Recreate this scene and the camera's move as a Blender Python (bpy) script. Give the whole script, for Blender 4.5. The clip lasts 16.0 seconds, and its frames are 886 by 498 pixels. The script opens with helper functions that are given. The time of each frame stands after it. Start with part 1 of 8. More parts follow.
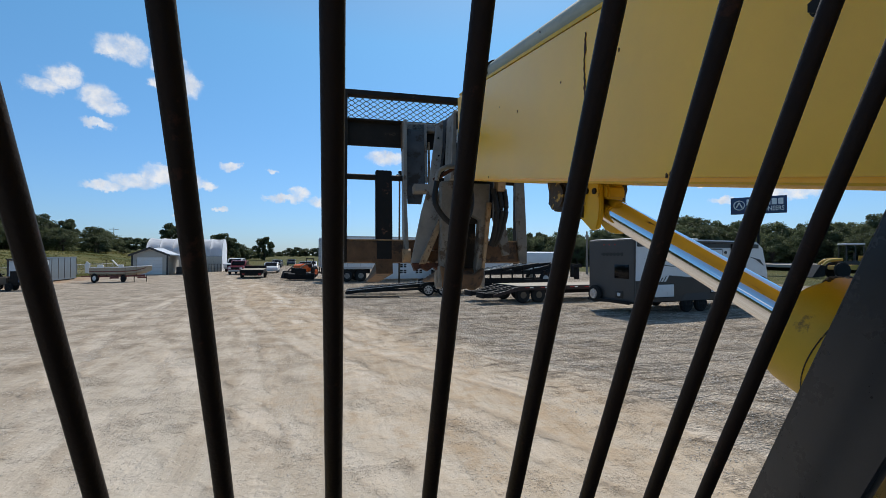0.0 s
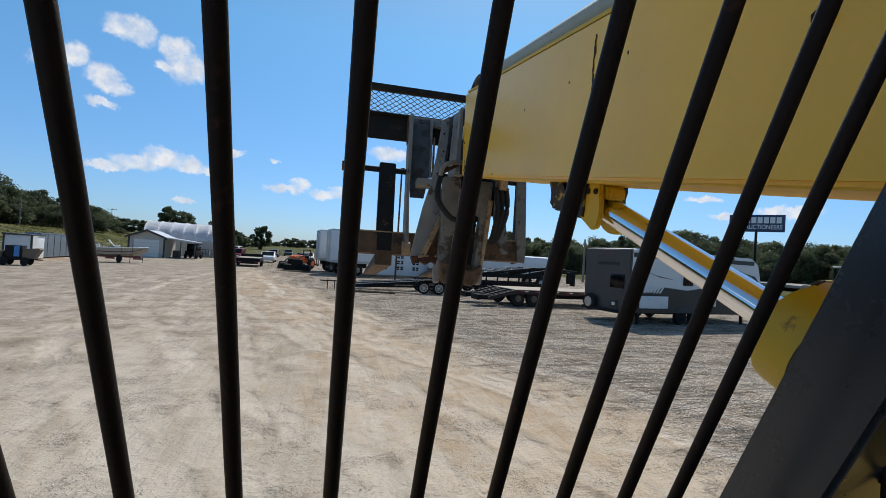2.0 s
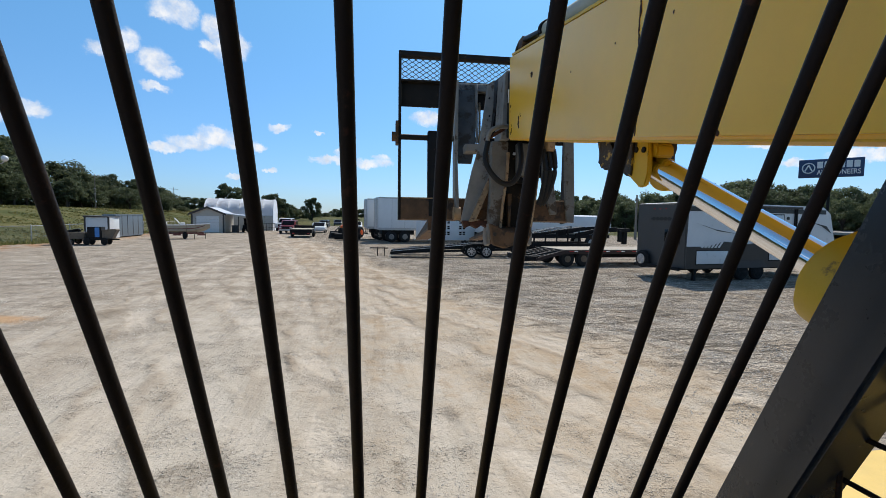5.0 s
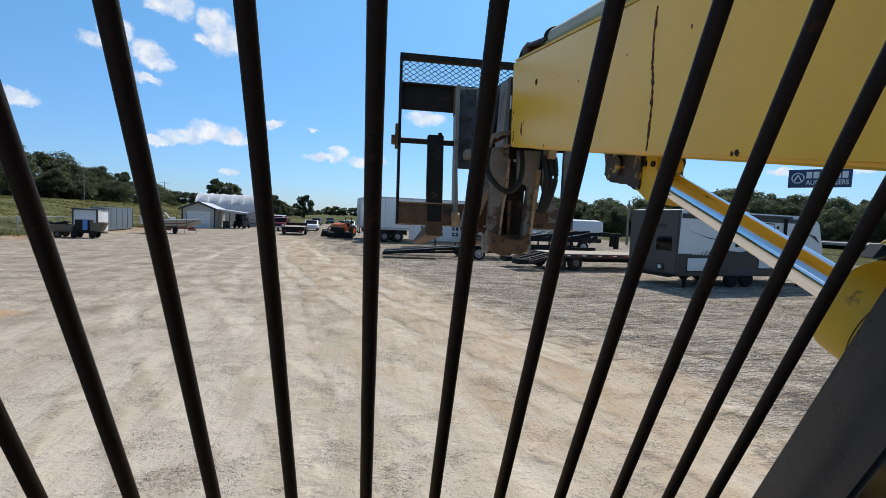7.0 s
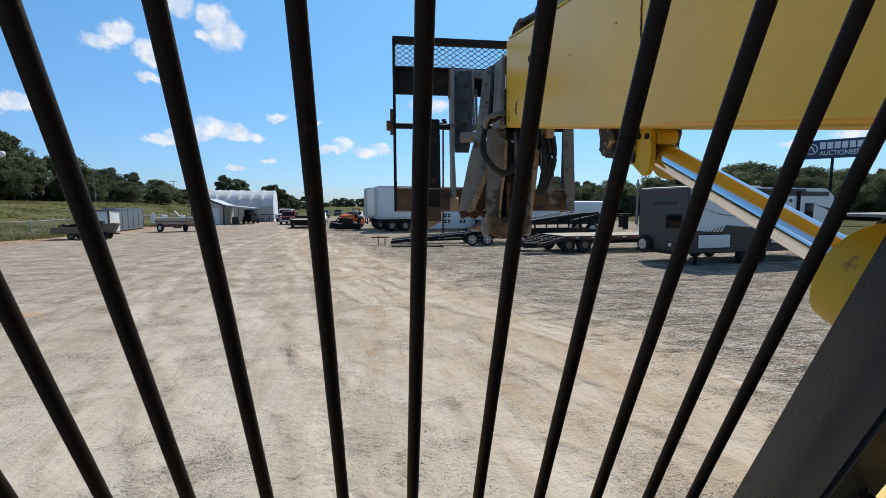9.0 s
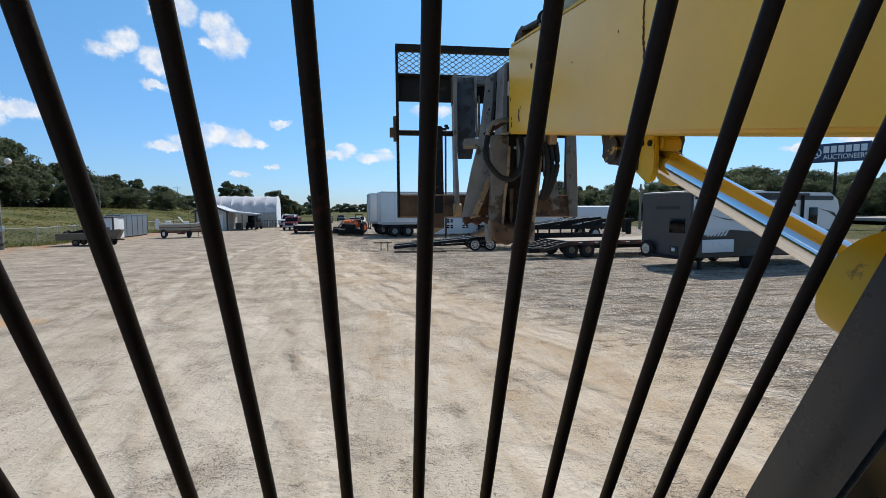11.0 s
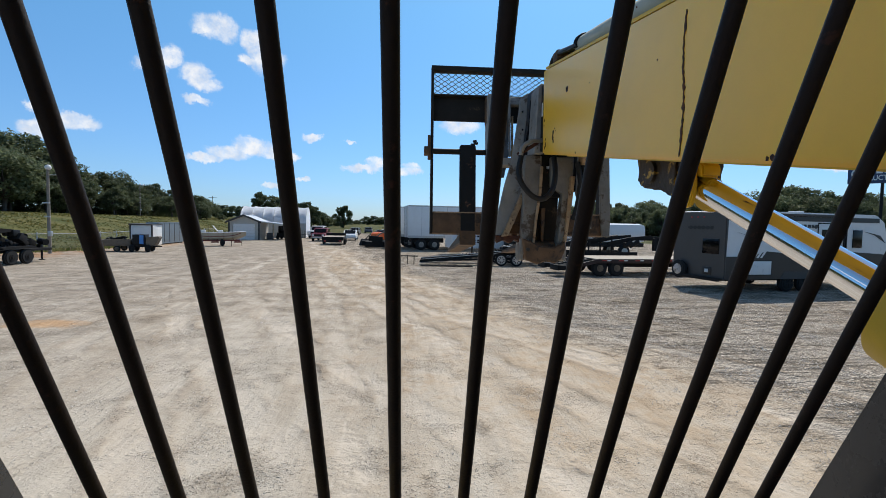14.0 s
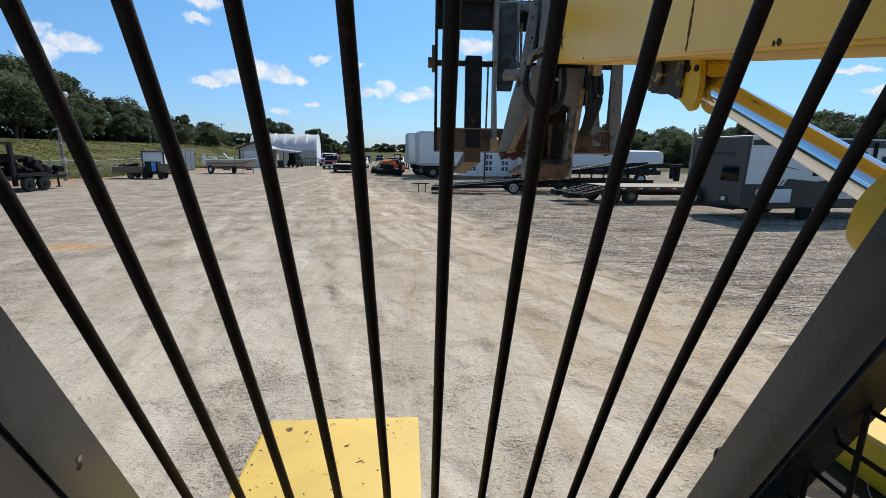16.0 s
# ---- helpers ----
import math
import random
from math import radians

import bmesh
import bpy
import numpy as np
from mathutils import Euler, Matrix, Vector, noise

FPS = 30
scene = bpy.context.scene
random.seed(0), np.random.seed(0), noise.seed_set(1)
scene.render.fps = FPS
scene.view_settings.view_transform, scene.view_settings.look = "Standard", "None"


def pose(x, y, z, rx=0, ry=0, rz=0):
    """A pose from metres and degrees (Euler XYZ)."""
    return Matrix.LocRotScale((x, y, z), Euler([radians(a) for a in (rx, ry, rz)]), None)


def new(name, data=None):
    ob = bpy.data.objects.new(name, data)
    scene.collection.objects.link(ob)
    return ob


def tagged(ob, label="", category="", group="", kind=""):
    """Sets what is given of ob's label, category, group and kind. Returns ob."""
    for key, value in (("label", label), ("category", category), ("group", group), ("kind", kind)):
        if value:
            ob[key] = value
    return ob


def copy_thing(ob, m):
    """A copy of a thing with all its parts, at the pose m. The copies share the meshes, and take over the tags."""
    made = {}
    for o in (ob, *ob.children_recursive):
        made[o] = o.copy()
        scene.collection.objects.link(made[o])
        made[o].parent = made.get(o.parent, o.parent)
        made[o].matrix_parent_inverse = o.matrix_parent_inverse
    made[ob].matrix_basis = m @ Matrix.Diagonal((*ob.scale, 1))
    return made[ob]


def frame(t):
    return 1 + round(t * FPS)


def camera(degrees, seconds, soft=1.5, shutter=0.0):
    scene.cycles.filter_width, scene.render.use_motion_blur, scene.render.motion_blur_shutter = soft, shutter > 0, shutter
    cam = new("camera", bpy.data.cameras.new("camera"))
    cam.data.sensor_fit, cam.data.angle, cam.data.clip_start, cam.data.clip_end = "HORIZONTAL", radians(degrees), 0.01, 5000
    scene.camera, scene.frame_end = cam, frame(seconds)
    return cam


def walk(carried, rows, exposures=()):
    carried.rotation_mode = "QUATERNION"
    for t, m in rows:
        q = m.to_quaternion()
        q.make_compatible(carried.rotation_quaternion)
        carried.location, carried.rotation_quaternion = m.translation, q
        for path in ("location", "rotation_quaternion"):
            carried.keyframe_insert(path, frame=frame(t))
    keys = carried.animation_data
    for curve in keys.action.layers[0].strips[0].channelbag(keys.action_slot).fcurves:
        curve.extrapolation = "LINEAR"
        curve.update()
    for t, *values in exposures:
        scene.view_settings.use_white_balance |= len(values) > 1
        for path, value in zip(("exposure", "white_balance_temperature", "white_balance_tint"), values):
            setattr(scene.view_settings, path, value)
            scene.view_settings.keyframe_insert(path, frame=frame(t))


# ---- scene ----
EXPO = 0.10
SUN_E = 4.2
SKY_S = 0.121
CARR_TILT = -6.5
# field of view across the width, and the way of the hand-held camera inside the cab
PATH = [
    (0.0, 0.0429, 0.0715, 2.3615, -14.98, 0.84, 0.22),
    (0.5, 0.0501, 0.0767, 2.3425, -15.07, 0.75, 0.84),
    (1.0, 0.0062, 0.1097, 2.3256, -15.36, 0.86, 2.44),
    (1.5, 0.0355, 0.0882, 2.3230, -15.21, 1.03, 3.76),
    (2.0, 0.0271, 0.0498, 2.3300, -15.28, 0.82, 3.59),
    (2.5, 0.0310, -0.0106, 2.3302, -15.84, -0.01, 2.81),
    (3.0, 0.0671, -0.0751, 2.3494, -16.41, -0.52, 1.89),
    (3.5, 0.0528, -0.0683, 2.3648, -15.10, -0.67, 1.62),
    (4.0, 0.0367, -0.0804, 2.3543, -12.04, -1.54, 1.40),
    (4.5, -0.0004, -0.0732, 2.3277, -9.64, -3.92, 0.74),
    (7.0, -0.0617, -0.0126, 2.3629, -10.65, -3.84, 2.34),
    (7.5, -0.0534, -0.0149, 2.3498, -10.06, -4.43, 2.19),
    (8.0, -0.0369, -0.0277, 2.3432, -9.49, -5.11, 1.25),
    (8.5, -0.0055, -0.0022, 2.3443, -9.51, -5.49, 0.27),
    (9.0, 0.0000, 0.0000, 2.3500, -9.52, -5.45, -0.01),
    (11.5, -0.0038, -0.0032, 2.3618, -8.86, -4.47, -0.34),
    (12.0, 0.0003, -0.0136, 2.3707, -8.17, -4.06, -0.24),
    (12.5, -0.0332, -0.0189, 2.3640, -7.54, -3.70, 0.12),
    (13.0, -0.0491, -0.0170, 2.3661, -6.84, -3.30, 0.52),
    (13.5, -0.0497, -0.0351, 2.3794, -6.43, -3.07, 0.88),
    (14.0, -0.0451, -0.0345, 2.3774, -5.96, -3.06, 1.02),
    (14.5, -0.0488, -0.0409, 2.3692, -6.27, -3.76, 1.07),
    (15.0, 0.0051, -0.0236, 2.3526, -6.69, -5.39, 1.03),
    (15.5, 0.0057, -0.0314, 2.3273, -6.72, -7.48, 1.25),
    (16.0, 0.0087, -0.0569, 2.3057, -4.56, -11.99, 1.04),
]
FOV = 88.45


def cam_pose(x, y, z, yaw, pitch, roll):
    return pose(x, y, z, 0, 0, yaw) @ pose(0, 0, 0, 90 + pitch) @ pose(0, 0, 0, 0, 0, roll)


cam = camera(FOV, 16.0, soft=0.6)
walk(cam, [(t, cam_pose(*r)) for t, *r in PATH], exposures=[(0.0, EXPO - 0.17), (2.0, EXPO - 0.15), (3.2, EXPO - 0.04), (4.5, EXPO), (16.0, EXPO)])

# ---- light: clear summer noon, sun ahead and to the right ----
SUN_AZ, SUN_EL = 26.5, 51.0          # degrees clockwise from +y, above the horizon
sun_dir = Vector((math.sin(radians(SUN_AZ)) * math.cos(radians(SUN_EL)),
                  math.cos(radians(SUN_AZ)) * math.cos(radians(SUN_EL)), math.sin(radians(SUN_EL))))
sun_data = bpy.data.lights.new("sun", "SUN")
sun_data.energy, sun_data.angle, sun_data.color = SUN_E, radians(0.53), (1.0, 0.95, 0.87)
sun = new("sun", sun_data)
sun.rotation_mode = "QUATERNION"
sun.rotation_quaternion = sun_dir.to_track_quat("Z", "Y")


def direction(az, el):
    a, e = radians(az), radians(el)
    return (math.sin(a) * math.cos(e), math.cos(a) * math.cos(e), math.sin(e))


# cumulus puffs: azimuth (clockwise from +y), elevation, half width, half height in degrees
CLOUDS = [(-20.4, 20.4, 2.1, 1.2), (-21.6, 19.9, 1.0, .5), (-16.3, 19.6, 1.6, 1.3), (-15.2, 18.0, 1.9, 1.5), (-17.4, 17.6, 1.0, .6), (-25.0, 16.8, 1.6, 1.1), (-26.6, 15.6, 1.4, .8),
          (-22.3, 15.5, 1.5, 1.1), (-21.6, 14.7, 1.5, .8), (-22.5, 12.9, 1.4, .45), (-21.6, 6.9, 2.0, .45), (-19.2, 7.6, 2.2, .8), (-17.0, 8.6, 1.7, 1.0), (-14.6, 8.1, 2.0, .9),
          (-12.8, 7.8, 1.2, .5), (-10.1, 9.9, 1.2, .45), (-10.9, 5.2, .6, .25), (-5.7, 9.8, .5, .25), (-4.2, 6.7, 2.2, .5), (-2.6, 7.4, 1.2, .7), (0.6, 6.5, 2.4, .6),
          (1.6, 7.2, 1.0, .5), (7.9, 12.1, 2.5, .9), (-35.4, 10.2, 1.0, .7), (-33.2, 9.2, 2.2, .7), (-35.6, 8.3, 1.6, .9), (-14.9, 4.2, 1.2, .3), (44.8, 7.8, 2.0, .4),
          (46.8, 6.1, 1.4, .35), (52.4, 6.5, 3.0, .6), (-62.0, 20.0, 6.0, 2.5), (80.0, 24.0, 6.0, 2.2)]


def build_world():
    w = bpy.data.worlds.new("world")
    scene.world = w
    w.use_nodes = True
    nt = w.node_tree
    nt.nodes.clear()
    N = nt.nodes.new
    L = nt.links.new
    out, bg = N("ShaderNodeOutputWorld"), N("ShaderNodeBackground")
    sky = N("ShaderNodeTexSky")
    sky.sky_type, sky.sun_disc = "NISHITA", False
    sky.sun_elevation, sky.sun_rotation = radians(SUN_EL), radians(SUN_AZ)
    sky.air_density, sky.dust_density, sky.ozone_density = 1.0, 0.35, 3.0
    tex = N("ShaderNodeTexCoord")
    # ragged edges: bend the direction a little before shaping the puffs
    n1 = N("ShaderNodeTexNoise")
    n1.inputs["Scale"].default_value, n1.inputs["Detail"].default_value, n1.inputs["Roughness"].default_value = 26.0, 9.0, 0.68
    L(tex.outputs["Generated"], n1.inputs["Vector"])
    sub = N("ShaderNodeVectorMath")
    sub.operation = "SUBTRACT"
    sub.inputs[1].default_value = (0.5, 0.5, 0.5)
    L(n1.outputs["Color"], sub.inputs[0])
    mul = N("ShaderNodeVectorMath")
    mul.operation = "MULTIPLY"
    mul.inputs[1].default_value = (0.055, 0.055, 0.040)
    L(sub.outputs[0], mul.inputs[0])
    add = N("ShaderNodeVectorMath")
    L(tex.outputs["Generated"], add.inputs[0])
    L(mul.outputs[0], add.inputs[1])
    total = None
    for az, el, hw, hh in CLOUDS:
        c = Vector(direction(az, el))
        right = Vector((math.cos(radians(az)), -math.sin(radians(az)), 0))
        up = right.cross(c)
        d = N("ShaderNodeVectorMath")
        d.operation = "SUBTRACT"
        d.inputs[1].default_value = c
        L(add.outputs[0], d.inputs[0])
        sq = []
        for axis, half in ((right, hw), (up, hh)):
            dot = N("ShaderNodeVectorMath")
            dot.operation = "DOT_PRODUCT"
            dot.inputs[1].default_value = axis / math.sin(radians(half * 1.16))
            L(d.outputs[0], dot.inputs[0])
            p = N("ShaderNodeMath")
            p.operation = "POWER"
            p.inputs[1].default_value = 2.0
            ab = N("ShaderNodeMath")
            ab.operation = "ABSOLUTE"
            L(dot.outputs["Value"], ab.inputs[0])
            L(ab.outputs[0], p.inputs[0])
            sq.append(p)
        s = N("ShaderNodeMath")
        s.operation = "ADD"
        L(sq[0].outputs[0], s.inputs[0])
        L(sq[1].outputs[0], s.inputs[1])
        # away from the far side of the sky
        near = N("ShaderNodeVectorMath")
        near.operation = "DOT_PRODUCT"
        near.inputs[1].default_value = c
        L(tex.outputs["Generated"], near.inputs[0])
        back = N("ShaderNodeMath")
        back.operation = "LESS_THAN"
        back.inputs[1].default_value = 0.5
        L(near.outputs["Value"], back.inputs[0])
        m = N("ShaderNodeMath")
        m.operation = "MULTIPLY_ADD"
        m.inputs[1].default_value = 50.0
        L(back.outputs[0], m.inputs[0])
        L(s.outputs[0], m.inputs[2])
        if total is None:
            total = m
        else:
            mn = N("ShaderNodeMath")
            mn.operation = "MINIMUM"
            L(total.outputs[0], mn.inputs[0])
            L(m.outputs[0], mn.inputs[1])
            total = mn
    soft_edge = N("ShaderNodeMapRange")
    soft_edge.interpolation_type = "SMOOTHERSTEP"
    soft_edge.inputs["From Min"].default_value, soft_edge.inputs["From Max"].default_value = 1.15, 0.1
    L(total.outputs[0], soft_edge.inputs["Value"])
    # wisps and shading inside a puff
    n2 = N("ShaderNodeTexNoise")
    n2.inputs["Scale"].default_value, n2.inputs["Detail"].default_value = 45.0, 5.0
    L(tex.outputs["Generated"], n2.inputs["Vector"])
    tone = N("ShaderNodeValToRGB")
    tone.color_ramp.elements[0].position, tone.color_ramp.elements[1].position = 0.3, 0.6
    tone.color_ramp.elements[0].color, tone.color_ramp.elements[1].color = (5.0, 5.6, 6.6, 1), (7.2, 7.3, 7.5, 1)
    L(n2.outputs["Fac"], tone.inputs["Fac"])
    n3 = N("ShaderNodeTexNoise")
    n3.inputs["Scale"].default_value, n3.inputs["Detail"].default_value, n3.inputs["Roughness"].default_value = 34.0, 7.0, 0.65
    L(tex.outputs["Generated"], n3.inputs["Vector"])
    thick = N("ShaderNodeMapRange")
    thick.inputs["From Min"].default_value, thick.inputs["From Max"].default_value = 0.36, 0.58
    thick.inputs["To Min"].default_value, thick.inputs["To Max"].default_value = 0.45, 0.95
    L(n3.outputs["Fac"], thick.inputs["Value"])
    dens = N("ShaderNodeMath")
    dens.operation = "MULTIPLY"
    L(thick.outputs[0], dens.inputs[1])
    L(soft_edge.outputs[0], dens.inputs[0])
    height = N("ShaderNodeSeparateXYZ")
    L(tex.outputs["Generated"], height.inputs[0])
    band = N("ShaderNodeValToRGB")
    band.color_ramp.elements[0].position, band.color_ramp.elements[1].position = 0.0, 0.42
    band.color_ramp.elements[0].color, band.color_ramp.elements[1].color = (0.48, 0.64, 0.95, 1), (0.645, 1.07, 1.18, 1)
    over = band.color_ramp.elements.new(0.75)
    over.color = (1.05, 1.0, 0.90, 1)
    L(height.outputs["Z"], band.inputs["Fac"])
    tint = N("ShaderNodeMix")
    tint.data_type, tint.blend_type = "RGBA", "MULTIPLY"
    tint.inputs["Factor"].default_value = 1.0
    L(sky.outputs[0], tint.inputs["A"])
    L(band.outputs["Color"], tint.inputs["B"])
    mix = N("ShaderNodeMix")
    mix.data_type = "RGBA"
    L(dens.outputs[0], mix.inputs["Factor"])
    L(tint.outputs["Result"], mix.inputs["A"])
    L(tone.outputs["Color"], mix.inputs["B"])
    L(mix.outputs["Result"], bg.inputs["Color"])
    bg.inputs["Strength"].default_value = SKY_S
    L(bg.outputs[0], out.inputs["Surface"])


build_world()


# ---- materials ----
def material(name, color, rough=0.6, metal=0.0, vary=0.12, scale=6.0, bump=0.02, grain=120.0, spots=None, spot_amount=0.0,
             spot_scale=9.0, coat=0.0, island=0.0):
    """Paint, metal, rubber and the like: tone drifts at two scales, stains or rust spots, fine relief."""
    m = bpy.data.materials.new(name)
    m.use_nodes = True
    nt = m.node_tree
    N, L = nt.nodes.new, nt.links.new
    b = nt.nodes["Principled BSDF"]
    tex = N("ShaderNodeTexCoord")
    n = N("ShaderNodeTexNoise")
    n.inputs["Scale"].default_value, n.inputs["Detail"].default_value, n.inputs["Roughness"].default_value = scale, 8.0, 0.65
    L(tex.outputs["Object"], n.inputs["Vector"])
    ramp = N("ShaderNodeMapRange")
    ramp.inputs["From Min"].default_value, ramp.inputs["From Max"].default_value = 0.3, 0.7
    ramp.inputs["To Min"].default_value, ramp.inputs["To Max"].default_value = 1 - vary, 1 + vary
    L(n.outputs["Fac"], ramp.inputs["Value"])
    hsv = N("ShaderNodeHueSaturation")
    hsv.inputs["Color"].default_value = (*color, 1)
    L(ramp.outputs[0], hsv.inputs["Value"])
    last = hsv.outputs[0]
    if island:
        info = N("ShaderNodeNewGeometry")
        r2 = N("ShaderNodeMapRange")
        r2.inputs["To Min"].default_value, r2.inputs["To Max"].default_value = 1 - island, 1 + island
        L(info.outputs["Random Per Island"], r2.inputs["Value"])
        h2 = N("ShaderNodeHueSaturation")
        L(last, h2.inputs["Color"])
        L(r2.outputs[0], h2.inputs["Value"])
        last = h2.outputs[0]
    if spots:
        n2 = N("ShaderNodeTexNoise")
        n2.inputs["Scale"].default_value, n2.inputs["Detail"].default_value, n2.inputs["Roughness"].default_value = spot_scale, 10.0, 0.7
        L(tex.outputs["Object"], n2.inputs["Vector"])
        cut = N("ShaderNodeMapRange")
        cut.inputs["From Min"].default_value, cut.inputs["From Max"].default_value = 0.78 - spot_amount, 0.84 - spot_amount
        L(n2.outputs["Fac"], cut.inputs["Value"])
        mx = N("ShaderNodeMix")
        mx.data_type = "RGBA"
        mx.inputs["B"].default_value = (*spots, 1)
        L(cut.outputs[0], mx.inputs["Factor"])
        L(last, mx.inputs["A"])
        last = mx.outputs["Result"]
    L(last, b.inputs["Base Color"])
    rr = N("ShaderNodeMapRange")
    rr.inputs["To Min"].default_value, rr.inputs["To Max"].default_value = max(rough - 0.1, 0.02), min(rough + 0.1, 1)
    L(n.outputs["Fac"], rr.inputs["Value"])
    L(rr.outputs[0], b.inputs["Roughness"])
    b.inputs["Metallic"].default_value = metal
    b.inputs["Coat Weight"].default_value = coat
    if bump:
        n3 = N("ShaderNodeTexNoise")
        n3.inputs["Scale"].default_value, n3.inputs["Detail"].default_value = grain, 4.0
        L(tex.outputs["Object"], n3.inputs["Vector"])
        bp = N("ShaderNodeBump")
        bp.inputs["Strength"].default_value, bp.inputs["Distance"].default_value = 0.35, bump
        L(n3.outputs["Fac"], bp.inputs["Height"])
        L(bp.outputs[0], b.inputs["Normal"])
    return m


def plain(name, color, rough, metal=0.0):
    m = bpy.data.materials.new(name)
    m.use_nodes = True
    b = m.node_tree.nodes["Principled BSDF"]
    b.inputs["Base Color"].default_value = (*color, 1)
    b.inputs["Roughness"].default_value, b.inputs["Metallic"].default_value = rough, metal
    return m


# three places on each pair of wheel tracks, its gauge and how plain it shows
TRACKS = [((-3.4, 9.6), (-4.8, 14.6), (-5.8, 19.7), 1.9, 0.8), ((-3.0, 9.3), (-5.7, 15.2), (-7.6, 21.8), 1.8, 0.7), ((0.6, 4.0), (-1.2, 15.0), (-5.4, 38.0), 1.9, 0.9),
          ((6.5, 4.5), (3.4, 9.5), (-1.2, 24.0), 1.8, 1.0), ((4.6, 3.8), (1.6, 10.0), (-3.6, 30.0), 1.9, 0.9), ((9.5, 8.0), (5.6, 12.5), (0.5, 23.0), 1.8, 0.8),
          ((-6.0, 6.0), (-7.6, 12.0), (-8.4, 22.0), 1.9, 0.6)]


def ground_material():
    m = bpy.data.materials.new("gravel_yard_and_grass")
    m.use_nodes = True
    nt = m.node_tree
    N, L = nt.nodes.new, nt.links.new
    b = nt.nodes["Principled BSDF"]
    geo = N("ShaderNodeNewGeometry")
    pos = geo.outputs["Position"]

    def noise_at(scale, detail=6.0, rough=0.6, vec=pos):
        n = N("ShaderNodeTexNoise")
        n.inputs["Scale"].default_value, n.inputs["Detail"].default_value, n.inputs["Roughness"].default_value = scale, detail, rough
        L(vec, n.inputs["Vector"])
        return n

    def rng(src, a, c, lo=0.0, hi=1.0, smooth=True):
        r = N("ShaderNodeMapRange")
        r.interpolation_type = "SMOOTHSTEP" if smooth else "LINEAR"
        r.inputs["From Min"].default_value, r.inputs["From Max"].default_value = a, c
        r.inputs["To Min"].default_value, r.inputs["To Max"].default_value = lo, hi
        L(src, r.inputs["Value"])
        return r.outputs[0]

    def mix(f, a, c, mode="MIX"):
        x = N("ShaderNodeMix")
        x.data_type, x.blend_type = "RGBA", mode
        for sock, v in (("Factor", f), ("A", a), ("B", c)):
            if isinstance(v, tuple):
                x.inputs[sock].default_value = (*v, 1)
            elif isinstance(v, float):
                x.inputs[sock].default_value = v
            else:
                L(v, x.inputs[sock])
        return x.outputs["Result"]

    def math2(op, a, c):
        x = N("ShaderNodeMath")
        x.operation = op
        for i, v in enumerate((a, c)):
            if isinstance(v, (int, float)):
                x.inputs[i].default_value = v
            else:
                L(v, x.inputs[i])
        return x.outputs[0]

    # tyre tracks run up the yard: noise drawn out along the lane
    mp = N("ShaderNodeMapping")
    mp.inputs["Rotation"].default_value = (0, 0, radians(-8))
    mp.inputs["Scale"].default_value = (0.8, 0.14, 1)
    L(pos, mp.inputs["Vector"])
    tracks = noise_at(1.0, 3.0, 0.5, mp.outputs[0]).outputs["Fac"]
    mp2 = N("ShaderNodeMapping")
    mp2.inputs["Rotation"].default_value = (0, 0, radians(-55))
    mp2.inputs["Scale"].default_value = (2.6, 0.34, 1)
    L(pos, mp2.inputs["Vector"])
    tracks2 = noise_at(1.0, 3.0, 0.5, mp2.outputs[0]).outputs["Fac"]
    wide = noise_at(0.22, 5.0).outputs["Fac"]
    mid = noise_at(1.7, 8.0, 0.7).outputs["Fac"]
    fine = noise_at(38.0, 6.0, 0.75).outputs["Fac"]
    dirt = mix(rng(tracks, 0.42, 0.60), (0.585, 0.488, 0.38), (0.63, 0.538, 0.432))
    dirt = mix(rng(mid, 0.50, 0.66, 0.0, 0.18), dirt, (0.47, 0.375, 0.275))
    dirt = mix(rng(tracks2, 0.52, 0.66, 0.0, 0.5), dirt, (0.70, 0.59, 0.465))
    dirt = mix(rng(wide, 0.56, 0.72, 0.0, 0.7), dirt, (0.58, 0.43, 0.29))
    big = noise_at(0.75, 9.0, 0.72).outputs["Fac"]
    dirt = mix(rng(big, 0.52, 0.64, 0.0, 0.2), dirt, (0.47, 0.365, 0.262))
    # broken crust: small dark crumbs and scuffs, drawn out a little along the lane
    mp3 = N("ShaderNodeMapping")
    mp3.inputs["Rotation"].default_value = (0, 0, radians(8))
    mp3.inputs["Scale"].default_value = (0.8, 1.0, 1)
    L(pos, mp3.inputs["Vector"])
    # scuffed places, with smooth trodden dirt between them
    scuff = rng(noise_at(0.9, 7.0, 0.68, mp3.outputs[0]).outputs["Fac"], 0.50, 0.60)
    for sc, lo_, hi_, am in ((2.6, 0.57, 0.65, 0.2), (7.0, 0.585, 0.615, 0.5), (19.0, 0.57, 0.595, 0.75), (44.0, 0.575, 0.605, 0.6)):
        crumbs = math2("MULTIPLY", rng(noise_at(sc, 5.0, 0.7, mp3.outputs[0]).outputs["Fac"], lo_, hi_, 0.0, am), rng(scuff, 0.0, 1.0, 0.12, 1.0, False))
        dirt = mix(crumbs, dirt, (0.235, 0.19, 0.14))
    # sweeping wheel marks, wide and soft
    wv = N("ShaderNodeTexWave")
    wv.wave_type, wv.bands_direction = "BANDS", "X"
    wv.inputs["Scale"].default_value, wv.inputs["Distortion"].default_value = 0.42, 7.0
    wv.inputs["Detail"].default_value, wv.inputs["Detail Scale"].default_value, wv.inputs["Detail Roughness"].default_value = 4.0, 0.35, 0.62
    mp5 = N("ShaderNodeMapping")
    mp5.inputs["Rotation"].default_value = (0, 0, radians(-38))
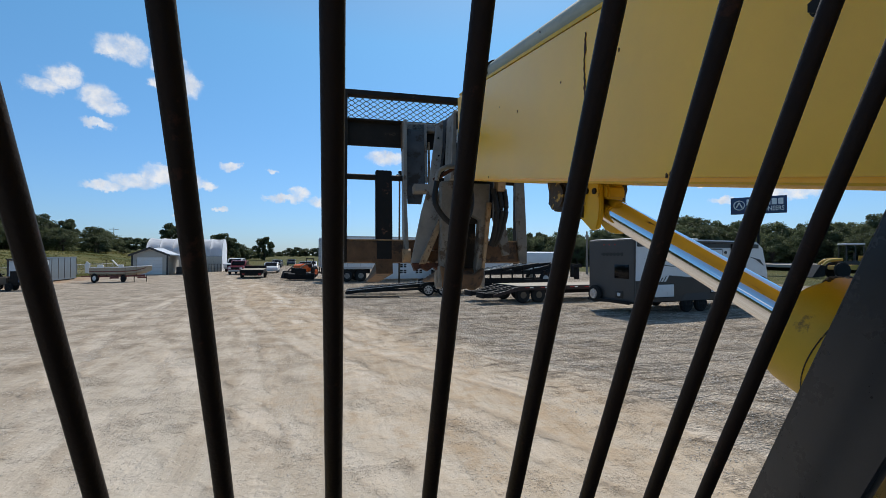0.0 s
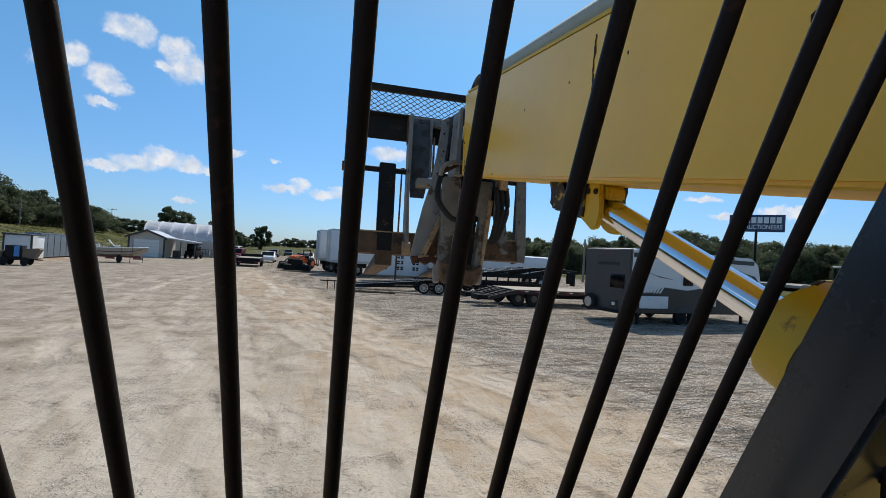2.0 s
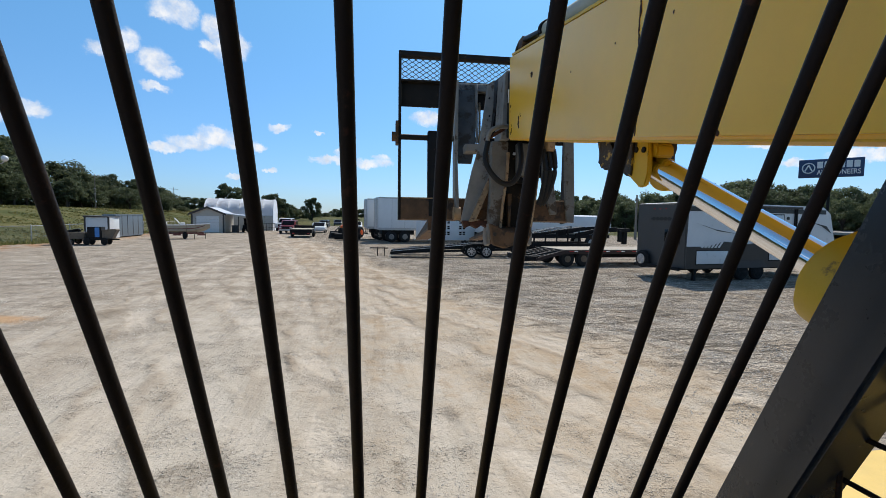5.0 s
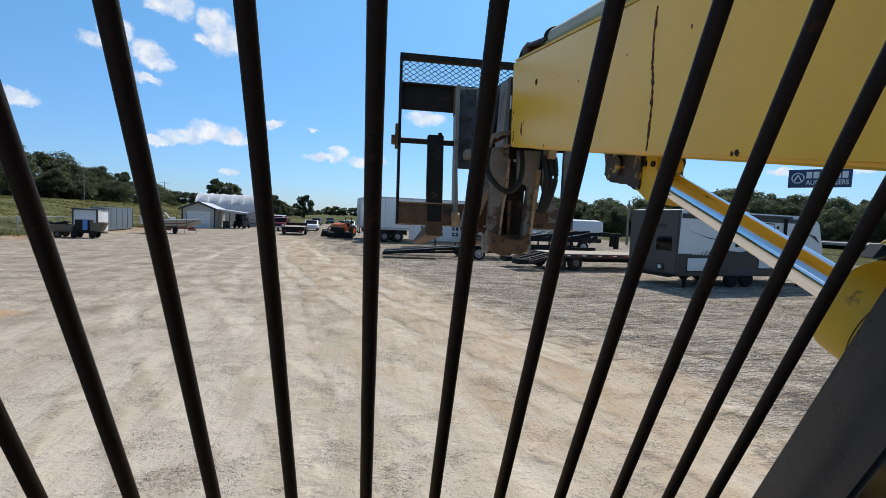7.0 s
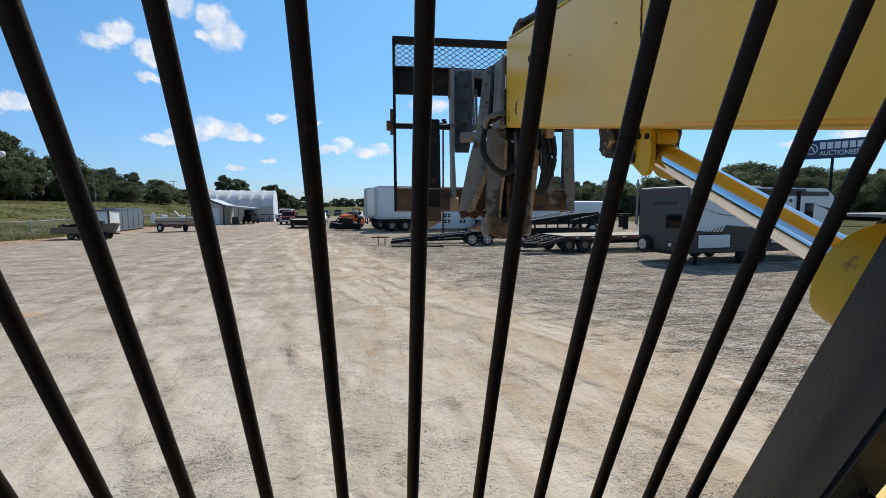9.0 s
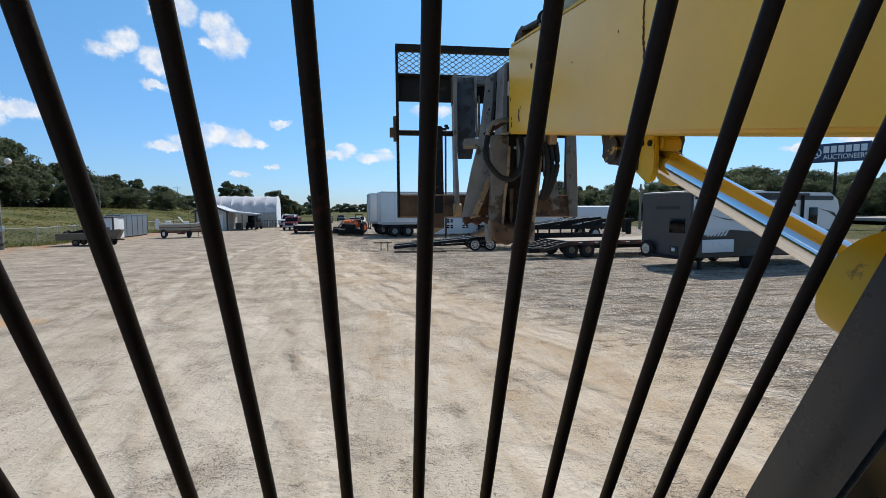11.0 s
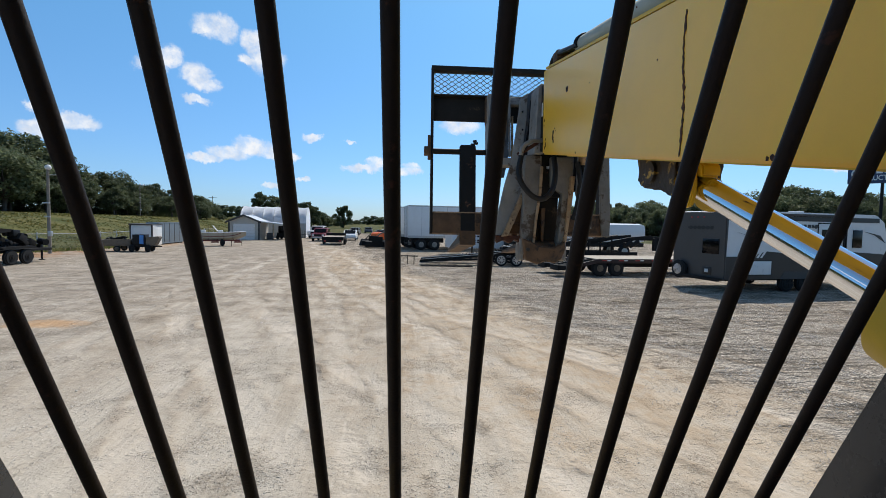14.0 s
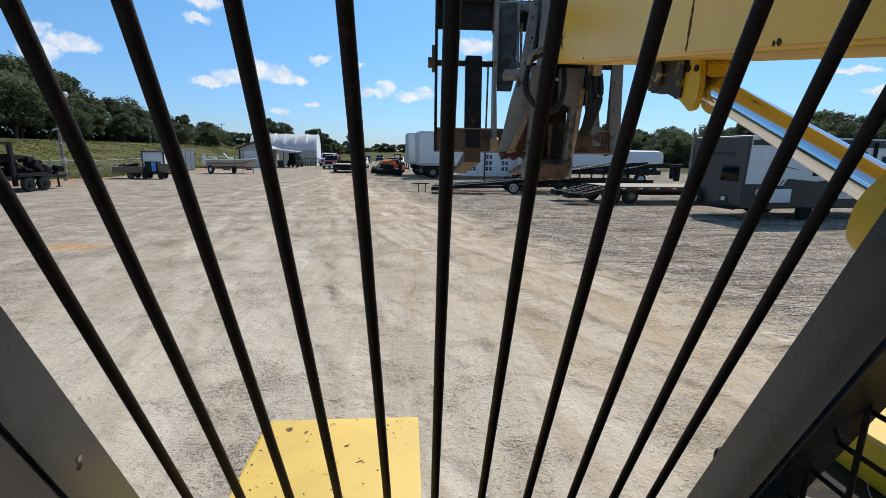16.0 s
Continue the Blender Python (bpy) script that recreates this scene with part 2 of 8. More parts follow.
    mp5.inputs["Scale"].default_value = (1.0, 0.42, 1)
    L(pos, mp5.inputs["Vector"])
    L(mp5.outputs[0], wv.inputs["Vector"])
    dirt = mix(rng(wv.outputs["Fac"], 0.6, 0.98, 0.0, 0.26), dirt, (0.47, 0.375, 0.27))
    dirt = mix(rng(wv.outputs["Fac"], 0.35, 0.05, 0.0, 0.22), dirt, (0.72, 0.62, 0.50))
    # pale wheel lines that sweep across the lane
    mp6 = N("ShaderNodeMapping")
    mp6.inputs["Rotation"].default_value = (0, 0, radians(30))
    mp6.inputs["Scale"].default_value = (1.9, 0.11, 1)
    bend = N("ShaderNodeVectorMath")
    bw = N("ShaderNodeVectorMath")
    bw.operation = "SCALE"
    bw.inputs["Scale"].default_value = 9.0
    L(noise_at(0.055, 2.0, 0.5).outputs["Color"], bw.inputs[0])
    L(pos, bend.inputs[0])
    L(bw.outputs[0], bend.inputs[1])
    L(bend.outputs[0], mp6.inputs["Vector"])
    sweep = noise_at(1.0, 2.0, 0.5, mp6.outputs[0]).outputs["Fac"]
    dirt = mix(rng(sweep, 0.53, 0.62, 0.0, 0.42), dirt, (0.73, 0.635, 0.52))
    dirt = mix(rng(sweep, 0.46, 0.37, 0.0, 0.28), dirt, (0.46, 0.37, 0.275))
    for sc in (11.0, 31.0):
        pale = rng(noise_at(sc, 4.0, 0.7).outputs["Fac"], 0.60, 0.68, 0.0, 0.55)
        dirt = mix(pale, dirt, (0.74, 0.645, 0.53))
    # pebbles pressed into the dirt, at two sizes
    for ps, cut, amount in ((15.0, 0.20, 0.8), (52.0, 0.26, 0.6)):
        pv = N("ShaderNodeTexVoronoi")
        pv.inputs["Scale"].default_value = ps
        L(pos, pv.inputs["Vector"])
        sepc = N("ShaderNodeSeparateXYZ")
        L(pv.outputs["Color"], sepc.inputs[0])
        inside = math2("MULTIPLY", math2("MULTIPLY", rng(pv.outputs["Distance"], cut, cut * 0.6, 0.0, amount), rng(sepc.outputs["X"], 0.72, 0.78)), rng(scuff, 0.0, 1.0, 0.3, 1.0, False))
        dirt = mix(inside, dirt, mix(sepc.outputs["Y"], (0.23, 0.205, 0.175), (0.74, 0.71, 0.66)))
    dirt = mix(1.0, dirt, (0.75, 0.768, 0.775), "MULTIPLY")
    # crushed grey stone to the right of the lane
    sep = N("ShaderNodeSeparateXYZ")
    L(pos, sep.inputs[0])
    edge = math2("ADD", sep.outputs["X"], math2("MULTIPLY", sep.outputs["Y"], 0.26))
    edge = math2("ADD", edge, math2("MULTIPLY", math2("SUBTRACT", mid, 0.5), 5.0))
    edge = math2("ADD", edge, math2("MULTIPLY", math2("SUBTRACT", wide, 0.5), 5.0))
    stony = rng(edge, 5.4, 7.2)
    ledge = math2("ADD", math2("ADD", sep.outputs["X"], math2("MULTIPLY", math2("SUBTRACT", wide, 0.5), 9.0)), math2("MULTIPLY", math2("SUBTRACT", mid, 0.5), 6.0))
    stony_l = math2("MULTIPLY", rng(ledge, -2.5, -10.0, 0.0, 0.8), rng(sep.outputs["Y"], 2.5, 9.0))
    vor = N("ShaderNodeTexVoronoi")
    vor.inputs["Scale"].default_value = 26.0
    L(pos, vor.inputs["Vector"])
    vor.inputs["Randomness"].default_value = 1.0
    sepv = N("ShaderNodeSeparateXYZ")
    L(vor.outputs["Color"], sepv.inputs[0])
    stone = mix(sepv.outputs["X"], (0.32, 0.272, 0.218), (0.82, 0.72, 0.595))
    # darker towards each stone's rim: shade of the gaps put into colour
    stone = mix(rng(vor.outputs["Distance"], 0.40, 0.72, 0.0, 0.7), stone, (0.15, 0.125, 0.10))
    vor2 = N("ShaderNodeTexVoronoi")
    vor2.inputs["Scale"].default_value = 11.0
    L(pos, vor2.inputs["Vector"])
    sepw = N("ShaderNodeSeparateXYZ")
    L(vor2.outputs["Color"], sepw.inputs[0])
    chunk = math2("MULTIPLY", rng(vor2.outputs["Distance"], 0.42, 0.30), rng(sepw.outputs["X"], 0.55, 0.62))
    stone = mix(math2("MULTIPLY", chunk, 0.8), stone, mix(sepw.outputs["Y"], (0.22, 0.18, 0.135), (0.74, 0.64, 0.51)))
    stone = mix(rng(tracks2, 0.50, 0.60, 0.0, 0.8), stone, (0.88, 0.865, 0.845), "MULTIPLY")
    stone = mix(rng(tracks2, 0.45, 0.36, 0.0, 0.4), stone, (0.58, 0.475, 0.36))
    stone = mix(rng(wide, 0.52, 0.68, 0.0, 0.4), stone, (0.54, 0.445, 0.335))
    mp8 = N("ShaderNodeMapping")
    mp8.inputs["Rotation"].default_value = (0, 0, radians(20))
    mp8.inputs["Scale"].default_value = (0.55, 1.5, 1)
    L(pos, mp8.inputs["Vector"])
    coarse = rng(noise_at(0.8, 7.0, 0.7, mp8.outputs[0]).outputs["Fac"], 0.47, 0.60)
    stone = mix(math2("MULTIPLY", coarse, 0.85), stone, (0.86, 0.825, 0.775), "MULTIPLY")
    lump = N("ShaderNodeTexVoronoi")
    lump.inputs["Scale"].default_value = 7.0
    L(pos, lump.inputs["Vector"])
    # the same painted gap shade round the bigger lumps
    stone = mix(math2("MULTIPLY", rng(lump.outputs["Distance"], 0.45, 0.75), rng(coarse, 0.0, 1.0, 0.3, 0.75, False)), stone, (0.17, 0.138, 0.105))
    # thin grooves that tyres have dragged across the stone
    mp4 = N("ShaderNodeMapping")
    mp4.inputs["Rotation"].default_value = (0, 0, radians(14))
    mp4.inputs["Scale"].default_value = (0.22, 2.4, 1)
    L(pos, mp4.inputs["Vector"])
    groove = noise_at(1.0, 5.0, 0.6, mp4.outputs[0]).outputs["Fac"]
    lines = math2("MULTIPLY", rng(groove, 0.50, 0.535), rng(groove, 0.60, 0.545))
    stone = mix(math2("MULTIPLY", lines, 0.6), stone, (0.115, 0.098, 0.076))
    # far left yard: greyish trodden stone, its colour darkened too for weaker sun
    far = rng(math2("SUBTRACT", sep.outputs["Y"], math2("MULTIPLY", sep.outputs["X"], 0.5)), 4.0, 27.0, 0.0, 0.85)
    yard = mix(far, dirt, mix(rng(big, 0.4, 0.62), (0.42, 0.35, 0.272), (0.335, 0.27, 0.20)))
    clods = noise_at(2.8, 6.0, 0.75).outputs["Fac"]
    yard = mix(math2("MULTIPLY", far, rng(clods, 0.50, 0.57, 0.0, 0.75)), yard, (0.25, 0.20, 0.148))
    yard = mix(math2("MULTIPLY", far, rng(clods, 0.44, 0.37, 0.0, 0.75)), yard, (0.55, 0.475, 0.38))
    soil = math2("MULTIPLY", rng(math2("ADD", sep.outputs["X"], math2("MULTIPLY", mid, 3.0)), -18.0, -20.5), rng(big, 0.42, 0.56, 0.0, 0.85))
    yard = mix(math2("MULTIPLY", rng(edge, 0.5, 5.2), rng(mid, 0.36, 0.6, 0.2, 0.62)), yard, (0.49, 0.37, 0.245))
    mp7 = N("ShaderNodeMapping")
    mp7.inputs["Rotation"].default_value = (0, 0, radians(28))
    mp7.inputs["Scale"].default_value = (1.5, 0.4, 1)
    L(pos, mp7.inputs["Vector"])
    streak = math2("MULTIPLY", rng(noise_at(1.0, 4.0, 0.6, mp7.outputs[0]).outputs["Fac"], 0.48, 0.62, 0.0, 0.9), rng(noise_at(3.4, 8.0, 0.72).outputs["Fac"], 0.40, 0.60, 0.3, 1.0))
    yard = mix(math2("MULTIPLY", streak, math2("MULTIPLY", rng(edge, 0.0, 3.5), rng(sep.outputs["Y"], 3.0, 6.0))), yard, (0.40, 0.298, 0.195))
    yard = mix(stony, yard, stone)
    yard = mix(stony_l, yard, mix(0.5, stone, (0.31, 0.266, 0.215)))
    yard = mix(soil, yard, (0.36, 0.20, 0.10))
    patch = noise_at(0.9, 9.0, 0.74).outputs["Fac"]
    beyond = rng(sep.outputs["Y"], 5.0, 13.0)
    yard = mix(math2("MULTIPLY", beyond, rng(patch, 0.50, 0.58, 0.0, 0.85)), yard, (0.70, 0.68, 0.655), "MULTIPLY")
    yard = mix(math2("MULTIPLY", beyond, rng(patch, 0.45, 0.38, 0.0, 0.45)), yard, (0.60, 0.525, 0.435))
    # wheel tracks that curve up the lane: circles through three places, a pair of wheels each
    flat = N("ShaderNodeCombineXYZ")
    wob = math2("MULTIPLY", math2("SUBTRACT", wide, 0.5), 1.6)
    L(math2("ADD", sep.outputs["X"], wob), flat.inputs[0])
    L(sep.outputs["Y"], flat.inputs[1])
    worn = noise_at(0.55, 5.0, 0.65).outputs["Fac"]
    rut = None
    for (x1, y1), (x2, y2), (x3, y3), gauge, deep in TRACKS:
        k = 2 * (x1 * (y2 - y3) + x2 * (y3 - y1) + x3 * (y1 - y2))
        q1, q2, q3 = x1 * x1 + y1 * y1, x2 * x2 + y2 * y2, x3 * x3 + y3 * y3
        cx, cy = (q1 * (y2 - y3) + q2 * (y3 - y1) + q3 * (y1 - y2)) / k, (q1 * (x3 - x2) + q2 * (x1 - x3) + q3 * (x2 - x1)) / k
        dist = N("ShaderNodeVectorMath")
        dist.operation = "DISTANCE"
        dist.inputs[1].default_value = (cx, cy, 0)
        L(flat.outputs[0], dist.inputs[0])
        off = math2("SUBTRACT", dist.outputs["Value"], math.hypot(x1 - cx, y1 - cy))
        for side in (-gauge / 2, gauge / 2):
            a_ = math2("ABSOLUTE", math2("SUBTRACT", off, side), 0)
            inner = math2("MULTIPLY", rng(a_, 0.30, 0.10), rng(worn, 0.40, 0.56, 0.0, deep))
            rim = math2("MULTIPLY", math2("MULTIPLY", rng(a_, 0.22, 0.32), rng(a_, 0.48, 0.34)), rng(worn, 0.46, 0.60, 0.0, deep))
            yard = mix(math2("MULTIPLY", inner, 0.5), yard, (0.58, 0.505, 0.415))
            yard = mix(math2("MULTIPLY", rim, 0.6), yard, (0.33, 0.262, 0.19))
            rut = math2("SUBTRACT", rim, inner) if rut is None else math2("ADD", rut, math2("SUBTRACT", rim, inner))
    ox = math2("MULTIPLY", math2("ADD", sep.outputs["X"], 7.8), 0.85)
    oy = math2("MULTIPLY", math2("SUBTRACT", sep.outputs["Y"], 10.9), 1.7)
    ring_ = math2("ADD", math2("ADD", math2("MULTIPLY", ox, ox), math2("MULTIPLY", oy, oy)), math2("MULTIPLY", math2("SUBTRACT", mid, 0.5), 2.5))
    yard = mix(rng(ring_, 0.9, 0.1, 0.0, 0.7), yard, (0.50, 0.29, 0.135))
    speck = mix(rng(fine, 0.35, 0.68), (0.45, 0.43, 0.41), (1.38, 1.37, 1.35))
    yard = mix(rng(math2("MAXIMUM", stony, math2("MULTIPLY", scuff, 0.5)), 0.0, 1.0, 0.13, 0.45), yard, speck, "MULTIPLY")
    # grass outside the yard: beyond the fence, the far field, the strip by the road
    left = rng(math2("ADD", sep.outputs["X"], math2("MULTIPLY", mid, 2.4)), -23.6, -25.2)
    back = rng(math2("ADD", sep.outputs["Y"], math2("MULTIPLY", mid, 14.0)), 112.0, 118.0)
    right = rng(math2("ADD", sep.outputs["X"], math2("MULTIPLY", mid, 8.0)), 40.0, 44.0)
    grass_mask = math2("MAXIMUM", math2("MAXIMUM", left, back), right)
    gn = noise_at(0.09, 6.0, 0.6).outputs["Fac"]
    gf = noise_at(2.6, 8.0, 0.75).outputs["Fac"]
    grass = mix(rng(gn, 0.38, 0.62), (0.072, 0.080, 0.022), (0.150, 0.132, 0.048))
    grass = mix(rng(gf, 0.46, 0.60, 0.0, 0.55), grass, (0.050, 0.060, 0.017))
    tall = noise_at(0.5, 7.0, 0.7).outputs["Fac"]
    grass = mix(rng(tall, 0.52, 0.64, 0.0, 0.6), grass, (0.055, 0.068, 0.019))
    grass = mix(rng(tall, 0.42, 0.32, 0.0, 0.6), grass, (0.19, 0.155, 0.06))
    L(mix(grass_mask, yard, grass), b.inputs["Base Color"])
    b.inputs["Roughness"].default_value = 0.95
    b.inputs["Specular IOR Level"].default_value = 0.15
    hgt = math2("ADD", math2("MULTIPLY", mid, 0.9), math2("MULTIPLY", fine, rng(math2("MAXIMUM", scuff, stony), 0.0, 1.0, 0.12, 0.42, False)))
    hgt = math2("ADD", hgt, math2("MULTIPLY", vor.outputs["Distance"], math2("MULTIPLY", stony, -1.1)))
    hgt = math2("ADD", hgt, math2("MULTIPLY", tracks2, -1.6))
    hgt = math2("ADD", hgt, math2("MULTIPLY", lump.outputs["Distance"], math2("MULTIPLY", stony, -1.2)))
    hgt = math2("ADD", hgt, math2("MULTIPLY", math2("MULTIPLY", lines, stony), -0.8))
    hgt = math2("ADD", hgt, math2("MULTIPLY", rut, 0.5))
    crumb_relief = noise_at(24.0, 3.0, 0.6).outputs["Fac"]
    hgt = math2("ADD", hgt, math2("MULTIPLY", rng(crumb_relief, 0.52, 0.66), rng(scuff, 0.0, 1.0, 0.10, 0.34, False)))
    bp = N("ShaderNodeBump")
    bp.inputs["Strength"].default_value, bp.inputs["Distance"].default_value = 0.9, 0.05
    L(hgt, bp.inputs["Height"])
    L(bp.outputs[0], b.inputs["Normal"])
    return m


BLACK_BAR = material("black_bar_paint", (0.009, 0.0042, 0.0034), 0.62, 0.0, 0.35, 9, 0.002, 260, (0.034, 0.013, 0.008), 0.17, 26)
POST_GREY = material("dark_grey_cab_paint", (0.026, 0.030, 0.035), 0.28, 0.0, 0.25, 7, 0.0004, 260, (0.060, 0.054, 0.044), 0.13, 14)
YELLOW = material("boom_yellow_paint", (0.90, 0.515, 0.016), 0.36, 0.0, 0.07, 2.2, 0.0006, 420, (0.16, 0.07, 0.02), 0.06, 16)
# worn and spotted; its base is also lowered for the barrel's shade
YELLOW_WORN = material("worn_yellow_paint", (0.64, 0.40, 0.013), 0.5, 0.0, 0.1, 5, 0.001, 220, (0.07, 0.035, 0.015), 0.16, 7)
# paler copy of the yellow, with the plates' sunlight in its colour
PLATE_YELLOW = material("sunlit_yellow_plate", (0.66, 0.455, 0.105), 0.6, 0.0, 0.12, 4, 0.001, 220, (0.20, 0.12, 0.05), 0.13, 16)
CHIP = material("brown_paint_chip", (0.13, 0.085, 0.045), 0.8, 0.0, 0.4, 40, 0.001, 200)
SCRAPE = material("dark_red_rust", (0.075, 0.024, 0.010), 0.85, 0.0, 0.4, 30, 0.002, 120, (0.022, 0.010, 0.006), 0.26, 40)
RUST = material("rusty_steel", (0.128, 0.073, 0.038), 0.78, 0.25, 0.4, 11, 0.003, 90, (0.055, 0.036, 0.024), 0.26, 9)
STEEL = material("weathered_grey_steel", (0.245, 0.232, 0.21), 0.65, 0.05, 0.35, 5, 0.002, 140, (0.10, 0.07, 0.045), 0.21, 8)
ARM_STEEL = material("dusty_brown_grey_steel", (0.190, 0.175, 0.150), 0.75, 0.0, 0.4, 6, 0.003, 110, (0.075, 0.052, 0.033), 0.27, 6)
BLUE_STEEL = material("dull_blue_grey_steel", (0.075, 0.080, 0.086), 0.6, 0.05, 0.3, 6, 0.002, 140, (0.045, 0.035, 0.028), 0.24, 7)
EDGE_RUST = material("tan_rusty_plate_edge", (0.32, 0.215, 0.12), 0.8, 0.0, 0.35, 14, 0.003, 90, (0.11, 0.06, 0.03), 0.24, 16)
# near-black brown steel; on recessed parts the shade is in this colour
BROWN_BLACK_STEEL = material("near_black_brown_steel", (0.020, 0.016, 0.012), 0.75, 0.0, 0.35, 9, 0.002, 120, (0.075, 0.05, 0.03), 0.2, 9)
DARK_STEEL = material("dark_steel", (0.010, 0.0093, 0.0088), 0.62, 0.0, 0.3, 9, 0.002, 120, (0.12, 0.06, 0.035), 0.17, 12)
CHROME = material("polished_chrome", (0.83, 0.84, 0.86), 0.07, 1.0, 0.02, 3, 0.0, 100)
RUBBER = material("black_rubber", (0.018, 0.018, 0.018), 0.8, 0.0, 0.25, 20, 0.002, 160)
HOSE = material("hydraulic_hose", (0.014, 0.014, 0.014), 0.5, 0.0, 0.2, 30, 0.001, 200)
GREASE = material("greasy_black_dirt", (0.03, 0.022, 0.014), 0.6, 0.0, 0.5, 18, 0.012, 55, (0.45, 0.29, 0.05), 0.22, 22)
CANVAS_GREY = material("sun_bleached_hose_sleeve", (0.36, 0.38, 0.32), 0.7, 0.0, 0.15, 9, 0.002, 100)
WHITE_PANEL = material("white_painted_panel", (0.68, 0.69, 0.69), 0.4, 0.0, 0.05, 1.2, 0.0008, 60, (0.5, 0.48, 0.44), 0.06, 3)
WHITE_CLEAN = material("white_gelcoat", (0.68, 0.68, 0.67), 0.3, 0.0, 0.04, 1.5, 0.0, 60)
GREY_GEL = material("grey_fibreglass", (0.066, 0.061, 0.057), 0.4, 0.0, 0.06, 1.5, 0.0006, 40)
CHARCOAL = material("charcoal_fibreglass", (0.021, 0.0195, 0.019), 0.35, 0.0, 0.08, 2, 0.0, 40)
BLACK_PAINT = material("black_trailer_paint", (0.008, 0.0076, 0.0074), 0.75, 0.0, 0.2, 4, 0.001, 90, (0.06, 0.048, 0.036), 0.14, 6)
RAIL_BROWN = material("dark_red_brown_rail", (0.026, 0.013, 0.011), 0.7, 0.0, 0.3, 4, 0.001, 90, (0.06, 0.045, 0.033), 0.14, 6)
PLANK = material("weathered_deck_plank", (0.36, 0.31, 0.245), 0.85, 0.0, 0.2, 3, 0.003, 60, (0.2, 0.16, 0.12), 0.16, 5, 0, 0.15)
ALLOY = material("alloy_wheel", (0.62, 0.62, 0.63), 0.3, 0.9, 0.08, 8, 0.0, 60)
GLASS_DARK = plain("tinted_window", (0.004, 0.004, 0.005), 0.12)
PANE = plain("clear_cab_pane", (0.75, 0.8, 0.8), 0.03)
PANE.node_tree.nodes["Principled BSDF"].inputs["Transmission Weight"].default_value = 1.0
PANE.node_tree.nodes["Principled BSDF"].inputs["IOR"].default_value = 1.05
RED_PLASTIC = plain("red_lamp_lens", (0.35, 0.015, 0.012), 0.3)
CONTAINER = material("blue_grey_container_steel", (0.165, 0.20, 0.225), 0.55, 0.2, 0.1, 3, 0.001, 60, (0.2, 0.11, 0.06), 0.05, 6)
FABRIC = material("white_hoop_fabric", (0.80, 0.82, 0.86), 0.6, 0.0, 0.06, 0.8, 0.004, 12)
# siding toned down to grey-tan: the walls' shade is in the colour
SHADED_SIDING = material("shaded_tan_siding", (0.46, 0.43, 0.375), 0.5, 0.0, 0.08, 2, 0.001, 40)
SIDING = material("white_metal_siding", (0.72, 0.73, 0.72), 0.45, 0.1, 0.07, 2, 0.001, 40)
ROOF_METAL = material("grey_roof_metal", (0.45, 0.47, 0.49), 0.4, 0.5, 0.08, 2, 0.001, 40)
TRIM_DARK = material("dark_brown_trim", (0.05, 0.045, 0.042), 0.6, 0.0, 0.1, 4, 0.001, 60)
RED_PAINT = material("red_car_paint", (0.21, 0.018, 0.03), 0.3, 0.0, 0.06, 3, 0.0, 60, None, 0, 5, 0.3)
ORANGE = material("orange_machine_paint", (0.75, 0.13, 0.015), 0.4, 0.0, 0.08, 4, 0.001, 60)
CAR_WHITE = material("white_car_paint", (0.7, 0.7, 0.7), 0.3, 0.0, 0.05, 3, 0.0, 60)
CAR_BLUE = material("dark_blue_car_paint", (0.014, 0.018, 0.028), 0.3, 0.0, 0.05, 3, 0.0, 60)
BOAT_RED = material("dull_red_trailer_paint", (0.16, 0.035, 0.028), 0.6, 0.0, 0.2, 4, 0.001, 60)
TAN = material("tan_boat_hull", (0.36, 0.315, 0.24), 0.45, 0.0, 0.1, 2, 0.001, 30)
BLUE_PANEL = material("blue_tank_panel", (0.06, 0.22, 0.55), 0.4, 0.0, 0.1, 4, 0.001, 40)
LOADER_YELLOW = material("dusty_loader_yellow", (0.55, 0.34, 0.06), 0.6, 0.0, 0.15, 3, 0.001, 40, (0.12, 0.09, 0.05), 0.15, 4)
SIGN_NAVY = material("navy_sign_face", (0.022, 0.05, 0.13), 0.45, 0.0, 0.06, 2, 0.0, 40)
SIGN_WHITE = plain("sign_white_lettering", (0.78, 0.8, 0.82), 0.5)
GALV = material("galvanised_steel", (0.42, 0.43, 0.43), 0.45, 0.6, 0.12, 8, 0.001, 80)
FADED_BROWN = material("faded_brown_sheet", (0.15, 0.115, 0.08), 0.7, 0.1, 0.3, 4, 0.002, 60, (0.05, 0.035, 0.025), 0.2, 6)
POLE_WOOD = material("weathered_pole_wood", (0.21, 0.185, 0.155), 0.9, 0.0, 0.2, 4, 0.003, 40)
ASPHALT = material("pale_asphalt", (0.30, 0.28, 0.26), 0.9, 0.0, 0.1, 1.5, 0.002, 60)
BARK = material("tree_bark", (0.085, 0.066, 0.05), 0.95, 0.0, 0.3, 3, 0.01, 20)
GROUND = ground_material()
gloss = YELLOW.node_tree.nodes["Principled BSDF"].inputs
gloss["Coat Weight"].default_value, gloss["Coat Roughness"].default_value = 0.35, 0.28
for dull in (BLACK_BAR, BLACK_PAINT, BROWN_BLACK_STEEL, GLASS_DARK, DARK_STEEL, HOSE, RUBBER):
    dull.node_tree.nodes["Principled BSDF"].inputs["Specular IOR Level"].default_value = 0.25


